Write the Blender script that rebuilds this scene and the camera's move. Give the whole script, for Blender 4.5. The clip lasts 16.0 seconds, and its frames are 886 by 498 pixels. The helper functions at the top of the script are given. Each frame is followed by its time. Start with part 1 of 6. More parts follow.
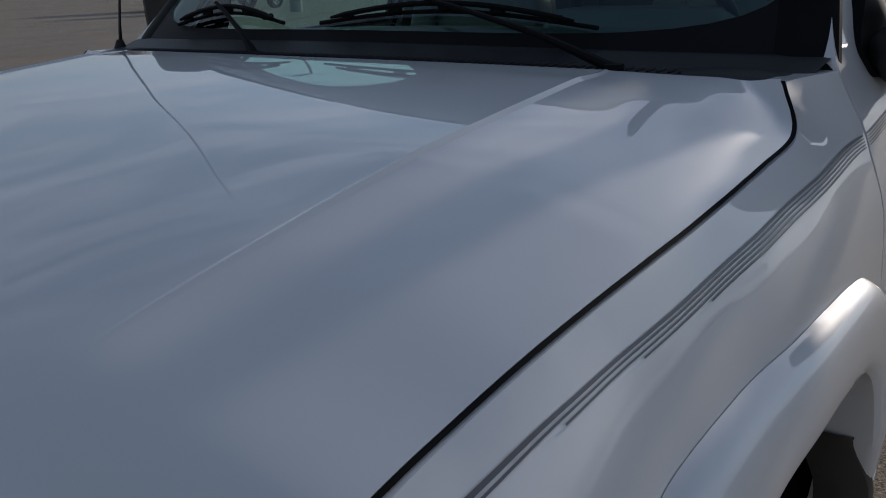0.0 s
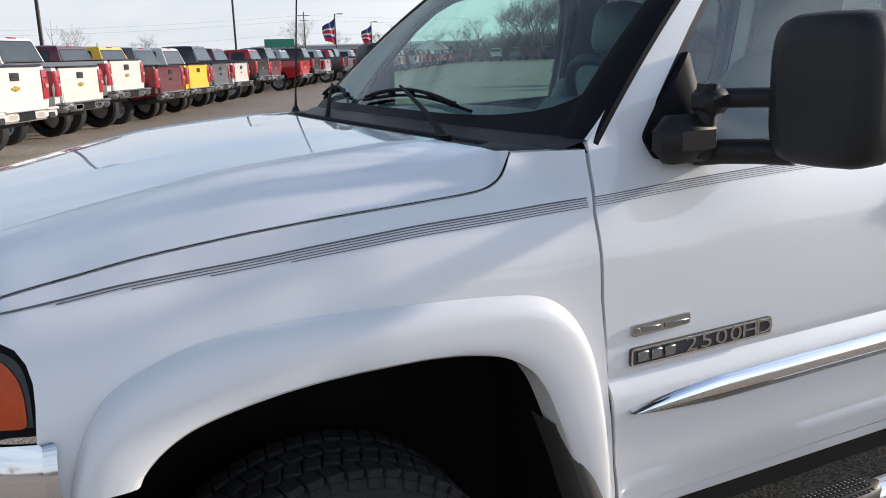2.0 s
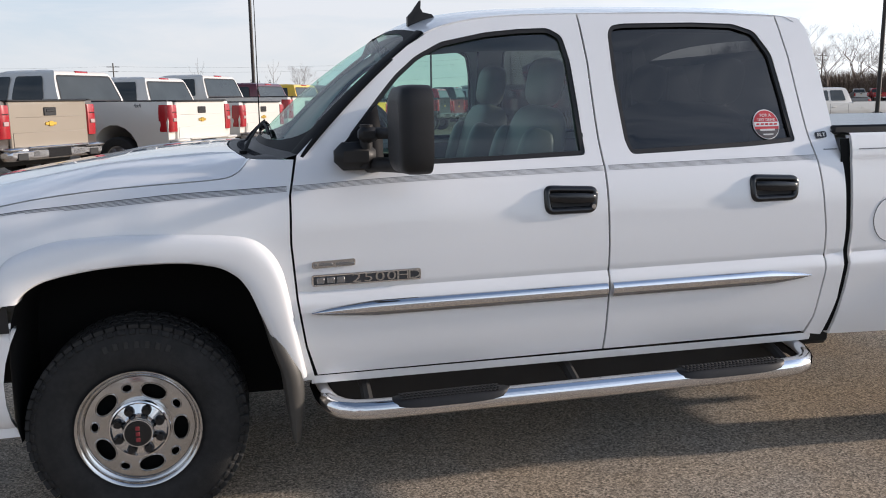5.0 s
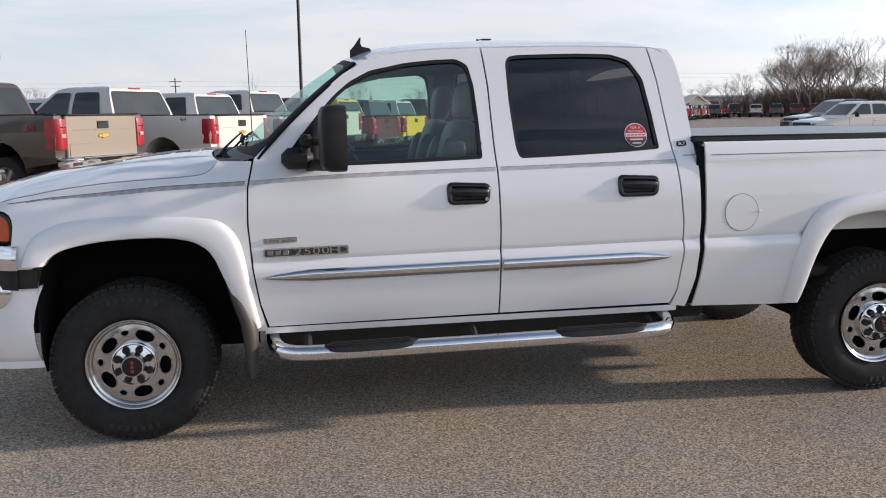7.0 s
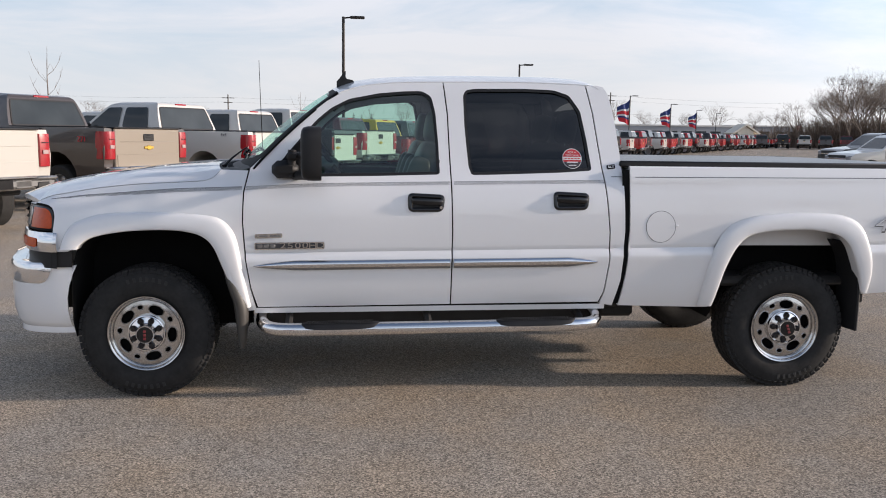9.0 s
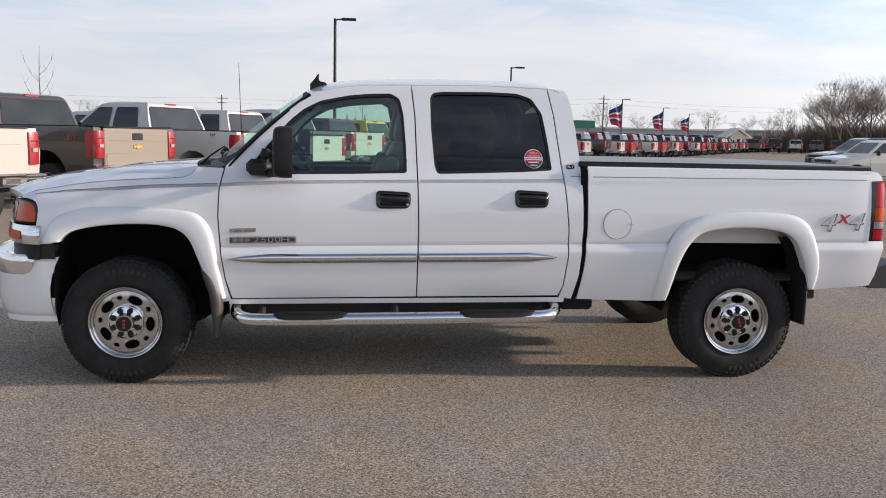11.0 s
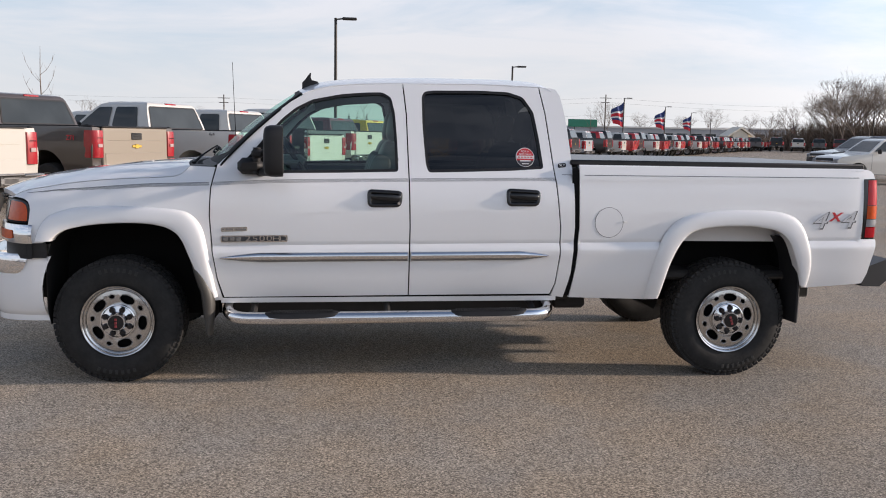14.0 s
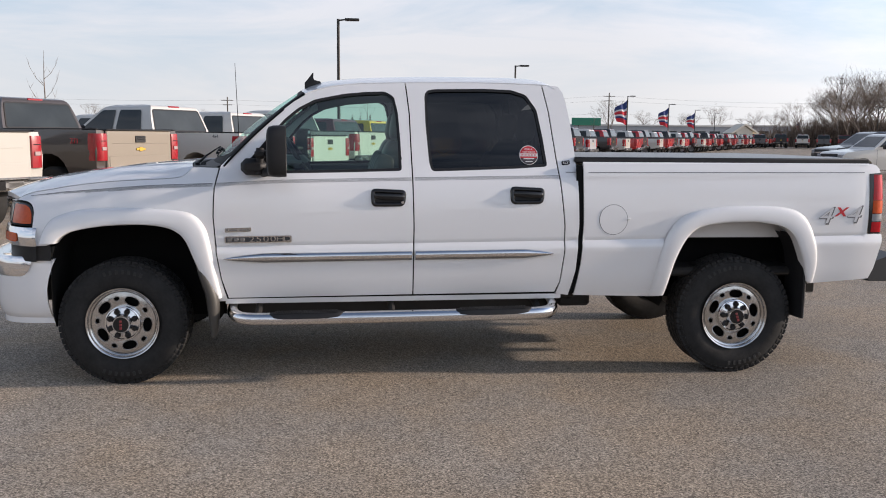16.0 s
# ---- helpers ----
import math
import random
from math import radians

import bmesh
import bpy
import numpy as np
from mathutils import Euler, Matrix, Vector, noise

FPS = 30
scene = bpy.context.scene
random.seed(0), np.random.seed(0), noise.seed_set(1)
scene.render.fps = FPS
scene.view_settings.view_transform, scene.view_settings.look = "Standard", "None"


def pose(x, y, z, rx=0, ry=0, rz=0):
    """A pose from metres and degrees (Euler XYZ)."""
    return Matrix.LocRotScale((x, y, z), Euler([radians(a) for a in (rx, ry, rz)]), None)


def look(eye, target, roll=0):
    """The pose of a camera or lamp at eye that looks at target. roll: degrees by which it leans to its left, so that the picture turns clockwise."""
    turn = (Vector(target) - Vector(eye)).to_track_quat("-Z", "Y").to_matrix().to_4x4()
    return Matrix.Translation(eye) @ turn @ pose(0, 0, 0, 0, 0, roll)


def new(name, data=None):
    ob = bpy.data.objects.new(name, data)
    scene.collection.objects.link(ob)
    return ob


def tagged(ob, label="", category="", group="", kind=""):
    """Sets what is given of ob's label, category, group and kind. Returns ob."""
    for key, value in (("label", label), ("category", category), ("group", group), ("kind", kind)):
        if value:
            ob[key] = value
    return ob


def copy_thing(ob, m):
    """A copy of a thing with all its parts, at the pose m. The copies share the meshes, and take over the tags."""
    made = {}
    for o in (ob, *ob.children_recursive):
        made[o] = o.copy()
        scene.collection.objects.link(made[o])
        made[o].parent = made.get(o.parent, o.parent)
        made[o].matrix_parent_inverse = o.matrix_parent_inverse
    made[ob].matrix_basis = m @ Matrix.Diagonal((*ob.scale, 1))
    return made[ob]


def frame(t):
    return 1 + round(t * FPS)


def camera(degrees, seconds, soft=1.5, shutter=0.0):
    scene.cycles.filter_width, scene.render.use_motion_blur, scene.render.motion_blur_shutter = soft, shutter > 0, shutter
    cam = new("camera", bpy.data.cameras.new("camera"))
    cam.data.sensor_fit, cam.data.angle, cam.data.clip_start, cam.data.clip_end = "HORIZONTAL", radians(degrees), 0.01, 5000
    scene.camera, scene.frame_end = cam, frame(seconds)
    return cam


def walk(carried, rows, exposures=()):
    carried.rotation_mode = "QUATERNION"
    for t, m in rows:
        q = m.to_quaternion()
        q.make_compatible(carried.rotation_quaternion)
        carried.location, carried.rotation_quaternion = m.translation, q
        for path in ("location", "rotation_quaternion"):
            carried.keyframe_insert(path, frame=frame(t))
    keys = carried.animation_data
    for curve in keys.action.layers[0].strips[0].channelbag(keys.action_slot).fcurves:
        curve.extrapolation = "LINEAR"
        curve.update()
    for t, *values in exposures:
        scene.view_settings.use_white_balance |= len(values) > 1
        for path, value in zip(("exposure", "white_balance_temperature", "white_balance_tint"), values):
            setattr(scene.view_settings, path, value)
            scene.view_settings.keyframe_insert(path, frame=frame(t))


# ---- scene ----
cam = camera(55.0, 16.0, soft=1.0)
PATH = [
    (0, (-0.828, -1.197, 1.520), (0.6857, -0.0602, 0.8750), -2.63),
    (0.5, (-0.735, -1.436, 1.496), (0.6053, -0.0715, 0.9124), -2.32),
    (1, (-0.692, -1.721, 1.514), (0.4635, -0.1754, 0.9897), -2.59),
    (1.5, (-0.601, -2.001, 1.537), (0.3892, -0.3305, 1.0573), -2.31),
    (2, (-0.443, -2.345, 1.533), (0.4094, -0.5920, 1.0863), -1.87),
    (2.5, (-0.319, -2.646, 1.527), (0.4716, -0.8569, 1.1105), -1.82),
    (3, (-0.194, -2.913, 1.548), (0.5047, -1.0805, 1.1544), -1.60),
    (3.5, (-0.004, -3.183, 1.541), (0.6128, -1.3180, 1.1647), -1.55),
    (4, (0.169, -3.461, 1.543), (0.7229, -1.5762, 1.1689), -1.06),
    (6.5, (0.77, -4.808, 1.544), (1.071, -2.856, 1.229), -1.0),
    (7, (0.868, -5.043, 1.548), (1.167, -3.091, 1.231), -0.8),
    (7.5, (0.994, -5.31, 1.538), (1.256, -3.351, 1.233), -0.5),
    (8, (1.077, -5.527, 1.547), (1.31, -3.562, 1.255), -0.0),
    (8.5, (1.15, -5.763, 1.546), (1.362, -3.793, 1.277), 0.4),
    (9, (1.225, -5.934, 1.555), (1.423, -3.962, 1.288), 0.8),
    (9.5, (1.332, -6.074, 1.561), (1.534, -4.101, 1.306), 1.2),
    (12, (1.395, -6.214, 1.544), (1.613, -4.244, 1.277), 1.2),
    (12.5, (1.421, -6.198, 1.548), (1.64, -4.228, 1.281), 1.3),
    (13, (1.421, -6.213, 1.549), (1.637, -4.242, 1.286), 1.4),
    (13.5, (1.431, -6.215, 1.544), (1.639, -4.244, 1.281), 1.3),
    (14, (1.435, -6.218, 1.547), (1.642, -4.246, 1.283), 1.1),
    (14.5, (1.437, -6.225, 1.544), (1.642, -4.253, 1.284), 0.9),
    (15, (1.434, -6.224, 1.541), (1.647, -4.254, 1.274), 0.7),
    (15.5, (1.446, -6.213, 1.543), (1.654, -4.243, 1.27), 0.5),
    (16, (1.439, -6.209, 1.538), (1.635, -4.236, 1.274), 0.5),
]
EXPOSURE = [(0, -0.80, 5900, 13), (0.5, -0.12, 5930, 13), (1.0, 0.08, 5930, 13), (1.5, 0.42, 6020, 13), (2.5, 0.57, 6110, 13), (4.0, 0.51, 6150, 14), (7.0, 0.47, 6260, 16), (16.0, 0.45, 6340, 17)]
walk(cam, [(t, look(e, a, r)) for t, e, a, r in PATH], EXPOSURE)

# ---- daylight: low sun behind the truck's tail, thin streaky cloud ----
SUN_AZ, SUN_EL = -4.8, 13.7   # degrees: from +x towards -y; height
world = bpy.data.worlds.new("sky")
scene.world = world
world.use_nodes = True
wn, wl = world.node_tree.nodes, world.node_tree.links
wn.clear()
w_out = wn.new("ShaderNodeOutputWorld")
w_bg = wn.new("ShaderNodeBackground")
w_sky = wn.new("ShaderNodeTexSky")
w_sky.sky_type, w_sky.sun_disc = "NISHITA", False
w_sky.sun_elevation, w_sky.sun_rotation = radians(SUN_EL), radians(90 - SUN_AZ)
w_sky.air_density, w_sky.dust_density, w_sky.ozone_density = 1.0, 1.0, 1.5
w_tc = wn.new("ShaderNodeTexCoord")
w_map = wn.new("ShaderNodeMapping")
w_map.inputs["Scale"].default_value = (2.3, 2.9, 13.0)
w_map.inputs["Rotation"].default_value = (radians(3), radians(-2), 0)
w_noise = wn.new("ShaderNodeTexNoise")
w_noise.inputs["Scale"].default_value = 1.5
w_noise.inputs["Detail"].default_value = 8.0
w_noise.inputs["Roughness"].default_value = 0.60
w_noise.inputs["Distortion"].default_value = 0.5
w_ramp = wn.new("ShaderNodeValToRGB")
w_ramp.color_ramp.elements[0].position, w_ramp.color_ramp.elements[0].color = 0.38, (0.12, 0.12, 0.12, 1)
w_ramp.color_ramp.elements[1].position, w_ramp.color_ramp.elements[1].color = 0.62, (0.92, 0.92, 0.92, 1)
w_mix = wn.new("ShaderNodeMix")
w_mix.data_type = "RGBA"
wl.new(w_tc.outputs["Generated"], w_map.inputs["Vector"])
wl.new(w_map.outputs["Vector"], w_noise.inputs["Vector"])
wl.new(w_noise.outputs["Fac"], w_ramp.inputs["Fac"])
w_sep = wn.new("ShaderNodeSeparateXYZ")
w_high = wn.new("ShaderNodeMapRange")
w_high.inputs["From Min"].default_value, w_high.inputs["From Max"].default_value = 0.40, 0.85
w_high.inputs["To Min"].default_value, w_high.inputs["To Max"].default_value = 1.0, 0.08
w_cov = wn.new("ShaderNodeMath")
w_cov.operation = "MULTIPLY"
wl.new(w_tc.outputs["Generated"], w_sep.inputs["Vector"])
wl.new(w_sep.outputs["Z"], w_high.inputs["Value"])
wl.new(w_high.outputs["Result"], w_cov.inputs[0])
wl.new(w_ramp.outputs["Color"], w_cov.inputs[1])
wl.new(w_cov.outputs["Value"], w_mix.inputs["Factor"])
w_haze = wn.new("ShaderNodeMix")
w_haze.data_type = "RGBA"
w_hz = wn.new("ShaderNodeMapRange")
w_hz.inputs["From Min"].default_value, w_hz.inputs["From Max"].default_value = 0.18, 0.50
w_hz.inputs["To Min"].default_value, w_hz.inputs["To Max"].default_value = 0.80, 0.0
wl.new(w_sep.outputs["Z"], w_hz.inputs["Value"])
wl.new(w_hz.outputs["Result"], w_haze.inputs["Factor"])
w_haze.inputs[7].default_value = (4.3, 5.55, 6.5, 1)
wl.new(w_sky.outputs["Color"], w_haze.inputs[6])
wl.new(w_haze.outputs[2], w_mix.inputs[6])
w_low = wn.new("ShaderNodeMapRange")
w_low.inputs["From Min"].default_value, w_low.inputs["From Max"].default_value = 0.02, 0.32
w_tone = wn.new("ShaderNodeMix")
w_tone.data_type = "RGBA"
w_tone.inputs[6].default_value, w_tone.inputs[7].default_value = (6.3, 6.4, 6.2, 1), (6.4, 6.9, 7.5, 1)
wl.new(w_sep.outputs["Z"], w_low.inputs["Value"])
wl.new(w_low.outputs["Result"], w_tone.inputs["Factor"])
wl.new(w_tone.outputs[2], w_mix.inputs[7])
w_veil = wn.new("ShaderNodeMix")
w_veil.data_type = "RGBA"
w_veil.inputs[7].default_value = (6.15, 6.22, 5.9, 1)
w_vf = wn.new("ShaderNodeMapRange")
w_vf.inputs["From Min"].default_value, w_vf.inputs["From Max"].default_value = 0.0, 0.17
w_vf.inputs["To Min"].default_value, w_vf.inputs["To Max"].default_value = 0.80, 0.0
wl.new(w_sep.outputs["Z"], w_vf.inputs["Value"])
wl.new(w_vf.outputs["Result"], w_veil.inputs["Factor"])
wl.new(w_mix.outputs[2], w_veil.inputs[6])
_d = Vector((math.cos(radians(SUN_EL)) * math.cos(radians(SUN_AZ)), math.cos(radians(SUN_EL)) * math.sin(radians(SUN_AZ)), math.sin(radians(SUN_EL))))
# thin cloud is brighter towards the sun
w_dot = wn.new("ShaderNodeVectorMath")
w_dot.operation = "DOT_PRODUCT"
w_dot.inputs[1].default_value = _d
w_glow = wn.new("ShaderNodeMapRange")
w_glow.interpolation_type = "SMOOTHSTEP"
w_glow.inputs["From Min"].default_value, w_glow.inputs["From Max"].default_value = 0.15, 1.0
w_glow.inputs["To Min"].default_value, w_glow.inputs["To Max"].default_value = 1.0, 1.9
w_lit = wn.new("ShaderNodeVectorMath")
w_lit.operation = "SCALE"
wl.new(w_tc.outputs["Generated"], w_dot.inputs[0])
wl.new(w_dot.outputs["Value"], w_glow.inputs["Value"])
wl.new(w_veil.outputs[2], w_lit.inputs[0])
wl.new(w_glow.outputs["Result"], w_lit.inputs["Scale"])
wl.new(w_lit.outputs["Vector"], w_bg.inputs["Color"])
w_bg.inputs["Strength"].default_value = 0.094
wl.new(w_bg.outputs["Background"], w_out.inputs["Surface"])

sun = new("sun", bpy.data.lights.new("sun", "SUN"))
sun.data.energy, sun.data.angle, sun.data.color = 3.5, radians(1.8), (1.0, 0.86, 0.69)
sun.matrix_world = look(tuple(_d * 60), (0, 0, 0))


# ---- materials ----
def material(name, base, rough=0.5, metal=0.0, coat=0.0, vary=0.0, vscale=3.0, bump=0.0, bscale=200.0, spec=0.5, fine=0.0, fscale=60.0, rvary=0.0):
    m = bpy.data.materials.new(name)
    m.use_nodes = True
    nt = m.node_tree
    b = nt.nodes["Principled BSDF"]
    b.inputs["Base Color"].default_value = (*base, 1)
    b.inputs["Roughness"].default_value = rough
    b.inputs["Metallic"].default_value = metal
    b.inputs["Specular IOR Level"].default_value = spec
    if coat:
        b.inputs["Coat Weight"].default_value, b.inputs["Coat Roughness"].default_value = coat, 0.02
    tc = nt.nodes.new("ShaderNodeTexCoord")

    def noise_node(scale, detail=4.0):
        n = nt.nodes.new("ShaderNodeTexNoise")
        n.inputs["Scale"].default_value, n.inputs["Detail"].default_value = scale, detail
        nt.links.new(tc.outputs["Object"], n.inputs["Vector"])
        return n

    col = None
    for amount, scale in ((vary, vscale), (fine, fscale)):
        if amount:
            n = noise_node(scale)
            r = nt.nodes.new("ShaderNodeMapRange")
            r.inputs["From Min"].default_value, r.inputs["From Max"].default_value = 0.25, 0.75
            r.inputs["To Min"].default_value, r.inputs["To Max"].default_value = 1 - amount, 1 + amount
            nt.links.new(n.outputs["Fac"], r.inputs["Value"])
            x = nt.nodes.new("ShaderNodeVectorMath")
            x.operation = "SCALE"
            if col is None:
                x.inputs[0].default_value = base
            else:
                nt.links.new(col, x.inputs[0])
            nt.links.new(r.outputs["Result"], x.inputs["Scale"])
            col = x.outputs["Vector"]
    if col is not None:
        nt.links.new(col, b.inputs["Base Color"])
    if rvary:
        n = noise_node(vscale * 1.7, 5.0)
        r = nt.nodes.new("ShaderNodeMapRange")
        r.inputs["To Min"].default_value, r.inputs["To Max"].default_value = max(0.02, rough - rvary), rough + rvary
        nt.links.new(n.outputs["Fac"], r.inputs["Value"])
        nt.links.new(r.outputs["Result"], b.inputs["Roughness"])
    if bump:
        n = noise_node(bscale, 3.0)
        k = nt.nodes.new("ShaderNodeBump")
        k.inputs["Strength"].default_value, k.inputs["Distance"].default_value = bump, 0.004
        nt.links.new(n.outputs["Fac"], k.inputs["Height"])
        nt.links.new(k.outputs["Normal"], b.inputs["Normal"])
    return m


def glass_material(name, tint, gloss=1.0, base=0.08, edge=0.55):
    m = bpy.data.materials.new(name)
    m.use_nodes = True
    nt = m.node_tree
    nt.nodes.remove(nt.nodes["Principled BSDF"])
    t = nt.nodes.new("ShaderNodeBsdfTransparent")
    t.inputs["Color"].default_value = (*tint, 1)
    g = nt.nodes.new("ShaderNodeBsdfGlossy")
    g.inputs["Roughness"].default_value = 0.01
    g.inputs["Color"].default_value = (gloss, gloss, gloss, 1)
    lw = nt.nodes.new("ShaderNodeLayerWeight")
    lw.inputs["Blend"].default_value = 0.5
    p5 = nt.nodes.new("ShaderNodeMath")
    p5.operation = "POWER"
    p5.inputs[1].default_value = 5.0
    f = nt.nodes.new("ShaderNodeMath")
    f.operation = "MULTIPLY_ADD"
    f.inputs[1].default_value, f.inputs[2].default_value = edge, base
    nt.links.new(lw.outputs["Facing"], p5.inputs[0])
    nt.links.new(p5.outputs["Value"], f.inputs[0])
    x = nt.nodes.new("ShaderNodeMixShader")
    nt.links.new(f.outputs["Value"], x.inputs["Fac"])
    nt.links.new(t.outputs["BSDF"], x.inputs[1])
    nt.links.new(g.outputs["BSDF"], x.inputs[2])
    nt.links.new(x.outputs["Shader"], nt.nodes["Material Output"].inputs["Surface"])
    return m


WHITE = material("white_paint", (0.81, 0.81, 0.81), 0.45, coat=1.0, vary=0.012, vscale=1.3, spec=0.3)
WHITE.node_tree.nodes["Principled BSDF"].inputs["Coat IOR"].default_value = 1.6
CHROME = material("chrome", (0.82, 0.82, 0.83), 0.07, metal=1.0, vary=0.03, rvary=0.03)
POLISHED = material("polished_alloy", (0.58, 0.575, 0.565), 0.13, metal=1.0, vary=0.05, vscale=14, rvary=0.04)
GREYTRIM = material("grey_trim", (0.30, 0.295, 0.29), 0.22, metal=0.7, vary=0.04)
BLACKP = material("black_plastic", (0.018, 0.018, 0.019), 0.50, vary=0.2, vscale=9, bump=0.12, bscale=420, spec=0.28)
GLOSSBLACK = material("gloss_black", (0.012, 0.012, 0.013), 0.14, vary=0.1, vscale=6)
GAP = material("dark_gap", (0.009, 0.009, 0.009), 0.9, vary=0.2, spec=0.12)
RUBBER = material("tyre_rubber", (0.025, 0.0245, 0.024), 0.80, spec=0.25, vary=0.25, vscale=11, bump=0.3, bscale=160, fine=0.15)
UNDER = material("underbody", (0.018, 0.017, 0.016), 0.8, vary=0.3, vscale=5)
GLASS = glass_material("window_glass", (0.66, 0.84, 0.77), base=0.085, edge=0.40)
WINDGLASS = glass_material("windshield_glass", (0.64, 0.88, 0.83), base=0.13, edge=0.16)
DARKGLASS = glass_material("privacy_glass", (0.085, 0.085, 0.082), base=0.055)
LENS_AMBER = material("amber_lens", (0.56, 0.070, 0.004), 0.18, spec=0.3, coat=0.12, vary=0.12, vscale=40, bump=0.3, bscale=260)
LENS_SMOKE = material("smoky_lens", (0.050, 0.051, 0.052), 0.2, vary=0.2, vscale=25, spec=0.22)
RIMBLACK = material("rim_black", (0.008, 0.008, 0.009), 0.6, vary=0.15, vscale=12, spec=0.10)
LENS_RED = material("red_lens", (0.50, 0.010, 0.016), 0.16, spec=0.35, coat=0.3, vary=0.12, vscale=30)
LENS_CLEAR = material("clear_lens", (0.30, 0.30, 0.31), 0.08, coat=1.0, vary=0.1, vscale=30)
LEATHER = material("grey_leather", (0.115, 0.115, 0.108), 0.45, vary=0.1, vscale=6, bump=0.15, bscale=150)
DASH = material("grey_dash_vinyl", (0.095, 0.108, 0.105), 0.6, vary=0.08, vscale=5, bump=0.2, bscale=300)
HEADLINER = material("grey_headliner_cloth", (0.20, 0.20, 0.19), 0.9, vary=0.06)
DECALGREY = material("grey_decal", (0.13, 0.13, 0.135), 0.4, vary=0.05)
DECALRED = material("red_decal", (0.55, 0.02, 0.03), 0.4, vary=0.05)
DECALWHITE = material("white_decal", (0.75, 0.75, 0.74), 0.4, vary=0.03)
STRIPE = material("grey_pinstripe", (0.12, 0.12, 0.13), 0.35, vary=0.06)


# ---- mesh helpers ----
class Shape:
    def __init__(self):
        self.v, self.f = [], []

    def add(self, verts, faces):
        k = len(self.v)
        self.v += [tuple(p) for p in verts]
        self.f += [tuple(i + k for i in f) for f in faces]
        return self

    def grid(self, rows, closed=False):
        n = len(rows[0])
        faces = []
        for i in range(len(rows) - 1):
            for j in range(n if closed else n - 1):
                j2 = (j + 1) % n
                faces.append((i * n + j, i * n + j2, (i + 1) * n + j2, (i + 1) * n + j))
        return self.add([p for r in rows for p in r], faces)

    def box(self, c, s, b=0.01, m=None):
        hx, hy, hz = s[0] / 2, s[1] / 2, s[2] / 2
        b = min(b, hx * 0.95, hy * 0.95, hz * 0.95)
        V, idx = [], {}
        for sx in (-1, 1):
            for sy in (-1, 1):
                for sz in (-1, 1):
                    for a in range(3):
                        p = [sx * (hx - b), sy * (hy - b), sz * (hz - b)]
                        p[a] += (sx, sy, sz)[a] * b
                        idx[sx, sy, sz, a] = len(V)
                        V.append(Vector(p))
        F = []
        for a in range(3):
            o = [i for i in range(3) if i != a]
            for sg in (-1, 1):
                q = []
                for u, w in ((-1, -1), (1, -1), (1, 1), (-1, 1)):
                    k = [0, 0, 0]
                    k[a], k[o[0]], k[o[1]] = sg, u, w
                    q.append(idx[(*k, a)])
                F.append(q)
            for u in (-1, 1):
                for w in (-1, 1):
                    k1, k2 = [0, 0, 0], [0, 0, 0]
                    k1[a], k2[a] = -1, 1
                    k1[o[0]] = k2[o[0]] = u
                    k1[o[1]] = k2[o[1]] = w
                    F.append([idx[(*k1, o[0])], idx[(*k2, o[0])], idx[(*k2, o[1])], idx[(*k1, o[1])]])
        for sx in (-1, 1):
            for sy in (-1, 1):
                for sz in (-1, 1):
                    F.append([idx[sx, sy, sz, a] for a in range(3)])
        mm = (m or Matrix()) if m is not None else Matrix()
        return self.add([mm @ (p + Vector(c)) for p in V], F)

    def tube(self, pts, r, n=12, caps=True):
        pts = [Vector(p) for p in pts]
        rr = r if isinstance(r, (list, tuple)) else [r] * len(pts)
        rows = []
        up = Vector((0.13, 0.21, 0.97))
        for i, p in enumerate(pts):
            d = (pts[min(i + 1, len(pts) - 1)] - pts[max(i - 1, 0)]).normalized()
            a = d.cross(up)
            if a.length < 0.05:
                a = d.cross(Vector((1, 0, 0)))
            a.normalize()
            b = d.cross(a)
            rows.append([p + (a * math.cos(2 * math.pi * k / n) + b * math.sin(2 * math.pi * k / n)) * rr[i] for k in range(n)])
        base = len(self.v)
        self.grid(rows, True)
        if caps:
            self.f.append(tuple(base + k for k in range(n)))
            self.f.append(tuple(base + (len(rows) - 1) * n + k for k in range(n)))
        return self

    def revolve(self, prof, c=(0, 0, 0), n=48, closed=False):
        """prof: (radius, y) pairs, turned about the y axis through c."""
        rows = [[(c[0] + r * math.cos(2 * math.pi * k / n), c[1] + y, c[2] + r * math.sin(2 * math.pi * k / n)) for k in range(n)] for r, y in prof]
        return self.grid(rows, True)

    def mesh(self, name, sharp=38):
        me = bpy.data.meshes.new(name)
        me.from_pydata(self.v, [], self.f)
        bm = bmesh.new()
        bm.from_mesh(me)
        bmesh.ops.recalc_face_normals(bm, faces=bm.faces)
        bm.to_mesh(me)
        bm.free()
        me.polygons.foreach_set("use_smooth", [True] * len(me.polygons))
        me.set_sharp_from_angle(angle=radians(sharp))
        return me


def part(name, shape, mat, parent, label="", sharp=38):
    me = shape.mesh(name, sharp) if isinstance(shape, Shape) else shape
    if not me.materials:
        me.materials.append(mat)
    ob = new(name, me)
    ob.parent = parent
    if label:
        tagged(ob, label)
    return ob


def thing(name, shape, mat, label, category, group="", kind="", sharp=38):
    me = shape.mesh(name, sharp)
    me.materials.append(mat)
    return tagged(new(name, me), label, category, group, kind)


def root(name, label, category, group="", kind=""):
    return tagged(new(name), label, category, group, kind)


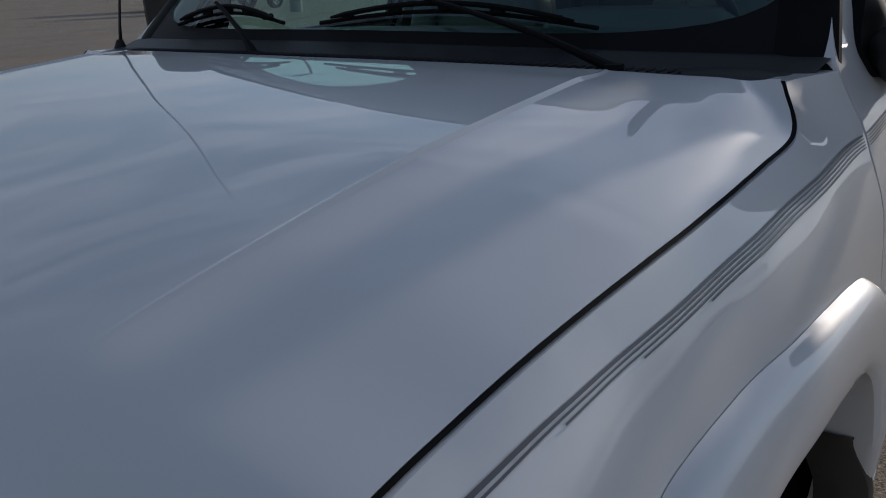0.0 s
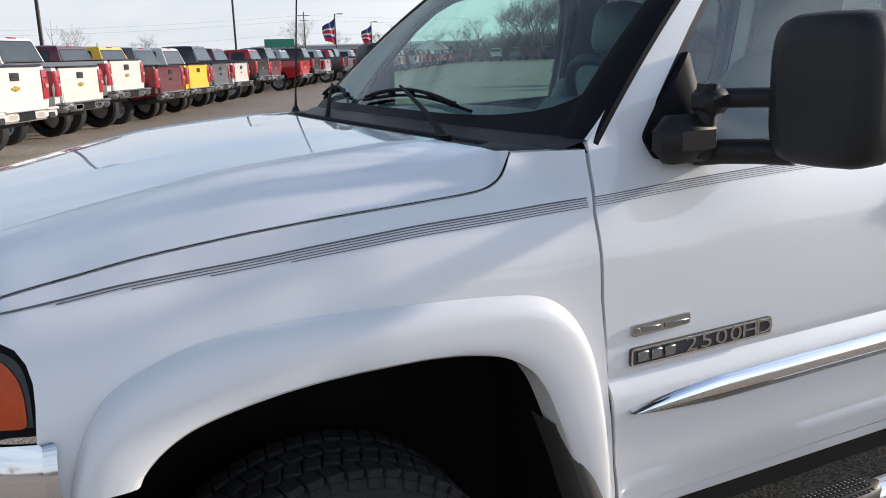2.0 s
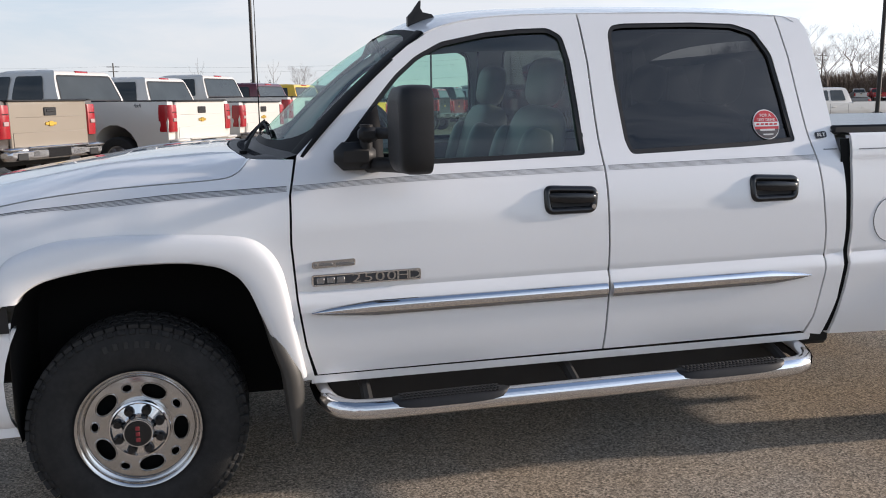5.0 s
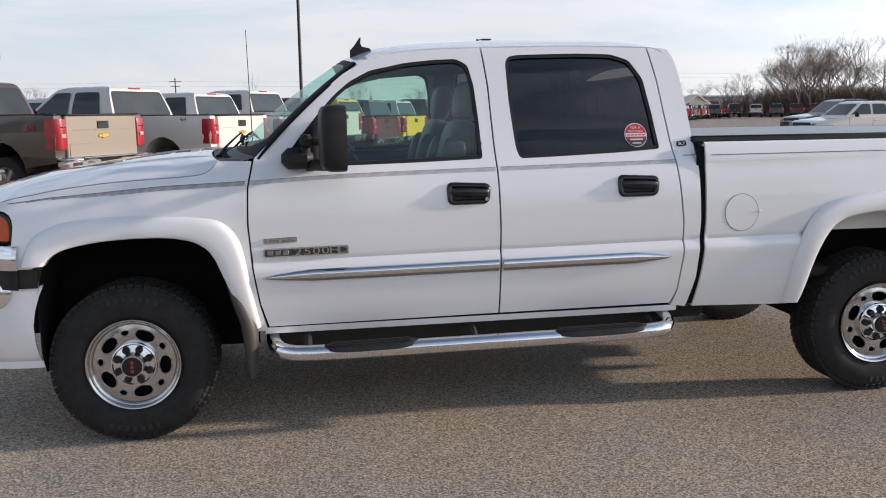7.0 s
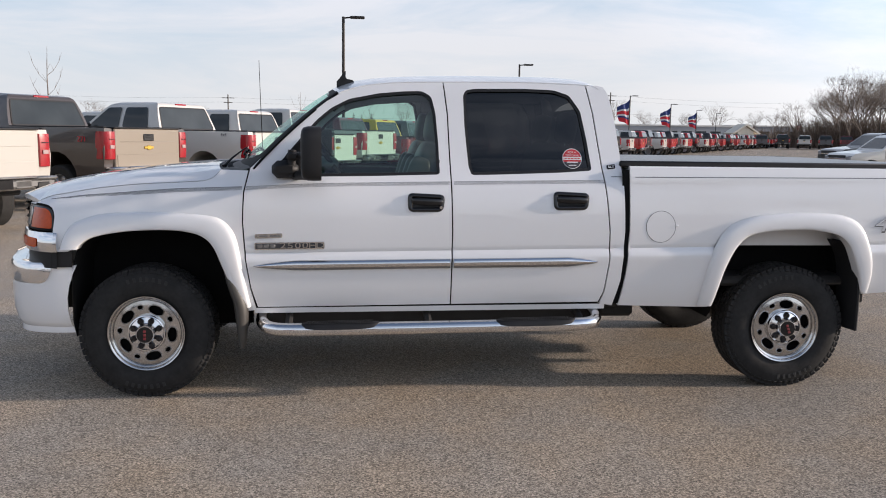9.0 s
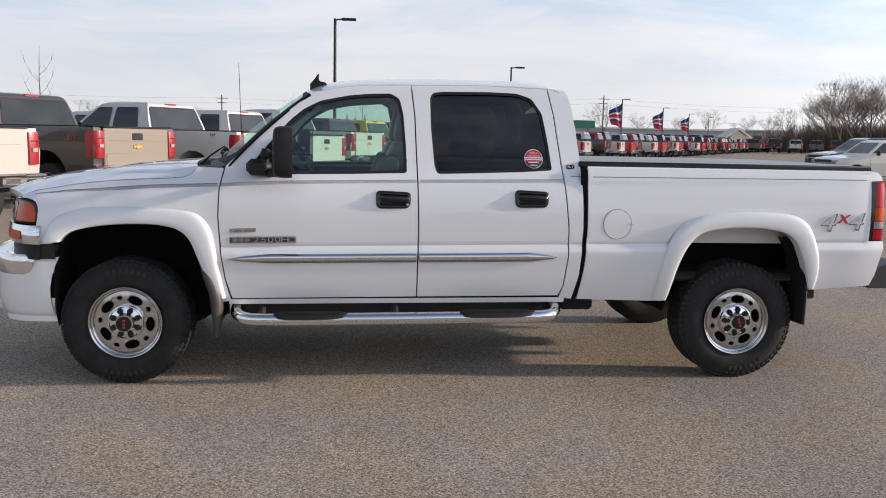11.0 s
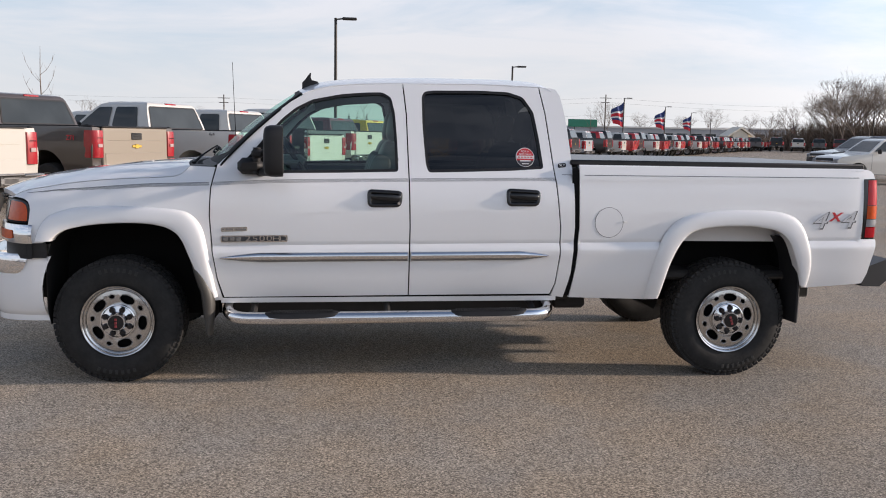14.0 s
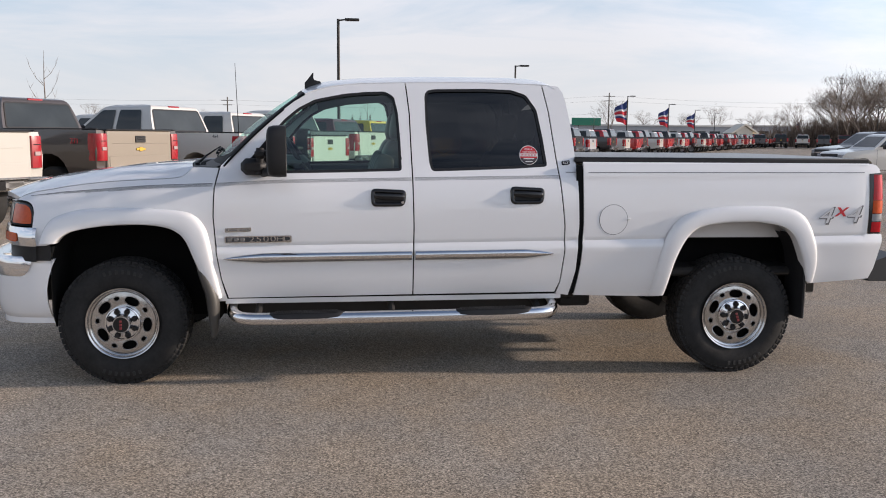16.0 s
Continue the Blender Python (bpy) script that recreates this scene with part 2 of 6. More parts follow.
def curve1(pts):
    """A smooth function through (x, value) pairs."""
    xs = [p[0] for p in pts]
    ys = [p[1] for p in pts]
    n = len(xs)
    d = [(ys[i + 1] - ys[i]) / (xs[i + 1] - xs[i]) for i in range(n - 1)]
    t = [d[0]] + [0 if d[i - 1] * d[i] <= 0 else 2 * d[i - 1] * d[i] / (d[i - 1] + d[i]) for i in range(1, n - 1)] + [d[-1]]

    def f(x):
        if x <= xs[0]:
            return ys[0]
        if x >= xs[-1]:
            return ys[-1]
        i = 0
        while x > xs[i + 1]:
            i += 1
        h = xs[i + 1] - xs[i]
        s = (x - xs[i]) / h
        return (ys[i] * (2 * s ** 3 - 3 * s ** 2 + 1) + h * t[i] * (s ** 3 - 2 * s ** 2 + s)
                + ys[i + 1] * (-2 * s ** 3 + 3 * s ** 2) + h * t[i + 1] * (s ** 3 - s ** 2))
    return f


def smooth_path(pts, n, closed=False):
    """n points evenly along a Catmull-Rom curve through pts."""
    P = [Vector(p) for p in pts]
    k = len(P)
    fine = []
    for i in range(k if closed else k - 1):
        if closed:
            a, b, c, d = P[i - 1], P[i], P[(i + 1) % k], P[(i + 2) % k]
        else:
            a, b, c, d = P[max(i - 1, 0)], P[i], P[i + 1], P[min(i + 2, k - 1)]
        for j in range(12):
            s = j / 12
            fine.append(0.5 * (2 * b + (c - a) * s + (2 * a - 5 * b + 4 * c - d) * s * s + (3 * b - a - 3 * c + d) * s ** 3))
    fine.append(P[0].copy() if closed else P[-1].copy())
    acc = [0]
    for i in range(len(fine) - 1):
        acc.append(acc[-1] + (fine[i + 1] - fine[i]).length)
    out, j = [], 0
    m = n if closed else n - 1
    for i in range(n):
        L = acc[-1] * i / m
        while j < len(acc) - 2 and acc[j + 1] < L:
            j += 1
        s = (L - acc[j]) / max(1e-9, acc[j + 1] - acc[j])
        out.append(fine[j].lerp(fine[j + 1], min(1, max(0, s))))
    return out


def densify(poly, step):
    out = []
    for i, p in enumerate(poly):
        q = poly[(i + 1) % len(poly)]
        a, b = Vector(p[:2]), Vector(q[:2])
        k = max(1, int(math.ceil((b - a).length / step)))
        out += [a.lerp(b, j / k) for j in range(k)]
    return out


def rounded(poly, r, k=4):
    """A polygon with its corners rounded."""
    out = []
    n = len(poly)
    for i in range(n):
        a, b, c = Vector(poly[i - 1][:2]), Vector(poly[i][:2]), Vector(poly[(i + 1) % n][:2])
        u, w = a - b, c - b
        rr = min(r, u.length * 0.45, w.length * 0.45)
        p0, p1 = b + u.normalized() * rr, b + w.normalized() * rr
        for j in range(k + 1):
            s = j / k
            out.append(p0.lerp(b, s).lerp(b.lerp(p1, s), s))
    return out


def inside(p, poly):
    hit = False
    n = len(poly)
    for i in range(n):
        a, b = poly[i], poly[i - 1]
        if (a[1] > p[1]) != (b[1] > p[1]) and p[0] < (b[0] - a[0]) * (p[1] - a[1]) / (b[1] - a[1]) + a[0]:
            hit = not hit
    return hit


def offset_poly(poly, w):
    """The polygon moved inwards by w."""
    n = len(poly)
    area = sum(poly[i - 1][0] * poly[i][1] - poly[i][0] * poly[i - 1][1] for i in range(n))
    sg = 1 if area > 0 else -1
    out = []
    for i in range(n):
        a, b, c = Vector(poly[i - 1][:2]), Vector(poly[i][:2]), Vector(poly[(i + 1) % n][:2])
        n1 = Vector((-(b - a).y, (b - a).x)) * sg
        n2 = Vector((-(c - b).y, (c - b).x)) * sg
        m = n1.normalized() + n2.normalized()
        m = m.normalized() if m.length > 1e-6 else n1.normalized()
        out.append(b + m * w)
    return out


def sheet(outline, surf, res=0.04, holes=(), depth=None, shape=None, rim_holes=True, lines=()):
    """A curved panel: the outline (and holes) in two coordinates, filled with triangles and laid on surf(u, v).
    depth: a vector by which its edges are folded inwards."""
    from mathutils.geometry import delaunay_2d_cdt
    shape = shape or Shape()
    loops = [densify(outline, res)] + [densify(h, res) for h in holes]
    pts, edges = [], []
    for lp in loops:
        k = len(pts)
        pts += lp
        edges += [(k + i, k + (i + 1) % len(lp)) for i in range(len(lp))]
    x0, x1 = min(p.x for p in loops[0]), max(p.x for p in loops[0])
    z0, z1 = min(p.y for p in loops[0]), max(p.y for p in loops[0])
    arr = np.array([(p.x, p.y) for p in pts])
    nx, nz = int((x1 - x0) / res) + 1, int((z1 - z0) / res) + 1
    for q in lines:
        if np.min(np.hypot(arr[:, 0] - q[0], arr[:, 1] - q[1])) > 0.008 and inside(q, loops[0]) and not any(inside(q, h) for h in loops[1:]):
            pts.append(Vector(q))
    if lines:
        arr = np.array([(p.x, p.y) for p in pts])
    for i in range(1, nx):
        for j in range(1, nz):
            q = (x0 + (x1 - x0) * i / nx, z0 + (z1 - z0) * j / nz)
            if np.min(np.hypot(arr[:, 0] - q[0], arr[:, 1] - q[1])) < res * 0.55:
                continue
            if inside(q, loops[0]) and not any(inside(q, h) for h in loops[1:]):
                pts.append(Vector(q))
    vs, _, fs, *_ = delaunay_2d_cdt(pts, edges, [], 0, 1e-6)
    keep = []
    for f in fs:
        c = ((vs[f[0]].x + vs[f[1]].x + vs[f[2]].x) / 3, (vs[f[0]].y + vs[f[1]].y + vs[f[2]].y) / 3)
        if inside(c, loops[0]) and not any(inside(c, h) for h in loops[1:]):
            keep.append(tuple(f))
    shape.add([surf(p.x, p.y) for p in vs], keep)
    if depth is not None:
        d = Vector(depth)
        for n_l, lp in enumerate(loops):
            if n_l and not rim_holes:
                continue
            a = [Vector(surf(p.x, p.y)) for p in lp]
            shape.grid([a + a[:1], [p + d for p in a] + [a[0] + d]])
    return shape


def ring(outline, width, surf, shape=None, thick=None):
    """A flat band along the inside of an outline, laid on surf."""
    shape = shape or Shape()
    inner = offset_poly(outline, width)
    rows = [[surf(p[0], p[1]) for p in lp] for lp in (outline, inner)]
    if thick is not None:
        t = Vector(thick)
        rows = [[Vector(p) + t for p in rows[0]]] + rows + [[Vector(p) + t for p in rows[1]]]
    return shape.grid(rows, True)


def text_shape(body, size, m, depth=0.002):
    """Raised letters in the built-in font, as a mesh, at the pose m."""
    c = bpy.data.curves.new("letters", "FONT")
    c.body, c.size, c.extrude, c.align_x, c.align_y = body, size, depth, "CENTER", "CENTER"
    ob = bpy.data.objects.new("letters", c)
    scene.collection.objects.link(ob)
    me = bpy.data.meshes.new_from_object(ob.evaluated_get(bpy.context.evaluated_depsgraph_get()))
    bpy.data.objects.remove(ob)
    me.transform(m)
    return me


# ---- ground ----
def ground_z(x, y):
    """The lot lies level under the truck and lifts a hand's height towards the parked rows, with a dip at the lane's far side."""
    s = min(1.0, max(0.0, (y - 2.5) / 6.0))
    far = min(1.0, max(0.0, (y - 12.0) / 9.0))
    return (0.15 - 0.10 * far) * s * s * (3 - 2 * s) - 0.30 * math.exp(-((x - 27) / 9) ** 2 - ((y - 31) / 9) ** 2)


def asphalt_material():
    m = bpy.data.materials.new("asphalt")
    m.use_nodes = True
    nt = m.node_tree
    b = nt.nodes["Principled BSDF"]
    tc = nt.nodes.new("ShaderNodeTexCoord")

    def tex(kind, scale, **kw):
        n = nt.nodes.new(kind)
        n.inputs["Scale"].default_value = scale
        for k, v in kw.items():
            n.inputs[k].default_value = v
        nt.links.new(tc.outputs["Object"], n.inputs["Vector"])
        return n

    grain = tex("ShaderNodeTexNoise", 88.0, Detail=4.0, Roughness=0.9)
    stone = tex("ShaderNodeTexVoronoi", 125.0)
    blot = tex("ShaderNodeTexNoise", 0.55, Detail=6.0, Roughness=0.6)
    stain = tex("ShaderNodeTexNoise", 2.7, Detail=7.0, Roughness=0.7)
    r1 = nt.nodes.new("ShaderNodeValToRGB")
    e = r1.color_ramp.elements
    e[0].position, e[0].color = 0.36, (0.120, 0.101, 0.081, 1)
    e[1].position, e[1].color = 0.61, (0.490, 0.414, 0.330, 1)
    k = r1.color_ramp.elements.new(0.72)
    k.color = (0.80, 0.71, 0.60, 1)
    nt.links.new(grain.outputs["Fac"], r1.inputs["Fac"])

    def times(col, node, lo, hi, a, z):
        r = nt.nodes.new("ShaderNodeMapRange")
        r.inputs["From Min"].default_value, r.inputs["From Max"].default_value = lo, hi
        r.inputs["To Min"].default_value, r.inputs["To Max"].default_value = a, z
        nt.links.new(node.outputs["Fac" if "Fac" in node.outputs else "Distance"], r.inputs["Value"])
        x = nt.nodes.new("ShaderNodeVectorMath")
        x.operation = "SCALE"
        nt.links.new(col, x.inputs[0])
        nt.links.new(r.outputs["Result"], x.inputs["Scale"])
        return x.outputs["Vector"]

    c = times(r1.outputs["Color"], blot, 0.3, 0.7, 0.86, 1.12)
    c = times(c, stain, 0.62, 0.76, 1.0, 0.78)
    chips = nt.nodes.new("ShaderNodeSeparateColor")
    nt.links.new(stone.outputs["Color"], chips.inputs["Color"])
    r = nt.nodes.new("ShaderNodeMapRange")
    r.inputs["From Min"].default_value, r.inputs["From Max"].default_value = 0.0, 1.0
    r.inputs["To Min"].default_value, r.inputs["To Max"].default_value = 0.42, 1.56
    nt.links.new(chips.outputs["Red"], r.inputs["Value"])
    x = nt.nodes.new("ShaderNodeVectorMath")
    x.operation = "SCALE"
    nt.links.new(c, x.inputs[0])
    nt.links.new(r.outputs["Result"], x.inputs["Scale"])
    c = x.outputs["Vector"]
    # rusty brown patches drift over the grey
    tone = tex("ShaderNodeTexNoise", 0.9, Detail=3.0, Roughness=0.6)
    tint = nt.nodes.new("ShaderNodeValToRGB")
    tint.color_ramp.elements[0].position, tint.color_ramp.elements[0].color = 0.38, (0.93, 0.97, 1.02, 1)
    tint.color_ramp.elements[1].position, tint.color_ramp.elements[1].color = 0.62, (1.05, 1.0, 0.93, 1)
    nt.links.new(tone.outputs["Fac"], tint.inputs["Fac"])
    mul = nt.nodes.new("ShaderNodeVectorMath")
    mul.operation = "MULTIPLY"
    nt.links.new(c, mul.inputs[0])
    nt.links.new(tint.outputs["Color"], mul.inputs[1])
    c = mul.outputs["Vector"]
    # a wavering ramp along x: paler towards -x, darker towards +x
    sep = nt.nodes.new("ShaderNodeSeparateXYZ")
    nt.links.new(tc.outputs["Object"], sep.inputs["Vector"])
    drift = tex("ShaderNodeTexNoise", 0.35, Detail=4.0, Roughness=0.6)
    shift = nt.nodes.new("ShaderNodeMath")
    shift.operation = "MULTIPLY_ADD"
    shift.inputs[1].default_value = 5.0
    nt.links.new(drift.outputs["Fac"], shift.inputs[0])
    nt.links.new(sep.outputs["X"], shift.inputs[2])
    uneven = nt.nodes.new("ShaderNodeMapRange")
    uneven.inputs["From Min"].default_value, uneven.inputs["From Max"].default_value = 1.0, 7.0
    uneven.inputs["To Min"].default_value, uneven.inputs["To Max"].default_value = 1.16, 0.86
    nt.links.new(shift.outputs["Value"], uneven.inputs["Value"])
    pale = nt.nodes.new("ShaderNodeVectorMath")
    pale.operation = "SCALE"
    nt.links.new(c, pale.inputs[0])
    nt.links.new(uneven.outputs["Result"], pale.inputs["Scale"])
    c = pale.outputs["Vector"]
    nt.links.new(c, b.inputs["Base Color"])
    b.inputs["Roughness"].default_value = 0.82
    b.inputs["Specular IOR Level"].default_value = 0.2
    k = nt.nodes.new("ShaderNodeBump")
    k.inputs["Strength"].default_value, k.inputs["Distance"].default_value = 0.45, 0.004
    nt.links.new(grain.outputs["Fac"], k.inputs["Height"])
    nt.links.new(k.outputs["Normal"], b.inputs["Normal"])
    return m


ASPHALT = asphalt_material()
ys = [-900, -300, -100, -40, -15] + [-8 + 0.5 * i for i in range(40)] + [14, 17, 20, 23, 26, 29, 32, 35, 38, 41, 45, 50, 90, 180, 400, 1200]
xs = [-1200, -400, -150, -60, -30, -15, -8, -4, 0, 4, 8, 11, 14, 17, 20, 23, 26, 29, 32, 35, 38, 42, 46, 60, 120, 250, 600, 1500]
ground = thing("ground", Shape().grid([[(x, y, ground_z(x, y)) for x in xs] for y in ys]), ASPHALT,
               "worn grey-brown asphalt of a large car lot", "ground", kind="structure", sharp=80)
# a fine crack that crosses the asphalt on the camera's side
crack = Shape()
cp = [(-3.5 + 0.13 * i, -4.05 + 0.10 * math.sin(i * 0.31) + 0.035 * math.sin(i * 1.7) + random.uniform(-0.012, 0.012) + 0.0035 * i) for i in range(86)]
crack.grid([[(x, y - 0.004 - 0.004 * random.random(), 0.0025) for x, y in cp], [(x, y + 0.004 + 0.004 * random.random(), 0.0025) for x, y in cp]])
part("crack", crack, material("crack_tar", (0.018, 0.017, 0.016), 0.9, vary=0.2), ground, "thin dark crack")

# ---- the white pickup truck ----
# It points to -x, the front axle over x = 0, the rear axle over x = 3.886.
truck = root("pickup_truck", "white crew-cab heavy-duty pickup truck with chrome side steps and polished wheels", "pickup truck")
AXLE_R = 3.886

FENDER_TOP = curve1([(-0.75, 1.060), (-0.66, 1.104), (-0.60, 1.142), (-0.58, 1.154), (-0.56, 1.1625), (-0.53, 1.1735), (-0.50, 1.181), (-0.40, 1.199), (-0.30, 1.2175), (-0.20, 1.231), (-0.10, 1.2425), (0.0, 1.251), (0.10, 1.257), (0.20, 1.262), (0.30, 1.268), (0.345, 1.273), (0.375, 1.282), (0.400, 1.298), (0.418, 1.317), (0.434, 1.336), (0.60, 1.350)])
LOWER = [(0.46, 0.930), (0.50, 0.948), (0.55, 0.966), (0.62, 0.984), (0.72, 0.999), (0.78, 1.008), (0.800, 1.011), (0.817, 1.009), (0.835, 1.001), (0.847, 0.993), (0.853, 0.9885), (0.858, 0.9895), (0.866, 0.9935), (0.88, 0.995), (0.95, 0.996), (1.03, 0.993), (1.10, 0.988)]
PROFILE = curve1(LOWER + [(1.18, 0.973), (1.233, 0.955), (1.252, 0.946), (1.275, 0.932), (1.31, 0.914), (1.35, 0.896), (1.45, 0.859), (1.60, 0.810), (1.72, 0.772), (1.79, 0.748), (1.83, 0.731), (1.86, 0.708), (1.90, 0.64)])
BED_PROFILE = curve1(LOWER + [(1.18, 0.979), (1.235, 0.970)])
# the shoulder just ahead of the windshield, which sweeps up to the hood's rear corner
REAR = curve1([(1.05, 1.0005), (1.10, 0.994), (1.15, 0.984), (1.20, 0.967), (1.235, 0.947), (1.255, 0.928), (1.273, 0.909), (1.295, 0.894), (1.315, 0.880), (1.336, 0.867)])


HOOD_EDGE = curve1([(-0.75, 0.850), (-0.60, 0.872), (-0.56, 0.873), (-0.50, 0.872), (-0.45, 0.873), (-0.40, 0.876), (-0.30, 0.885), (-0.20, 0.894), (-0.10, 0.903), (0.0, 0.909), (0.10, 0.910), (0.20, 0.909), (0.35, 0.907), (0.60, 0.907)])


SMOOTH = curve1([(0.46, 0.930), (0.50, 0.948), (0.55, 0.966), (0.62, 0.983), (0.72, 0.997), (0.80, 1.003), (0.88, 1.002), (0.95, 0.998), (1.03, 0.993)])
FENDER_END = curve1([(0.52, 0.636), (0.661, 0.604), (0.834, 0.579), (1.04, 0.565), (1.21, 0.570), (1.33, 0.594)])


ROLL = curve1([(-0.5, 0.072), (-0.4, 0.080), (-0.3, 0.100), (-0.2, 0.120), (-0.05, 0.118), (0.10, 0.083), (0.25, 0.068)])


def ease(k):
    k = min(1.0, max(0.0, k))
    return k * k * (3 - 2 * k)


def half_width(x, z, smooth=False):
    zz = z - 0.014 * x
    flat = zz < 1.03 and (smooth or x < FENDER_END(z))
    w = (SMOOTH(zz) if flat else PROFILE(zz)) + 0.008 * min(1.0, max(0.0, (1.36 - zz) / 0.1))
    if x < 0.6:
        # fender: full width up to the shoulder, then rolled in to the hood gap
        top, wt = min(FENDER_TOP(x), 1.270), HOOD_EDGE(x)
        full = (SMOOTH(zz) if flat else PROFILE(min(zz, 1.08))) + 0.010
        wf = wt + (full - wt) * (1 - math.exp(-max(0.0, top - z) / ROLL(x)))
        wf += ((REAR(z) if z > 1.05 else w) - wf) * ease((x - 0.22) / 0.20)
        w = wf + (w - wf) * ease((x - 0.44) / 0.16)
    if 0.44 < x < 0.95 and z > 1.12:
        w -= 0.008 * ease((x - 0.44) / 0.12) * ease((0.95 - x) / 0.25) * ease((z - 1.12) / 0.1)
    if x < -0.5:
        w -= 0.60 * (-0.5 - x) ** 1.5
    if x > 2.825:
        w = (SMOOTH(zz) if flat else BED_PROFILE(min(zz, 1.225))) + 0.008 - 0.02 * max(0.0, (z - 1.28) / 0.1) ** 2
        if x > 4.6:
            w -= 0.25 * (x - 4.6) ** 2
    return w


CREASES = [0.800, 0.817, 0.835, 0.847, 0.853, 0.858, 0.866, 0.880, 1.225, 1.24, 1.255, 1.27]


def crease_points(x0, x1, z0, z1, step):
    out = []
    for c in CREASES:
        n = int((x1 - x0) / step)
        out += [(x0 + (x1 - x0) * i / n, c + 0.014 * (x0 + (x1 - x0) * i / n)) for i in range(1, n)]
    return out


def flank(s, out=0.0):
    return lambda x, z: (x, s * (half_width(x, z) + out), z)


FENDER = [(0.590, 1.332), (0.566, 1.21), (0.561, 1.04), (0.575, 0.834), (0.600, 0.661), (0.634, 0.520), (0.560, 0.515), (0.52, 0.60), (0.47, 0.72), (0.425, 0.885), (0.355, 0.972),
          (0.25, 1.0), (0.03, 1.005), (-0.22, 0.985), (-0.325, 0.953), (-0.375, 0.890), (-0.40, 0.872), (-0.487, 0.870), (-0.482, 0.98), (-0.477, 1.03), (-0.476, 1.065), (-0.482, 1.093), (-0.495, 1.114), (-0.518, 1.127), (-0.545, 1.1325),
          (-0.575, 1.1345), (-0.62, 1.1345), (-0.655, 1.134)] + [(x, FENDER_TOP(x) - 0.002) for x in (-0.62, -0.58, -0.54, -0.50, -0.45, -0.40, -0.35, -0.30, -0.25, -0.20, -0.15, -0.10, -0.05, 0.0, 0.05, 0.10, 0.15, 0.20, 0.25, 0.30, 0.325, 0.345, 0.36, 0.375, 0.388, 0.40, 0.41, 0.418, 0.427)] + [(0.436, 1.334)]
DOOR_F = [(0.602, 1.345), (0.574, 1.212), (0.569, 1.04), (0.583, 0.834), (0.608, 0.661), (0.642, 0.540), (1.768, 0.552), (1.769, 0.772), (1.772, 0.983), (1.764, 1.331), (1.752, 1.673), (1.730, 1.865), (1.50, 1.858),
          (1.35, 1.846), (1.23, 1.826), (1.13, 1.795), (1.04, 1.742), (0.93, 1.655), (0.80, 1.538), (0.70, 1.443)]
WIN_F = [(0.79, 1.305), (0.765, 1.335), (0.797, 1.415), (0.927, 1.570), (0.983, 1.633), (1.065, 1.702), (1.168, 1.756), (1.347, 1.793), (1.488, 1.807), (1.605, 1.811), (1.660, 1.780), (1.684, 1.680), (1.698, 1.5), (1.704, 1.320), (1.353, 1.309), (1.008, 1.302)]
DOOR_R = [(1.776, 0.552), (2.674, 0.560), (2.700, 0.628), (2.719, 0.81), (2.719, 0.991), (2.690, 1.276), (2.672, 1.451), (2.642, 1.694), (2.606, 1.862), (2.2, 1.872), (1.738, 1.865), (1.760, 1.673), (1.772, 1.331), (1.780, 0.983), (1.777, 0.772)]
WIN_R = [(1.853, 1.790), (1.870, 1.821), (1.92, 1.830), (2.226, 1.836), (2.410, 1.831), (2.504, 1.801), (2.570, 1.705), (2.602, 1.525), (2.622, 1.351), (2.421, 1.337), (2.060, 1.323), (1.892, 1.318), (1.876, 1.363), (1.857, 1.608)]
CORNER = [(2.614, 1.863), (2.650, 1.694), (2.680, 1.451), (2.698, 1.276), (2.727, 0.991), (2.727, 0.81), (2.708, 0.628), (2.684, 0.548), (2.764, 0.535), (2.800, 0.70), (2.815, 0.991), (2.806, 1.32), (2.801, 1.45), (2.784, 1.62), (2.760, 1.76), (2.742, 1.822), (2.718, 1.855), (2.68, 1.863)]
BED = [(2.840, 1.372), (2.846, 0.994), (2.832, 0.741), (2.803, 0.535), (3.30, 0.520), (3.372, 0.520), (3.43, 0.75), (3.50, 0.90), (3.59, 0.985), (3.75, 1.02), (3.98, 1.022), (4.14, 0.992), (4.23, 0.925), (4.28, 0.83), (4.36, 0.60),
       (4.775, 0.630), (4.800, 0.70), (4.823, 0.826), (4.840, 0.925), (4.728, 0.930), (4.742, 1.318), (4.815, 1.322), (4.806, 1.350), (4.788, 1.370), (4.760, 1.379)]
FLARE_F = ([(-0.447, 0.884), (-0.438, 0.920), (-0.415, 0.975), (-0.378, 1.025), (-0.334, 1.050), (-0.25, 1.077), (-0.17, 1.089), (-0.08, 1.094), (0.012, 1.096), (0.113, 1.094), (0.22, 1.090), (0.336, 1.082), (0.42, 1.068), (0.474, 1.036), (0.513, 0.985), (0.540, 0.907), (0.575, 0.702), (0.604, 0.545)],
           [(-0.346, 0.886), (-0.335, 0.905), (-0.299, 0.935), (-0.24, 0.960), (-0.12, 0.983), (0.0, 0.994), (0.125, 0.997), (0.20, 0.994), (0.256, 0.987), (0.323, 0.970), (0.376, 0.936), (0.400, 0.905), (0.418, 0.872), (0.456, 0.775), (0.497, 0.667), (0.548, 0.530)])
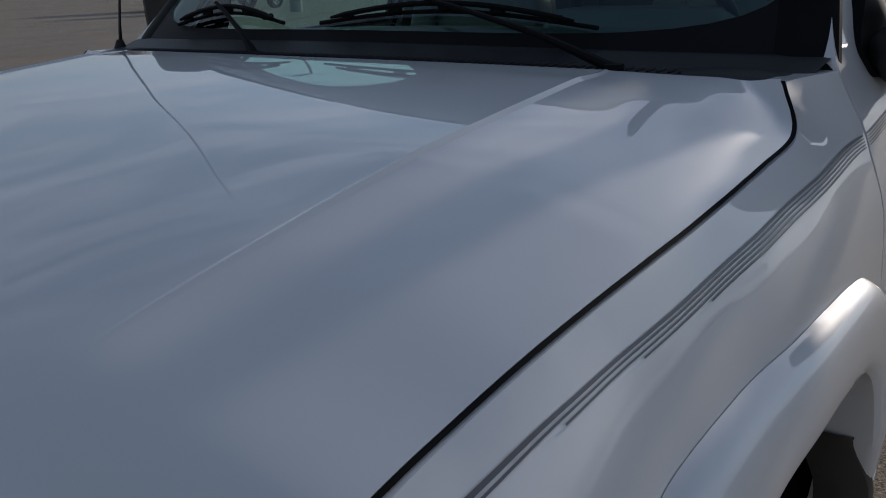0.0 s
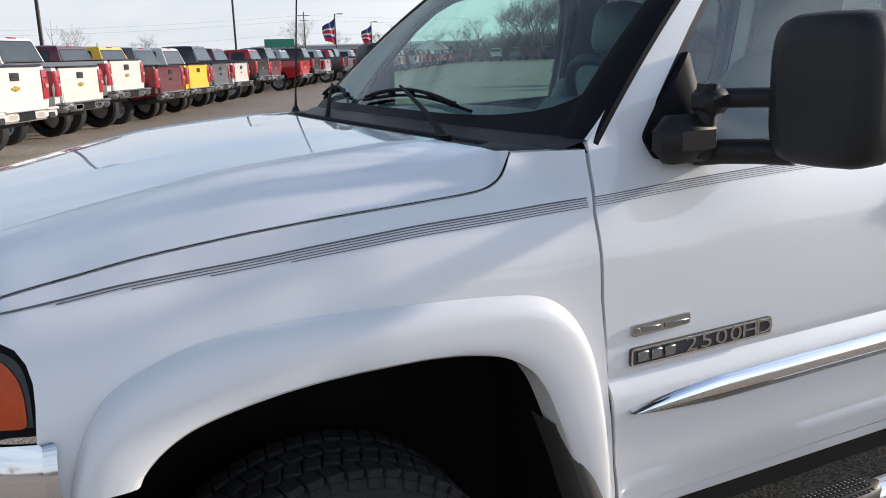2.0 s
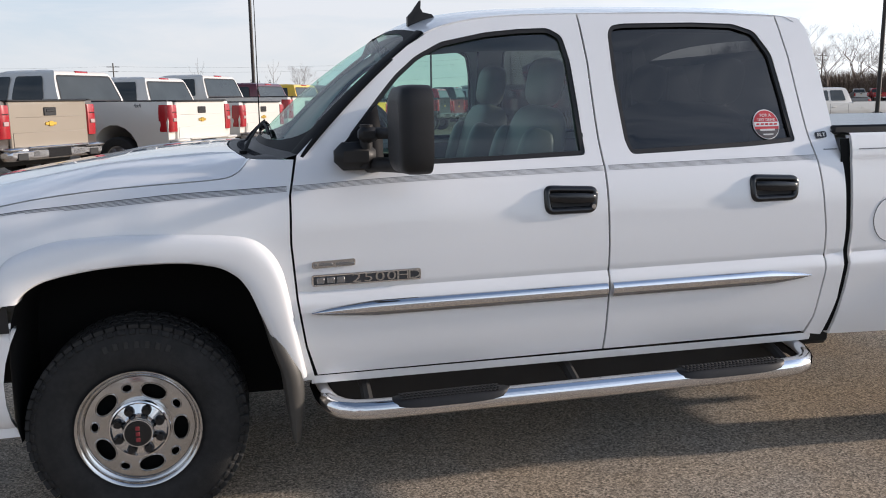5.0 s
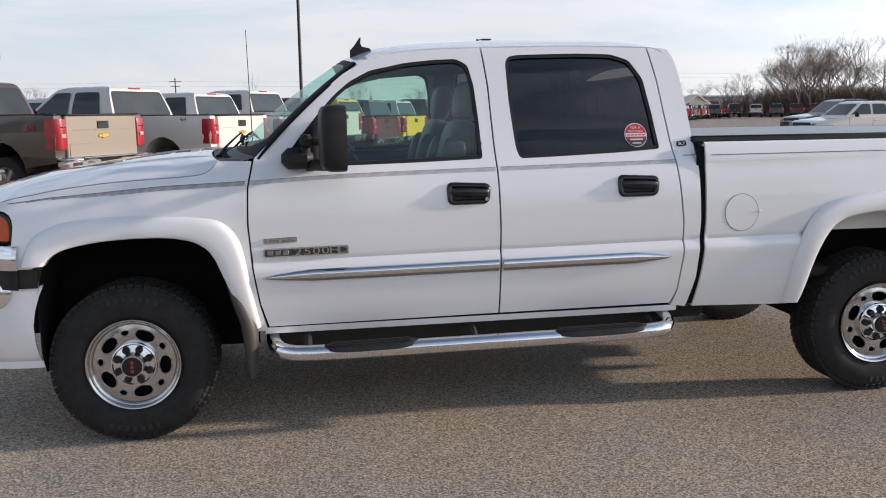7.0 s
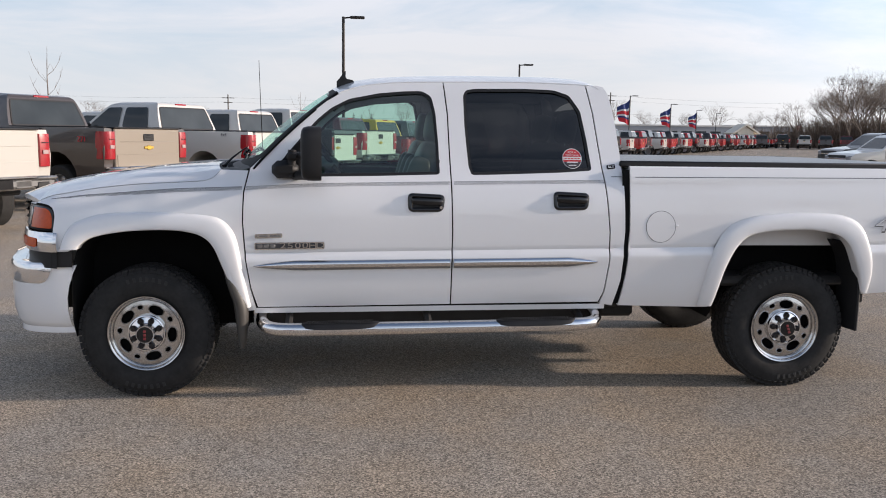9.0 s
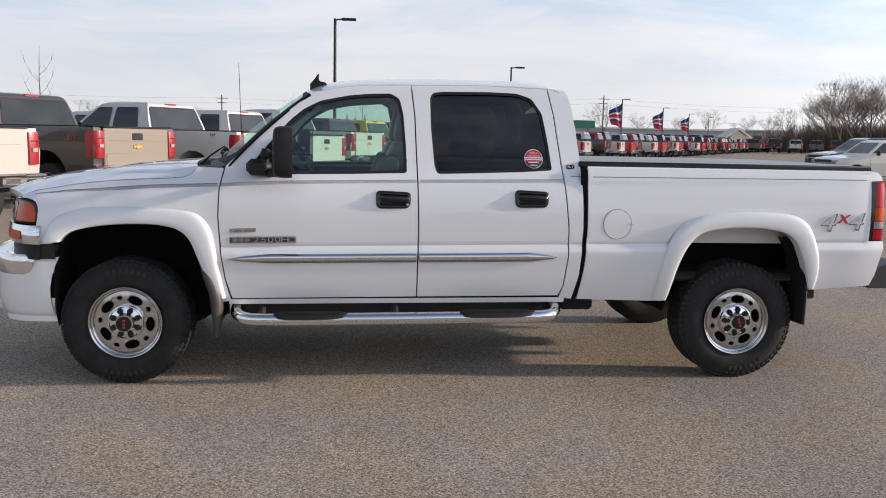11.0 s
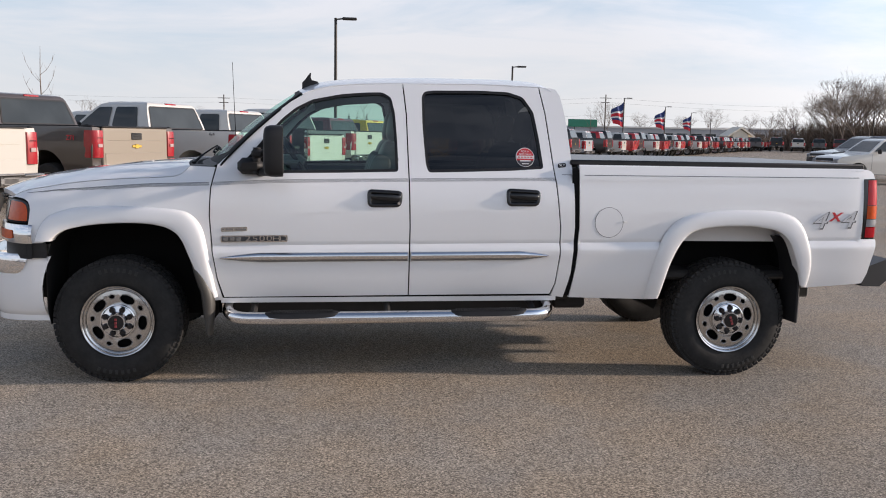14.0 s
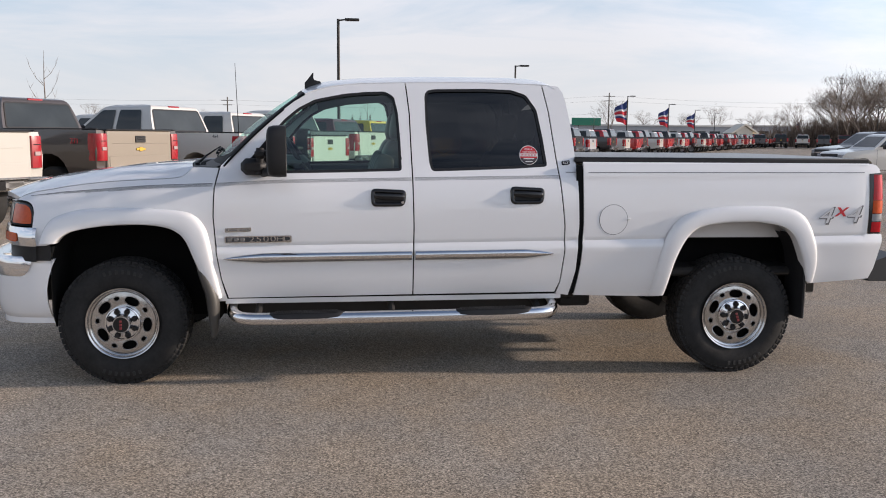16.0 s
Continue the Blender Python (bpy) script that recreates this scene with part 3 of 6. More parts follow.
FLARE_R = ([(3.300, 0.530), (3.325, 0.713), (3.371, 0.895), (3.456, 1.022), (3.601, 1.085), (3.825, 1.110), (4.052, 1.109), (4.206, 1.090), (4.306, 1.031), (4.367, 0.903), (4.395, 0.755), (4.383, 0.605)],
           [(3.388, 0.530), (3.435, 0.750), (3.501, 0.896), (3.590, 0.975), (3.756, 1.005), (3.870, 1.009), (3.983, 1.008), (4.138, 0.980), (4.219, 0.920), (4.265, 0.828), (4.300, 0.74), (4.330, 0.62)])


def flare(s, lines):
    a, b = smooth_path([(x, 0, z) for x, z in lines[0]], 72), smooth_path([(x, 0, z) for x, z in lines[1]], 72)
    rows = []
    for p, q in zip(a, b):
        row = []
        for k, out in ((0.0, 0.001), (0.03, 0.011), (0.07, 0.0195), (0.12, 0.026), (0.19, 0.0305), (0.29, 0.0330), (0.45, 0.0345), (0.66, 0.0350), (0.84, 0.0340), (0.95, 0.0310), (1.0, 0.0250), (1.01, 0.015)):
            m = p.lerp(q, k)
            row.append((m.x, s * (half_width(m.x, m.z, True) + out), m.z))
        row.append((q.x, s * (half_width(q.x, q.z, True) - 0.05), q.z))
        rows.append(row)
    sh = Shape().grid(rows)
    for r in (rows[0], rows[-1]):
        sh.add(r, [tuple(range(len(r)))])
    return sh


def liner(cx, z0, s, rx, rz, low):
    """The dark inner wheel well: a half barrel with a back wall."""
    rows = []
    for k in range(25):
        a = radians(180 * k / 24)
        c_, s_ = math.cos(a), math.sin(a)
        rows.append([(cx + rx * math.copysign(abs(c_) ** 0.5, c_), s * y, z0 + rz * abs(s_) ** 0.5) for y in (0.975, 0.80, 0.58)])
    sh = Shape().grid(rows)
    sh.add([(cx - rx - 0.02, s * 0.58, low), (cx + rx + 0.02, s * 0.58, low), (cx + rx + 0.02, s * 0.58, z0 + rz), (cx - rx - 0.02, s * 0.58, z0 + rz)], [(0, 1, 2, 3)])
    for sg in (-1, 1):
        x = cx + sg * rx
        sh.add([(x, s * 0.975, z0), (x, s * 0.58, z0), (x, s * 0.58, low), (x, s * 0.92, low)], [(0, 1, 2, 3)])
    return sh


for s in (-1, 1):
    res = 0.03 if s < 0 else 0.06
    fold = (0, -s * 0.035, 0)
    fender = part("front_fender", sheet(FENDER, flank(s), res, depth=fold, lines=crease_points(-0.3, 0.6, 0.5, 1.4, res)), WHITE, truck)
    part("fender_flare", flare(s, FLARE_F), WHITE, fender)
    part("wheel_well", liner(0.075, 0.47, s, 0.475, 0.555, 0.36), GAP, fender, "dark inner wheel well")
    # doors with their windows, seals and handles
    for nm, ol, win, mat in (("front_door", DOOR_F, WIN_F, GLASS), ("rear_door", DOOR_R, WIN_R, DARKGLASS)):
        w = rounded(win, 0.02, 3)
        d = part(nm, sheet(ol, flank(s), res, holes=[w], depth=fold, lines=crease_points(0.55, 2.75, 0.5, 1.4, res)), WHITE, truck, "white door with a black handle and framed window")
        seal = ring(offset_poly(w, -0.003), 0.020, flank(s, -0.004), thick=(0, -s * 0.022, 0))
        part("window_seal", seal, BLACKP, d, "black rubber window seal")
        g = part("window_glass", sheet(offset_poly(w, 0.012), flank(s, -0.016), 0.08), mat, d,
                 "clear window glass" if mat is GLASS else "dark privacy glass")
        g.visible_shadow = mat is DARKGLASS
        inner = Shape()
        inner = sheet([(p[0], min(p[1], 1.29)) for p in ((ol[5][0] + 0.02, 0.60), (ol[-1][0] + 0.15, 1.29), (1.70, 1.29), (1.72, 0.6))] if nm == "front_door" else [(1.82, 0.6), (2.62, 0.6), (2.58, 1.30), (1.82, 1.29)],
                      flank(s, -0.075), 0.1)
        part("inner_door_trim", inner, DASH, d, "dark grey inner trim")
    part("cab_corner", sheet(CORNER, flank(s), res, depth=fold, lines=crease_points(2.6, 2.82, 0.5, 1.4, res)), WHITE, truck)
    # bed side with flare
    bed = part("bed_side", sheet(BED, flank(s), res, depth=fold, lines=crease_points(2.83, 4.72, 0.5, 1.4, res)), WHITE, truck)
    part("fender_flare", flare(s, FLARE_R), WHITE, bed)
    part("wheel_well", liner(3.862, 0.50, s, 0.48, 0.555, 0.45), GAP, bed, "dark inner wheel well")
    # rocker panel below the doors
    rk = Shape().grid([[(x, s * (half_width(x, z) - dd), z) for x, z, dd in ((a, b + 0.006 * (a - 0.64), c) for b, c in ((0.532, 0.010), (0.515, 0.004), (0.500, 0.004), (0.492, 0.03), (0.490, 0.12)))] for a in [0.62 + 0.1 * i for i in range(22)]])
    part("rocker_panel", rk, WHITE, truck)

# seam shadows, put in as dark backing strips behind the shut lines
for s in (-1, 1):
    for pts in ([(0.586, 1.33), (0.570, 1.21), (0.565, 1.04), (0.579, 0.834), (0.604, 0.661), (0.638, 0.53)], [(1.734, 1.83), (1.756, 1.673), (1.768, 1.331), (1.776, 0.983), (1.773, 0.772), (1.772, 0.555)],
                [(2.610, 1.85), (2.646, 1.694), (2.676, 1.451), (2.694, 1.276), (2.723, 0.991), (2.723, 0.81), (2.704, 0.628), (2.679, 0.555)],
                [(2.825, 1.36), (2.832, 0.994), (2.818, 0.741), (2.786, 0.545)], [(x, FENDER_TOP(x) - 0.003) for x in (-0.60, -0.54, -0.42, -0.29, -0.1, 0.0, 0.216, 0.30, 0.345, 0.375, 0.40, 0.43)]):
        p = smooth_path([(x, 0, z) for x, z in pts], 30)
        bk = Shape().grid([[(q.x + e, s * (half_width(q.x, q.z) - (0.022 if pts[0][0] < 0 else 0.015)), q.z + (-0.022 + 0.014 * e / 0.03 if pts[0][0] < 0 else 0)) for q in p] for e in (-0.03, 0.03)])
        part("shut_line_backing", bk, GAP, truck, "dark strip standing in for the panel gap's shade")

# ---- hood ----
HC = curve1([(-0.98, 1.03), (-0.93, 1.105), (-0.80, 1.186), (-0.61, 1.247), (-0.42, 1.281), (-0.23, 1.309), (-0.04, 1.334), (0.16, 1.350), (0.30, 1.356), (0.45, 1.358)])


def HG_Y(x):
    """Half width of the hood at its side gaps."""
    xx = max(-0.60, x)
    return half_width(xx, FENDER_TOP(xx)) - 0.0065


HOOD_RIM = curve1([(-0.10, 1.2445), (0.0, 1.254), (0.10, 1.264), (0.20, 1.278), (0.30, 1.302), (0.38, 1.325), (0.434, 1.338)])


def hood_z(x, y):
    yg = max(0.30, HG_Y(x))
    q = min(1.0, abs(y) / yg)
    zc, zg = HC(x), FENDER_TOP(x) + 0.0018
    drop = 0.0
    if x > -0.1:
        drop = max(0.0, HOOD_RIM(x) - zg) * ease((q - 0.86) / 0.14) ** 2
        zg = max(zg, HOOD_RIM(x))
    if x < -0.6:
        zg = FENDER_TOP(-0.6) + 0.0018 + (HC(x) - HC(-0.6)) * 0.9
    qc = 0.688
    fade = min(1.0, max(0.0, (x + 0.55) / 0.45)) * min(1.0, max(0.0, (0.42 - x) / 0.14))
    soft = 1 - q ** 2.4
    if q < qc:
        hard = 1 - 0.15 * (q / qc) ** 2
    else:
        k = (q - qc) / (1 - qc)
        hard = 0.85 * (1 - 0.74 * k - 0.26 * k * k)
    f = soft + (hard - soft) * (0.25 + 0.75 * fade)
    step, ridge = ease((qc + 0.004 - q) / 0.008), max(0.0, 1 - abs(q - qc) / 0.0065)
    return zg - drop + (zc - zg) * f + fade * (0.0016 * step * (1 - 0.7 * max(0.0, 1 - q / qc)) + 0.0042 * ridge)


rows = []
hv = [k / 36 for k in range(37)] + [0.87, 0.90, 0.93, 0.955, 0.97, 0.660, 0.672, 0.678, 0.6815, 0.6835, 0.686, 0.688, 0.690, 0.6925, 0.6945, 0.698, 0.706, 0.716, 0.985]
hv = sorted(set([-q for q in hv] + hv))
for v in hv:
    row = []
    for j in range(61):
        u = j / 60
        xr = 0.335 + 0.100 * v * v
        xf = -0.925 + 0.330 * abs(v) ** 1.9
        x = xf + (xr - xf) * u
        y = v * HG_Y(x)
        row.append((x, y, hood_z(x, y)))
    rows.append(row)
hood_shape = Shape().grid(rows)
for edge in (rows[0], rows[-1], [r[0] for r in rows], [r[-1] for r in rows]):
    hood_shape.grid([edge, [(p[0], p[1] * 0.985, p[2] - 0.03) for p in edge]])
# dark ribbon laid in the hood's side gaps paints their shade
for s in (-1, 1):
    line = [-0.592 + k * 0.0125 for k in range(83)]
    seal = Shape().grid([[(x, s * (half_width(x, FENDER_TOP(x)) + dy * min(1.0, max(0.3, (0.40 - x) / 0.08))), FENDER_TOP(x) + dz) for x in line] for dy, dz in ((-0.022, 0.0005), (-0.0005, 0.0005))])
    part("hood_gap_shade", seal, GAP, truck, "dark gap along the hood")
hood = part("hood", hood_shape, WHITE, truck, "glossy white hood with two raised creases", sharp=30)

# ---- roof, pillars, windshield ----
ROOF_CROWN = curve1([(1.00, 1.802), (1.05, 1.836), (1.10, 1.863), (1.20, 1.896), (1.50, 1.928), (2.0, 1.943), (2.4, 1.943), (2.60, 1.934), (2.69, 1.912)])
ROOF_EDGE = curve1([(1.00, 1.718), (1.04, 1.748), (1.13, 1.801), (1.23, 1.832), (1.35, 1.852), (1.50, 1.864), (1.75, 1.871), (2.2, 1.878), (2.60, 1.869), (2.66, 1.862), (2.70, 1.836)])


def roof_front(v):
    return 1.052 + 0.020 * v * v + 0.035 * v ** 4


def roof_point(x, v):
    ze = ROOF_EDGE(x)
    return (x, v * (half_width(x, ze) + 0.002), ze + (ROOF_CROWN(x) - ze) * (1 - abs(v) ** 2.8))



rows = []
for i in range(41):
    v = -1 + 2 * i / 40
    row = []
    for j in range(45):
        u = j / 44
        row.append(roof_point(roof_front(v) + u * (2.690 - roof_front(v)), v))
    rows.append(row)
roof_shape = Shape().grid(rows)
for r in (rows[0], rows[-1]):
    roof_shape.grid([r, [(p[0], p[1] * 0.985, p[2] - 0.022) for p in r]])
front_edge = [r[0] for r in rows]
roof_shape.grid([front_edge, [(p[0] + 0.012, p[1] * 0.99, p[2] - 0.025) for p in front_edge]])
back_edge = [r[-1] for r in rows]
roof_shape.grid([back_edge, [(p[0] + 0.028, p[1] * 0.998, p[2] - 0.022) for p in back_edge], [(p[0] + 0.048, p[1] * 1.004, p[2] - 0.060) for p in back_edge], [(p[0] + 0.062, p[1] * 1.012, p[2] - 0.115) for p in back_edge]])
part("roof", roof_shape, WHITE, truck, sharp=60)
# back wall of the cab with its window
CAB_BACK = [(-0.86, 1.34), (-0.955, 1.05), (-0.93, 0.60), (0.93, 0.60), (0.955, 1.05), (0.86, 1.34), (0.72, 1.74), (-0.72, 1.74)]
BACK_WIN = [(-0.68, 1.40), (0.68, 1.40), (0.60, 1.70), (-0.60, 1.70)]
back_surf = lambda y, z: (2.80 - 0.06 * max(0.0, (z - 1.3) / 0.5) ** 1.5 - 0.0, y, z)
bw = part("cab_back", sheet(CAB_BACK, back_surf, 0.08, holes=[rounded(BACK_WIN, 0.05)], depth=(-0.03, 0, 0)), WHITE, truck)
part("rear_window_glass", sheet(rounded(BACK_WIN, 0.05), lambda y, z: (back_surf(y, z)[0] - 0.012, y, z), 0.1), DARKGLASS, bw, "dark rear window glass")


def screen(v, w, out=0.0):
    """Windshield: v across (-1 to 1), w up (0 to 1)."""
    bx, bz, by = 0.450 + 0.085 * v * v + 0.085 * v ** 4, 1.352 - 0.02 * v * v, 0.899
    tx, ty, tz = roof_point(roof_front(v * 0.985) + 0.004, v * 0.985)
    ty, tz = abs(ty) / max(0.001, abs(v)) if v else 0.72, tz - 0.005
    x, y, z = bx + (tx - bx) * w, v * (by + (ty - by) * w), bz + (tz - bz) * w
    arch = 0.030 * 4 * w * (1 - w)
    n = Vector((-0.66, 0.25 * v, 0.72)).normalized()
    p = Vector((x, y, z)) + n * (arch * (1 - 0.4 * v * v) + out)
    return tuple(p)


wgrid = [[screen(-1 + 2 * i / 40, j / 20) for j in range(21)] for i in range(41)]
ws = part("windshield", Shape().grid(wgrid), WINDGLASS, truck, "clear windshield glass with a dark border", sharp=80)
ws.visible_shadow = False
frit, rows = Shape(), []
for k in range(96):
    a = 2 * math.pi * (k + 0.5) / 96
    c_, s_ = math.cos(a), math.sin(a)
    m = max(abs(c_), abs(s_))
    n_ = 5.2 if s_ < 0 else 9.0
    r_ = (abs(c_) ** n_ + abs(s_) ** n_) ** (-1 / n_)
    o_, i_ = (c_ / m, 0.5 + 0.5 * s_ / m), (0.935 * c_ * r_, 0.514 + 0.446 * s_ * r_)
    rows.append([screen(o_[0] + (i_[0] - o_[0]) * q / 4, o_[1] + (i_[1] - o_[1]) * q / 4, 0.003) for q in range(5)])
frit.grid(rows + rows[:1])
part("windshield_border", frit, material("black_enamel", (0.010, 0.010, 0.011), 0.6, vary=0.1, spec=0.15), ws, "black enamel border")
for s in (-1, 1):
    mould = Shape().grid([[screen(s * v, 1.03 * j / 16 - 0.03, o) for v, o in ((0.900, 0.003), (0.925, 0.011), (0.980, 0.012), (0.996, 0.010), (1.002, 0.001))] for j in range(17)])
    part("windshield_moulding", mould, RIMBLACK, ws, "black rubber moulding")

# cowl under the windshield with grille slots, and the wipers
cow = []
for i in range(49):
    v = -1 + 2 * i / 48
    a = Vector((0.343 + 0.100 * v * v, v * 0.866, hood_z(0.335 + 0.100 * v * v, v * 0.858) - 0.004))
    b = Vector(screen(v * 0.995, 0.03, 0.004))
    mid = a.lerp(b, 0.5) + Vector((0, 0, -0.012))
    cow.append([a - Vector((0, 0, 0.04)), a, a.lerp(b, 0.12) + Vector((0, 0, -0.006)), mid, a.lerp(b, 0.85), b])
cowl = part("cowl", Shape().grid(cow), BLACKP, truck, "matt black plastic cowl panel", sharp=50)
rib_row = Shape()
for i in range(90):
    v = -0.80 + 1.6 * i / 89
    k = (v + 1) * 24
    c = cow[int(k)][3].lerp(cow[int(k) + 1][3], k % 1)
    rib_row.box((c.x, c.y, c.z + 0.001), (0.050, 0.005, 0.006), 0.002)
part("cowl_grating", rib_row, BLACKP, cowl)
for v0, v1, py in ((0.09, -0.595, -0.615), (0.70, 0.215, 0.205)):
    wp = Shape()
    blade = [Vector(screen(v0 + (v1 - v0) * k / 16, 0.082 + 0.040 * math.sin(math.pi * k / 16), 0.010)) for k in range(17)]
    wp.tube(blade, 0.0045, 6)
    spine = [p + Vector((-0.012, 0, 0.016 * math.sin(math.pi * (k + 2) / 20))) for k, p in enumerate(blade)]
    wp.tube(spine[1:16], [0.003] + [0.0055] * 13 + [0.003], 6)
    for k in (2, 5, 8, 11, 14):
        wp.box(tuple(blade[k].lerp(spine[k], 0.5)), (0.012, 0.030, 0.014), 0.003)
    hook = spine[7] + Vector((-0.006, 0, 0.010))
    base = Vector((0.412, py, 1.346))
    wp.tube([base, base.lerp(hook, 0.35) + Vector((0, 0, 0.010)), base.lerp(hook, 0.75) + Vector((0, 0, 0.006)), hook], [0.009, 0.006, 0.005, 0.004], 8)
    wp.tube([base - Vector((0, 0, 0.03)), base + Vector((0, 0, 0.008))], 0.015, 12)
    part("wiper", wp, RIMBLACK, truck, "black windshield wiper")
for s in (-1, 1):
    end = Shape().grid([[(0.490 + 0.065 * r_ * math.cos(a_) + 0.03 * r_ * abs(math.sin(a_)), s * (0.745 + 0.115 * r_ * math.sin(a_)), 1.343 - 0.012 * r_ ** 3) for r_ in (0.02, 0.4, 0.75, 0.95, 1.0)] for a_ in [2 * math.pi * k / 24 for k in range(25)]])
    part("cowl_end", end, BLACKP, cowl, "moulded black cowl corner")

# whip antenna on the far fender and the fin on the roof
ant = part("antenna", Shape().tube([(0.49, 0.80, 1.33), (0.49, 0.787, 1.40), (0.49, 0.68, 1.80), (0.49, 0.617, 2.08)], [0.006, 0.0035, 0.0025, 0.002], 8), GLOSSBLACK, truck, "thin black whip antenna")
part("antenna_base", Shape().tube([(0.49, 0.805, 1.30), (0.49, 0.80, 1.335), (0.49, 0.798, 1.36)], [0.022, 0.018, 0.008], 12), BLACKP, ant)
fin = Shape()
fz = 1.872
fo = [(1.090, 0.0), (1.110, 0.022), (1.140, 0.064), (1.147, 0.065), (1.145, 0.034), (1.152, 0.018), (1.190, 0.010), (1.200, -0.004), (1.200, -0.05), (1.090, -0.05)]
n_f = len(fo)
fin.add([(x, -0.495 - (0.007 if z > 0.03 else 0.018), fz + z) for x, z in fo] + [(x, -0.495 + (0.007 if z > 0.03 else 0.018), fz + z) for x, z in fo],
        [tuple(range(n_f)), tuple(range(2 * n_f - 1, n_f - 1, -1))] + [(i, (i + 1) % n_f, n_f + (i + 1) % n_f, n_f + i) for i in range(n_f)])
part("roof_fin", fin, BLACKP, truck, "black antenna fin on the roof")

# ---- front end ----
NOSE_PLAN = smooth_path([(-0.915, 0.0, 0), (-0.905, 0.15, 0), (-0.870, 0.30, 0), (-0.810, 0.48, 0), (-0.762, 0.62, 0), (-0.718, 0.735, 0), (-0.672, 0.832, 0), (-0.618, 0.910, 0), (-0.550, 0.970, 0), (-0.468, 1.006, 0)], 121)
PLAN_LEN = sum((NOSE_PLAN[k + 1] - NOSE_PLAN[k]).length for k in range(120))


def nose(s, out=0.0, lean=0.10):
    """The front corner in plan: t is the distance back along it from the fender edge, z the height."""
    def f(t, z):
        u = max(0.0, min(1.0, 1 - t / PLAN_LEN)) * 119.999
        k = int(u)
        p, d = NOSE_PLAN[k].lerp(NOSE_PLAN[k + 1], u - k), (NOSE_PLAN[k + 1] - NOSE_PLAN[k]).normalized()
        n = Vector((-d.y, d.x, 0))
        q = p + n * out
        front = min(1.0, t / 0.25)
        tuck = half_width(-0.48, z) - 0.998
        return (q.x + lean * (z - 0.99) * front, s * (q.y + tuck * min(1.0, q.y / 0.9)), z)
    return f


for s in (-1, 1):
    hl_o = rounded([(0.004, 0.985), (0.004, 1.055), (0.010, 1.088), (0.024, 1.110), (0.052, 1.125), (0.095, 1.132), (0.16, 1.134), (0.47, 1.128), (0.47, 0.985)], 0.02, 4)
    hl = part("headlight", sheet(hl_o, nose(s, -0.011), 0.02, depth=(0.02, 0, 0)), RIMBLACK, truck, "headlight with a black rim, clear lens and amber corner")
    lens = offset_poly(hl_o, 0.015)
    part("clear_lens", sheet(lens, nose(s, -0.008), 0.02), LENS_SMOKE, hl, "clear headlight lens")
    part("corner_lens", sheet(rounded([(0.027, 0.999), (0.027, 1.048), (0.034, 1.074), (0.052, 1.096), (0.084, 1.108), (0.235, 1.111), (0.235, 0.999)], 0.012, 3), nose(s, -0.005), 0.02), LENS_AMBER, hl, "amber corner lens")
    part("inner_reflector", sheet(rounded([(0.25, 1.006), (0.25, 1.106), (0.45, 1.104), (0.45, 1.006)], 0.03, 3), nose(s, -0.005), 0.03), CHROME, hl)
    cs = part("chrome_strip", sheet(rounded([(0.006, 0.868), (0.006, 0.978), (0.47, 0.978), (0.47, 0.868)], 0.008, 3), lambda t, z, s=s: nose(s, 0.004 + 0.010 * math.sin(math.pi * min(1, max(0, (z - 0.868) / 0.11))), 0.0)(t, z), 0.02, depth=(0.02, 0, 0)), CHROME, truck, "chrome strip under the headlight")
    part("turn_signal", sheet(rounded([(0.115, 0.892), (0.115, 0.945), (0.40, 0.945), (0.40, 0.892)], 0.022, 5), lambda t, z, s=s: nose(s, 0.017, 0.0)(t, z), 0.02), LENS_AMBER, cs, "amber turn signal")
    part("filler_panel", sheet([(0.0, 0.775), (0.0, 0.868), (0.75, 0.868), (0.75, 0.775)], nose(s, -0.012, 0.0), 0.05), BLACKP, truck, "black plastic filler below the headlight")
    fp = Shape().grid([[(x, s * (half_width(x, 0.88) - 0.014), z) for x in (-0.50, -0.44, -0.385)] for z in (0.780, 0.874)])
    part("filler_end", fp, BLACKP, truck, "black plastic panel ahead of the wheel")
grille = Shape()
for z in (0.86, 0.905, 0.95, 0.995, 1.04, 1.085):
    grille.grid([[(x, y, z + dz) for x, y in ((-0.920, -0.0 + yy) if abs(yy) < 0.2 else (-0.930 + 0.36 * abs(yy) ** 1.6, yy) for yy in [-0.46 + 0.046 * k for k in range(21)])] for dz in (-0.011, 0.011)])
gr = part("grille", grille, CHROME, truck, "chrome bar grille")
part("grille_back", Shape().grid([[(-0.900 + 0.36 * abs(yy) ** 1.6, yy, z) for yy in [-0.48 + 0.048 * k for k in range(21)]] for z in (0.82, 1.10)]), GAP, gr)

BUMP_PLAN = [(-0.975, 0.0), (-0.945, 0.30), (-0.885, 0.52), (-0.838, 0.68), (-0.788, 0.80), (-0.725, 0.89), (-0.64, 0.948), (-0.53, 0.974), (-0.38, 0.980)]


def bumper_band(prof, x_end=None, n=48):
    """Rows along the bumper, from one end round the front to the other; prof: height, inset and the x of its end."""
    rows = []
    lines = []
    for z, inset, xe in prof:
        cut = xe if x_end == "row" else x_end
        xe = -0.38 if x_end == "row" else xe
        pl = smooth_path([(x + inset * max(0.15, 1 - y / 1.05), y - inset * 0.30 * y, 0) for x, y in BUMP_PLAN[:-1]] + [(xe, 0.982 - inset * 0.35, 0)], n)
        if cut is not None:
            pl = [p for p in smooth_path(pl, 400) if p.x <= cut]
            pl = smooth_path(pl, n)
        lines.append([(p.x, -p.y, z) for p in reversed(pl)] + [(p.x, p.y, z) for p in pl[1:]])
    return [[ln[k] for ln in lines] for k in range(len(lines[0]))]


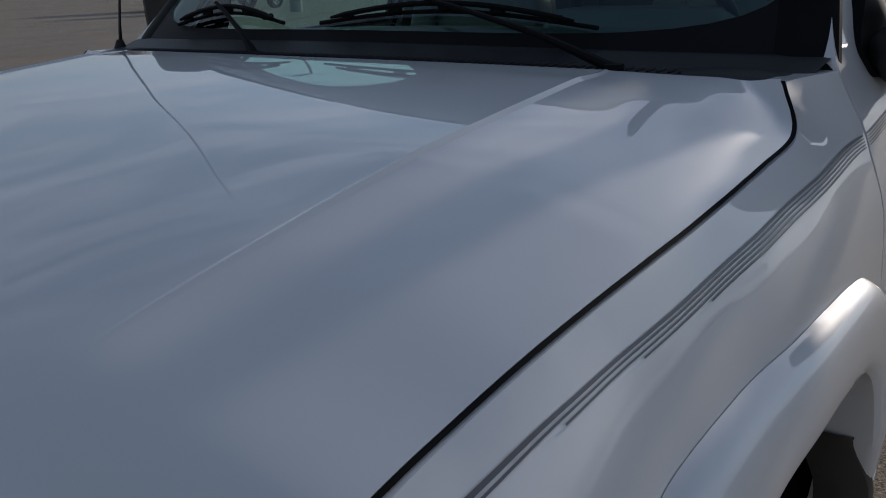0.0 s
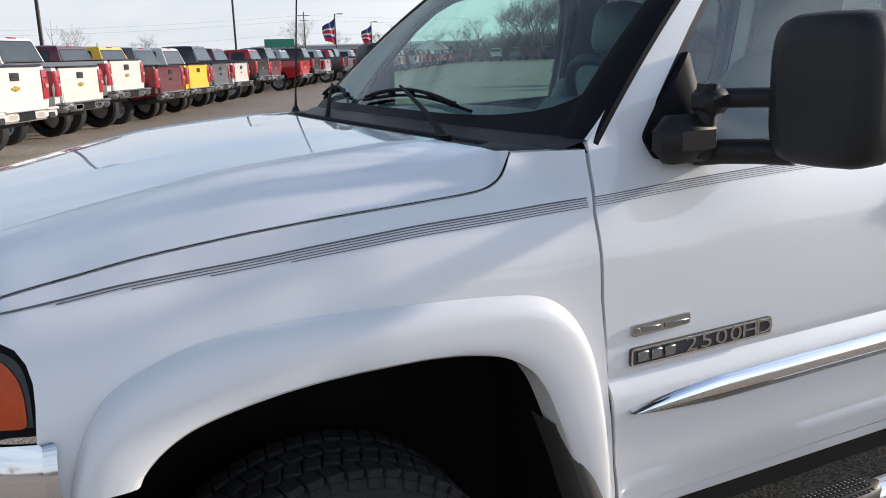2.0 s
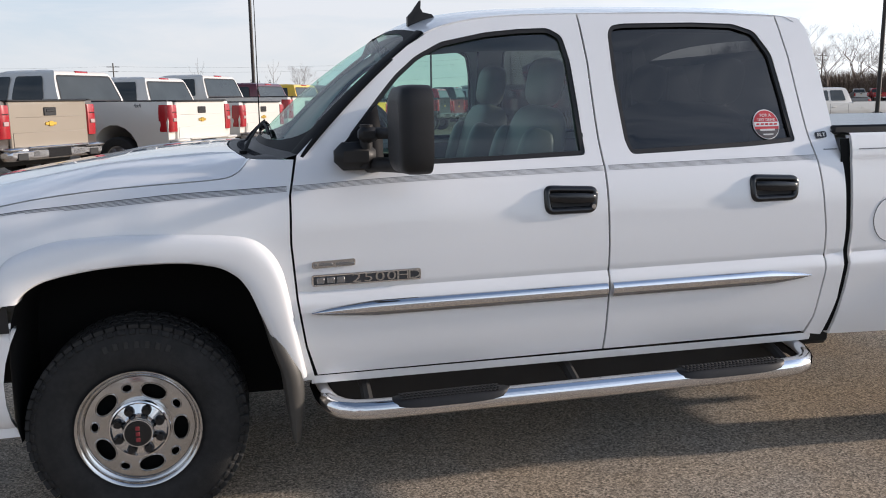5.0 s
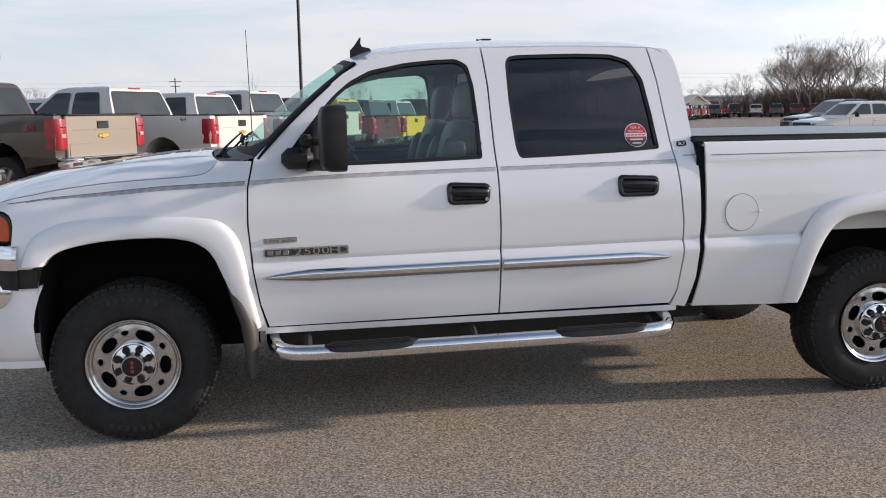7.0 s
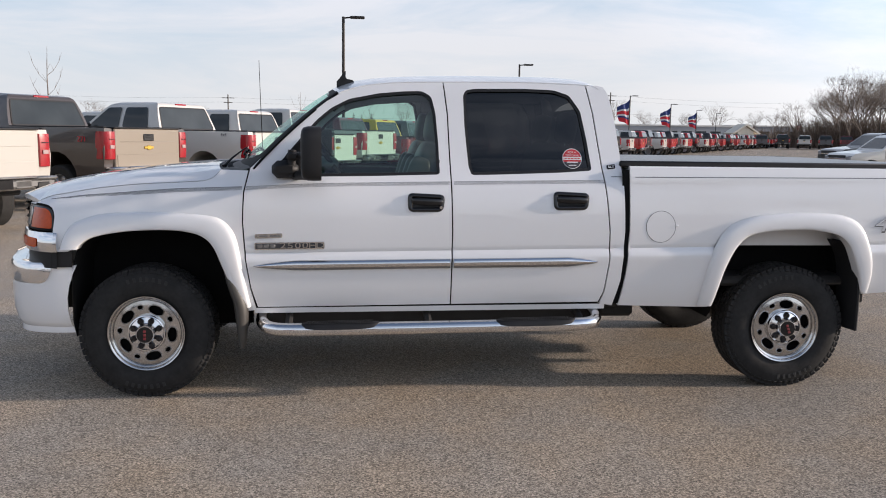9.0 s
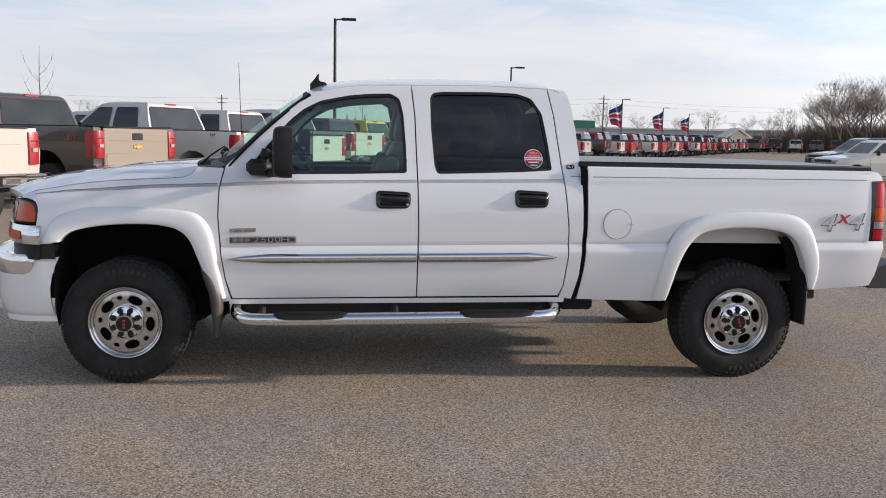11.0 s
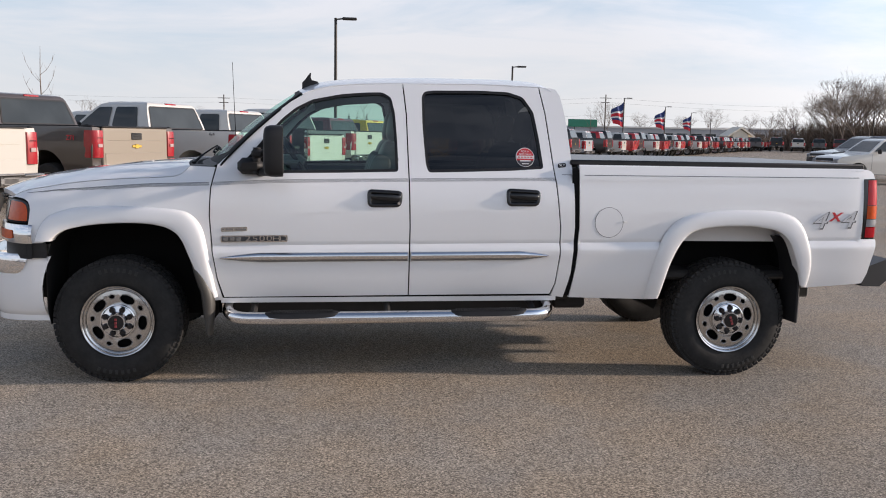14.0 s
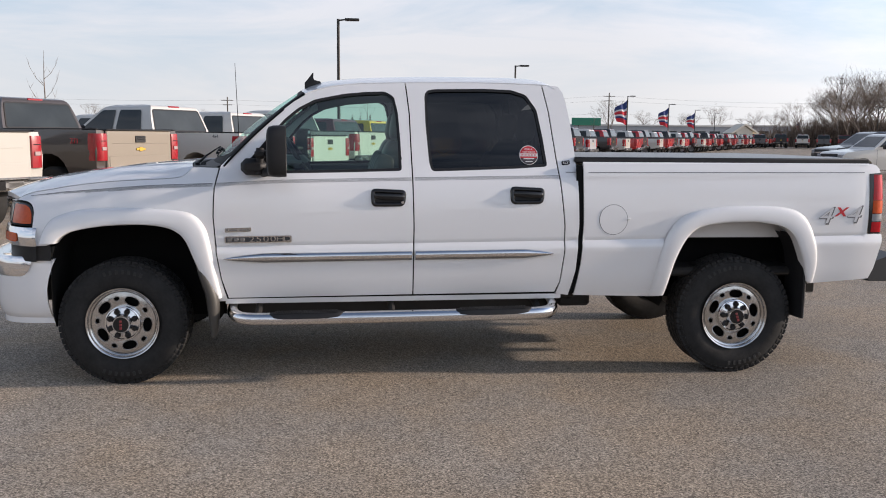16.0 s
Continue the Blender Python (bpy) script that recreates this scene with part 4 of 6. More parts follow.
white_bumper = bumper_band([(0.780, 0.40, -0.40), (0.786, 0.10, -0.375), (0.787, 0.05, -0.370), (0.780, 0.028, -0.372), (0.74, 0.020, -0.390), (0.67, 0.010, -0.412), (0.60, 0.004, -0.424), (0.52, 0.020, -0.424), (0.46, 0.065, -0.418), (0.43, 0.11, -0.412), (0.420, 0.16, -0.408)])
sh = Shape().grid(white_bumper)
for r in (white_bumper[0], white_bumper[-1]):
    sgn = 1 if r[0][1] > 0 else -1
    sh.grid([r, [(p[0] - 0.012, p[1] - sgn * 0.05, p[2]) for p in r]])
bp = part("front_bumper", sh, WHITE, truck, "white painted lower front bumper", sharp=50)
part("chrome_cap", Shape().grid(bumper_band([(0.790, 0.60, -0.56), (0.799, 0.20, -0.51), (0.803, 0.08, -0.502), (0.801, 0.03, -0.500), (0.788, 0.006, -0.501), (0.765, -0.008, -0.506), (0.735, -0.012, -0.515), (0.710, -0.009, -0.528), (0.692, 0.0, -0.548), (0.682, 0.010, -0.575), (0.678, 0.020, -0.60)], x_end="row")), CHROME, bp, "chrome upper bumper")
part("air_dam", Shape().grid(bumper_band([(0.425, 0.13, -0.408), (0.400, 0.125, -0.402), (0.390, 0.13, -0.400), (0.386, 0.20, -0.41)])), WHITE, bp)
# painted inner bed wall that shows above the rear wheels
for s in (-1, 1):
    part("bed_inner_wall", Shape().grid([[(x, s * 0.80, z) for x in (3.40, 3.6, 3.9, 4.2, 4.36)] for z in (0.885, 0.95, 1.06)]), WHITE, truck)
_mats = {}


def material_once(name, *a, **k):
    if name not in _mats:
        _mats[name] = material(name, *a, **k)
    return _mats[name]


# ---- wheels of the truck ----
def hero_wheel(parent_truck, x, s, yo):
    """yo: |y| of the tyre's outer face."""
    w = new("wheel")
    w.parent = parent_truck
    w.matrix_basis = pose(x, s * yo, 0.385, 0, 0, 0 if s < 0 else 180)
    # local: outer face towards -y at y = 0
    prof = [(0.205, 0.035), (0.222, 0.012), (0.24, 0.002), (0.275, -0.006), (0.315, -0.004), (0.345, 0.006), (0.364, 0.016), (0.375, 0.030), (0.378, 0.045), (0.378, 0.20), (0.366, 0.232), (0.33, 0.25), (0.24, 0.245), (0.205, 0.215)]
    tyre = part("tyre", Shape().revolve(prof, n=72), RUBBER, w, "black all-terrain tyre")
    tread = Shape()
    n = 60
    for k in range(n):
        a = 2 * math.pi * k / n
        for j, (yy, wy, off, wa) in enumerate(((0.038, 0.044, 0.0, 0.0355), (0.091, 0.044, 0.5, 0.034), (0.143, 0.044, 0.2, 0.034), (0.203, 0.046, 0.6, 0.0355))):
            b = a + off * 2 * math.pi / n
            m = Matrix.Rotation(-b, 4, "Y") @ Matrix.Translation((0.3765, yy, 0)) @ Matrix.Rotation(radians((12, -18, 18, -12)[j]), 4, "X")
            tread.box((0, 0, 0), (0.018, wy, wa), 0.003, m)
        m = Matrix.Rotation(-a, 4, "Y") @ Matrix.Translation((0.360, 0.013, 0)) @ Matrix.Rotation(radians(35), 4, "Z")
        tread.box((0, 0, 0), (0.022, 0.007, 0.024 if k % 2 else 0.029), 0.003, m)
    part("tread", tread, RUBBER, tyre)
    for a0, count in ((68, 7), (248, 7)):
        bars = Shape()
        for k in range(count):
            a = radians(a0 + 6.5 * k)
            m = Matrix.Rotation(-a, 4, "Y") @ Matrix.Translation((0.318, -0.006, 0))
            bars.box((0, 0, 0), (0.026, 0.003, 0.017), 0.001, m)
        part("raised_lettering", bars, material_once("raised_rubber", (0.022, 0.0215, 0.021), 0.7), tyre, "raised lettering as plain bars")
    rim = Shape().revolve([(0.186, 0.10), (0.188, 0.040), (0.193, 0.022), (0.199, 0.016), (0.204, 0.014), (0.207, 0.004), (0.213, -0.003), (0.219, -0.005), (0.2215, 0.0), (0.219, 0.012)], n=72)
    outer = [(0.190 * math.cos(2 * math.pi * k / 60), 0.190 * math.sin(2 * math.pi * k / 60)) for k in range(60)]
    holes = [[(0.05 * math.cos(2 * math.pi * k / 24), 0.05 * math.sin(2 * math.pi * k / 24)) for k in range(24)]]
    for k in range(5):
        a = radians(72 * k - 5)
        c = Vector((math.cos(a), math.sin(a)))
        t = Vector((-c.y, c.x))
        holes.append([c * (0.1425 + 0.0265 * math.copysign(abs(math.sin(2 * math.pi * j / 20)) ** 0.85, math.sin(2 * math.pi * j / 20))) + t * (0.044 * math.cos(2 * math.pi * j / 20)) for j in range(20)])
        a += radians(36)
        c = Vector((math.cos(a), math.sin(a)))
        t = Vector((-c.y, c.x))
        holes.append([c * (0.154 + 0.0125 * math.sin(2 * math.pi * j / 12)) + t * (0.0165 * math.cos(2 * math.pi * j / 12)) for j in range(12)])
    def dish(u, v):
        r = math.hypot(u, v)
        return (u, 0.030 - 0.010 * math.exp(-((r - 0.145) / 0.05) ** 2) - 0.006 * max(0, 1 - r / 0.11), v)
    sheet(outer, dish, 0.018, holes=holes, depth=(0, 0.034, 0), shape=rim)
    for hl_ in holes[1:]:
        lip = offset_poly(hl_, -0.005)
        rim.grid([[dish(p[0], p[1]) for p in lip], [(p[0], dish(p[0], p[1])[1] - 0.0035, p[1]) for p in offset_poly(hl_, -0.0025)], [(p[0], dish(p[0], p[1])[1] + 0.006, p[1]) for p in hl_]], True)
    rm = part("rim", rim, POLISHED, w, "polished alloy rim with oval slots")
    # flat black sheet: the dark inside the wheel, painted behind the slots
    part("slot_shade", Shape().revolve([(0.19, 0.085), (0.0, 0.085)], n=32), GAP, rm)
    hub = Shape().revolve([(0.108, 0.028), (0.108, 0.010), (0.105, 0.002), (0.100, 0.000), (0.094, 0.006), (0.062, -0.004), (0.056, -0.030), (0.050, -0.040), (0.0, -0.042)], n=48)
    part("hub_cap", hub, CHROME, rm, "chrome hub cap")
    for k in range(8):
        a = 2 * math.pi * (k + 0.5) / 8
        lug = Shape().tube([(0.077 * math.cos(a), 0.012, 0.077 * math.sin(a)), (0.077 * math.cos(a), -0.012, 0.077 * math.sin(a)), (0.076 * math.cos(a), -0.020, 0.076 * math.sin(a))], [0.0185, 0.0175, 0.012], 12)
        part("wheel_nut", lug, GLOSSBLACK, rm, "dark wheel nut")
    part("hub_badge", Shape().revolve([(0.047, -0.041), (0.045, -0.046), (0.0, -0.047)], n=28), GLOSSBLACK, rm, "black hub badge")
    red = Shape()
    for k in (-1, 0, 1):
        red.box((0, -0.048, 0.021 * k), (0.014, 0.003, 0.015), 0.001)
    part("badge_mark", red, material_once("dull_red", (0.20, 0.02, 0.025), 0.5), rm)
    return w


first = hero_wheel(truck, 0.0, -1, 0.955)
for x, s, yo in ((AXLE_R, -1, 0.945), (0.0, 1, 0.955), (AXLE_R, 1, 0.945)):
    w2 = copy_thing(first, pose(x, s * yo, 0.385, 0, 0, 0 if s < 0 else 180))
    for c in w2.children:
        if c.name.startswith(("rim", "tyre")):
            c.rotation_euler = (0, radians(-18 if s < 0 else 47 * x + 20), 0)

# ---- underbody ----
def under(name, shape, label=""):
    return part(name, shape, UNDER, truck, label)


for s in (-1, 1):
    under("frame_rail", Shape().box((2.0, s * 0.42, 0.52), (5.4, 0.08, 0.16), 0.01), "dark steel frame rail")
    under("rocker_sill", Shape().box((1.66, s * 0.80, 0.455), (2.02, 0.06, 0.20), 0.015), "dark inner sill")
    under("cab_mount", Shape().box((2.86, s * 0.70, 0.49), (0.22, 0.10, 0.14), 0.02))
under("cab_floor", Shape().box((1.7, 0, 0.56), (2.3, 1.72, 0.12), 0.02))
under("bed_underside", Shape().box((3.9, 0, 0.66), (1.9, 1.7, 0.06), 0.02))
under("fuel_tank", Shape().box((2.3, -0.62, 0.45), (0.9, 0.30, 0.22), 0.04))
under("front_axle", Shape().tube([(0, -0.8, 0.385), (0, 0.8, 0.385)], 0.045, 10))
under("rear_axle", Shape().tube([(AXLE_R, -0.8, 0.385), (AXLE_R, 0.8, 0.385)], 0.055, 10))
under("differential", Shape().tube([(AXLE_R, -0.13, 0.385), (AXLE_R, 0.13, 0.385)], [0.14, 0.14], 16))
under("drive_shaft", Shape().tube([(0.6, 0.05, 0.45), (AXLE_R, 0, 0.40)], 0.04, 10))
under("crossmember", Shape().tube([(2.85, -0.80, 0.50), (2.85, 0.80, 0.50)], 0.03, 8))
under("engine_pan", Shape().box((0.2, 0, 0.62), (1.2, 0.9, 0.3), 0.05))
part("spare_tyre", Shape().revolve([(0.0, -0.1), (0.20, -0.1), (0.34, -0.09), (0.37, -0.03), (0.37, 0.05), (0.33, 0.10), (0.0, 0.10)], n=32), RUBBER, truck, "spare tyre slung under the bed").matrix_basis = pose(4.45, 0.0, 0.60, 90, 0, 0)

# ---- bed, cover, tail ----
cov = []
for i in range(33):
    v = -1 + 2 * i / 32
    cov.append([(x, v * 0.905, z) for x, z in ((2.79, 1.385), (2.80, 1.405 + 0.004 * (1 - v ** 4)), (2.85, 1.411 + 0.005 * (1 - v ** 4))) + tuple((2.9 + 0.1 * k, 1.411 + 0.005 * (1 - v ** 4)) for k in range(18)) + ((4.73, 1.409 + 0.004 * (1 - v ** 4)), (4.760, 1.403 + 0.003 * (1 - v ** 4)), (4.772, 1.385))])
cv = part("tonneau_cover", Shape().grid(cov), material("black_vinyl", (0.10, 0.10, 0.105), 0.30, vary=0.12, vscale=4, bump=0.2, bscale=500), truck, "black vinyl roll-up bed cover")
for s in (-1, 1):
    part("cover_rail", Shape().box((3.78, s * 0.898, 1.394), (1.97, 0.035, 0.036), 0.008), BLACKP, cv, "black cover rail")
part("cover_end", Shape().box((4.735, 0, 1.385), (0.03, 1.78, 0.04), 0.008), BLACKP, cv)
for s in (-1, 1):
    bedrail = Shape().grid([[(x, s * y, z) for x in [2.84 + 0.095 * k for k in range(21)]] for y, z in ((half_width(3.5, 1.37), 1.370), (half_width(3.5, 1.37) - 0.012, 1.382), (0.88, 1.384), (0.86, 1.37))])
    part("bed_rail", bedrail, WHITE, truck)
part("bed_front", Shape().box((2.87, 0, 0.98), (0.03, 1.86, 0.76), 0.008), WHITE, truck)
tg = Shape().box((4.79, 0, 1.05), (0.07, 1.62, 0.62), 0.02)
tg.box((4.80, 0, 1.35), (0.10, 1.64, 0.05), 0.02)
tail = part("tailgate", tg, WHITE, truck, "white tailgate")
part("tailgate_handle", Shape().box((4.835, 0, 1.20), (0.02, 0.22, 0.08), 0.01), BLACKP, tail, "black tailgate handle")
for s in (-1, 1):
    tl = new("tail_light")
    tl.parent = truck
    tagged(tl, "tail light with red, amber and clear lenses")
    for nm, z0, z1, mat in (("red_lens", 1.150, 1.312, LENS_RED), ("amber_lens", 1.062, 1.146, LENS_AMBER), ("reverse_lens", 1.010, 1.058, LENS_CLEAR), ("lower_red_lens", 0.940, 1.006, LENS_RED)):
        rws = []
        for k in range(9):
            z = z0 + (z1 - z0) * k / 8
            xa = 4.764 - 0.012 * (1.31 - z) / 0.37
            rws.append([(xa, s * (half_width(4.74, z) + 0.004), z), (xa + 0.02, s * (half_width(4.74, z) + 0.010), z), (4.815, s * (half_width(4.8, z) + 0.008), z), (4.842 - 0.02 * abs(z - 1.12), s * (half_width(4.8, z) - 0.02), z), (4.845 - 0.02 * abs(z - 1.12), s * 0.83, z)])
        part(nm, Shape().grid(rws), mat, tl)
    fr = Shape().grid([[(4.733 + 0.010 * (z - 0.93) / 0.38 * 0, s * (half_width(4.74, z) + 0.002), z), (4.76, s * (half_width(4.74, z) + 0.003), z), (4.83, s * (half_width(4.8, z) - 0.012), z), (4.838, s * 0.82, z)] for z in [0.928 + 0.39 * k / 10 for k in range(11)]])
    part("lamp_housing", fr, GLOSSBLACK, tl, "black lamp housing")
rb = Shape()
rb.grid([[(4.80 + dx, v * (0.93 - abs(dx - 0.10) * 0.3), z) for dx, z in ((0.02, 0.72), (0.20, 0.785), (0.225, 0.77), (0.22, 0.65), (0.14, 0.60), (0.02, 0.60))] for v in [-1 + i / 8 for i in range(17)]])
for s in (-1, 1):
    rb.add([(4.80 + dx, s * (0.93 - abs(dx - 0.10) * 0.3), z) for dx, z in ((0.02, 0.72), (0.20, 0.785), (0.225, 0.77), (0.22, 0.65), (0.14, 0.60), (0.02, 0.60))], [(0, 1, 2, 3, 4, 5)])
part("rear_bumper", rb, material("dark_bumper", (0.016, 0.016, 0.017), 0.4, vary=0.15), truck, "dark grey rear step bumper")

# ---- side trim: mouldings, badges, stripes, handles, steps, flaps (both sides where they show) ----
def on_flank(s, x, z, out=0.0):
    return Vector((x, s * (half_width(x, z) + out), z))


for s in (-1, 1):
    for x0, x1, tip in ((0.625, 1.762, "front"), (1.784, 2.648, "rear")):
        body, top = [], []
        n = 44
        for k in range(n):
            u = k / (n - 1)
            x = x0 + (x1 - x0) * u
            e = u if tip == "front" else 1 - u
            h = 0.029 * min(1.0, 0.10 + 1.5 * (e / 0.25) ** 0.6 / 1.5) if e < 0.25 else 0.029
            zc = 0.790 + 0.012 * (x - 0.63)
            body.append([on_flank(s, x, zc - h, 0.001), on_flank(s, x, zc - h * 0.92, 0.011), on_flank(s, x, zc - h * 0.62, 0.016), on_flank(s, x, zc - h * 0.42, 0.0165)])
            top.append([on_flank(s, x, zc - h * 0.42, 0.017), on_flank(s, x, zc - h * 0.20, 0.0195), on_flank(s, x, zc + h * 0.08, 0.0200), on_flank(s, x, zc + h * 0.36, 0.0178), on_flank(s, x, zc + h * 0.64, 0.0135), on_flank(s, x, zc + h * 0.86, 0.0075), on_flank(s, x, zc + h, 0.001)])
        md = part("side_moulding", Shape().grid(body), GREYTRIM, truck, "grey side moulding with a chrome edge", sharp=60)
        part("chrome_edge", Shape().grid(top), CHROME, md, sharp=60)

# pinstripes, stepped at their front ends
STRIPE_Z = curve1([(-0.513, 1.161), (-0.43, 1.171), (-0.316, 1.1855), (-0.19, 1.1955), (-0.10, 1.203), (0.0, 1.212), (0.20, 1.227), (0.40, 1.235), (0.58, 1.242), (0.97, 1.262), (1.62, 1.277), (2.70, 1.297)])
for seg in ((-0.513, 0.559), (0.576, 1.762), (1.784, 2.688)):
    for k, start in enumerate((-0.513, -0.429, -0.316, -0.190, -0.054)):
        x0 = max(seg[0], start)
        zoff = -0.0042 * k
        th = (0.0008 if k else 0.0014) if seg[0] < 0 else (0.0006 if k else 0.0009)
        xs_ = [x0 + (seg[1] - x0) * i / 60 for i in range(61)]
        st = Shape().grid([[on_flank(-1, x, STRIPE_Z(x) + zoff + d, 0.0016) for x in xs_] for d in (-th, th)])
        part("pinstripe", st, STRIPE, truck, "thin dark grey pinstripe")
for x0, x1 in ((2.735, 2.80), (2.87, 4.70)):
    xs_ = [x0 + (x1 - x0) * i / 60 for i in range(61)]
    st = Shape().grid([[on_flank(-1, x, 1.318 + 0.004 * (x - 3.0) + d, 0.0016) for x in xs_] for d in (-0.0019, 0.0019)])
    part("pinstripe", st, STRIPE, truck, "thin dark grey pinstripe")

# badges on the front door: a dark plate with raised chrome figures
bd = new("door_badge")
bd.parent = truck
tagged(bd, "dark badge plate with chrome figures")


def plate(x0, x1, zc, h, out):
    sh = Shape()
    o = rounded([(x0, zc - h), (x1, zc - h + 0.006), (x1, zc + h + 0.006), (x0, zc + h)], 0.008, 3)
    return sheet(o, flank(-1, out), 0.03, depth=(0, out, 0))


part("plate", plate(0.632, 1.030, 0.903, 0.0205, 0.006), material("badge_grey", (0.055, 0.055, 0.058), 0.4, vary=0.08), bd)
rimb = ring(rounded([(0.632, 0.8825), (1.030, 0.8885), (1.030, 0.9295), (0.632, 0.9235)], 0.008, 3), 0.005, flank(-1, 0.0085))
part("plate_rim", rimb, CHROME, bd)
yb = -(half_width(0.8, 0.905) + 0.008)
for k, ch in enumerate("2500HD"):
    part("model_figure", text_shape(ch, 0.046, Matrix.Translation((0.793 + 0.0425 * k, yb, 0.906 + 0.0006 * k)) @ Matrix.Rotation(radians(90), 4, "X") @ Matrix.Diagonal((1.62, 1.0, 1, 1))), POLISHED, bd, "raised bright figure")
for k in range(3):
    part("badge_bar", Shape().box((0.663 + 0.036 * k, yb - 0.001, 0.904), (0.028, 0.005, 0.022), 0.002), GREYTRIM, bd)
part("upper_plate", plate(0.634, 0.790, 0.9605, 0.0125, 0.006), POLISHED, bd)
for x, wdt in ((0.646, 0.014), (0.684, 0.048), (0.752, 0.066)):
    part("badge_bar", Shape().box((x, -(half_width(x, 0.96) + 0.007), 0.9615), (wdt, 0.003, 0.010), 0.001), GREYTRIM, bd)
part("trim_badge", plate(2.714, 2.766, 1.372, 0.013, 0.005), GLOSSBLACK, truck, "small black trim badge")
part("trim_lettering", text_shape("SLT", 0.021, Matrix.Translation((2.740, -(half_width(2.740, 1.375) + 0.0065), 1.375)) @ Matrix.Rotation(radians(90 - 18), 4, "X") @ Matrix.Diagonal((1.2, 1, 1, 1)), 0.001), DECALWHITE, truck)
# 4x4 marking on the bed
fx = new("drive_decal")
fx.parent = truck
tagged(fx, "grey and red drive decal on the bed side")
for body, x, z, sz, mat in (("4", 4.445, 1.040, 0.168, DECALGREY), ("x", 4.548, 1.082, 0.13, DECALRED), ("4", 4.636, 1.048, 0.168, DECALGREY)):
    shear = Matrix(((1.25, 0.35, 0, 0), (0, 1, 0, 0), (0, 0, 1, 0), (0, 0, 0, 1)))
    yy = -(half_width(x, z) + 0.0035)
    part("decal_figure", text_shape(body, sz, Matrix.Translation((x, yy, z)) @ Matrix.Rotation(radians(90), 4, "X") @ shear, 0.0015), mat, fx)
    if body == "4":
        part("decal_fill", text_shape(body, sz * 0.86, Matrix.Translation((x - 0.004, yy - 0.0022, z + 0.003)) @ Matrix.Rotation(radians(90), 4, "X") @ shear, 0.001), material_once("silver_decal", (0.60, 0.60, 0.61), 0.35), fx)

# fuel door: a round shut line with its flap
fc = (3.034, 1.023)
circ = [(fc[0] + 0.092 * math.cos(2 * math.pi * k / 48), fc[1] + 0.096 * math.sin(2 * math.pi * k / 48)) for k in range(48)]
fd = part("fuel_door", sheet(offset_poly(circ, 0.003), flank(-1, 0.002), 0.03), WHITE, truck, "round white fuel door")
part("fuel_door_gap", ring(circ, 0.0035, flank(-1, 0.0012)), DECALGREY, fd)
part("fuel_door_tab", Shape().box((3.133, -(half_width(3.133, 1.028) + 0.004), 1.028), (0.02, 0.006, 0.012), 0.002), WHITE, fd)

# door handles: a wide raised bezel round a recessed cup, a bowed pull and a lock
for s in (-1, 1):
    for x, z in ((1.621, 1.159), (2.485, 1.174)):
        h = new("door_handle")
        h.parent = truck
        tagged(h, "gloss black door handle with a deep cup")
        x0, x1 = x - 0.111, x + 0.111
        o = rounded([(x0 + 0.004, z - 0.056), (x1 - 0.012, z - 0.054), (x1, z + 0.046), (x0, z + 0.056)], 0.036, 6)
        loops = ((0.0, 0.001), (0.002, 0.008), (0.007, 0.013), (0.014, 0.0145), (0.022, 0.012), (0.026, 0.004), (0.028, 0.002))
        bez = Shape().grid([[flank(s, out)(p[0], p[1]) for p in offset_poly(o, w)] for w, out in loops], True)
        part("bezel", bez, GLOSSBLACK, h, sharp=60)
        part("cup", sheet(offset_poly(o, 0.024), flank(s, 0.0022), 0.03), BLACKP, h)
        pull, n = Shape(), 22
        rows = []
        for k in range(n + 1):
            u = -1 + 2 * k / n
            yv = half_width(x + 0.004 + 0.092 * u, z + 0.004)
            lift, hh = 0.006 + 0.017 * (1 - u * u) ** 0.5, 0.016 + 0.004 * (1 - u * u)
            rows.append([(x + 0.004 + 0.092 * u, s * (yv + lift + 0.007 * math.cos(2 * math.pi * j / 14)), z + 0.006 - 0.004 * u + hh * math.sin(2 * math.pi * j / 14)) for j in range(14)])
        pull.grid(rows, True).add(rows[0], [tuple(range(14))]).add(rows[-1], [tuple(range(14))])
        part("pull", pull, GLOSSBLACK, h, sharp=60)
        if x < 2:
            yv = half_width(x + 0.082, z - 0.028)
            part("lock", Shape().tube([(x + 0.084, s * (yv + 0.006), z - 0.028), (x + 0.084, s * (yv + 0.017), z - 0.028)], 0.009, 14), CHROME, h, "chrome lock")

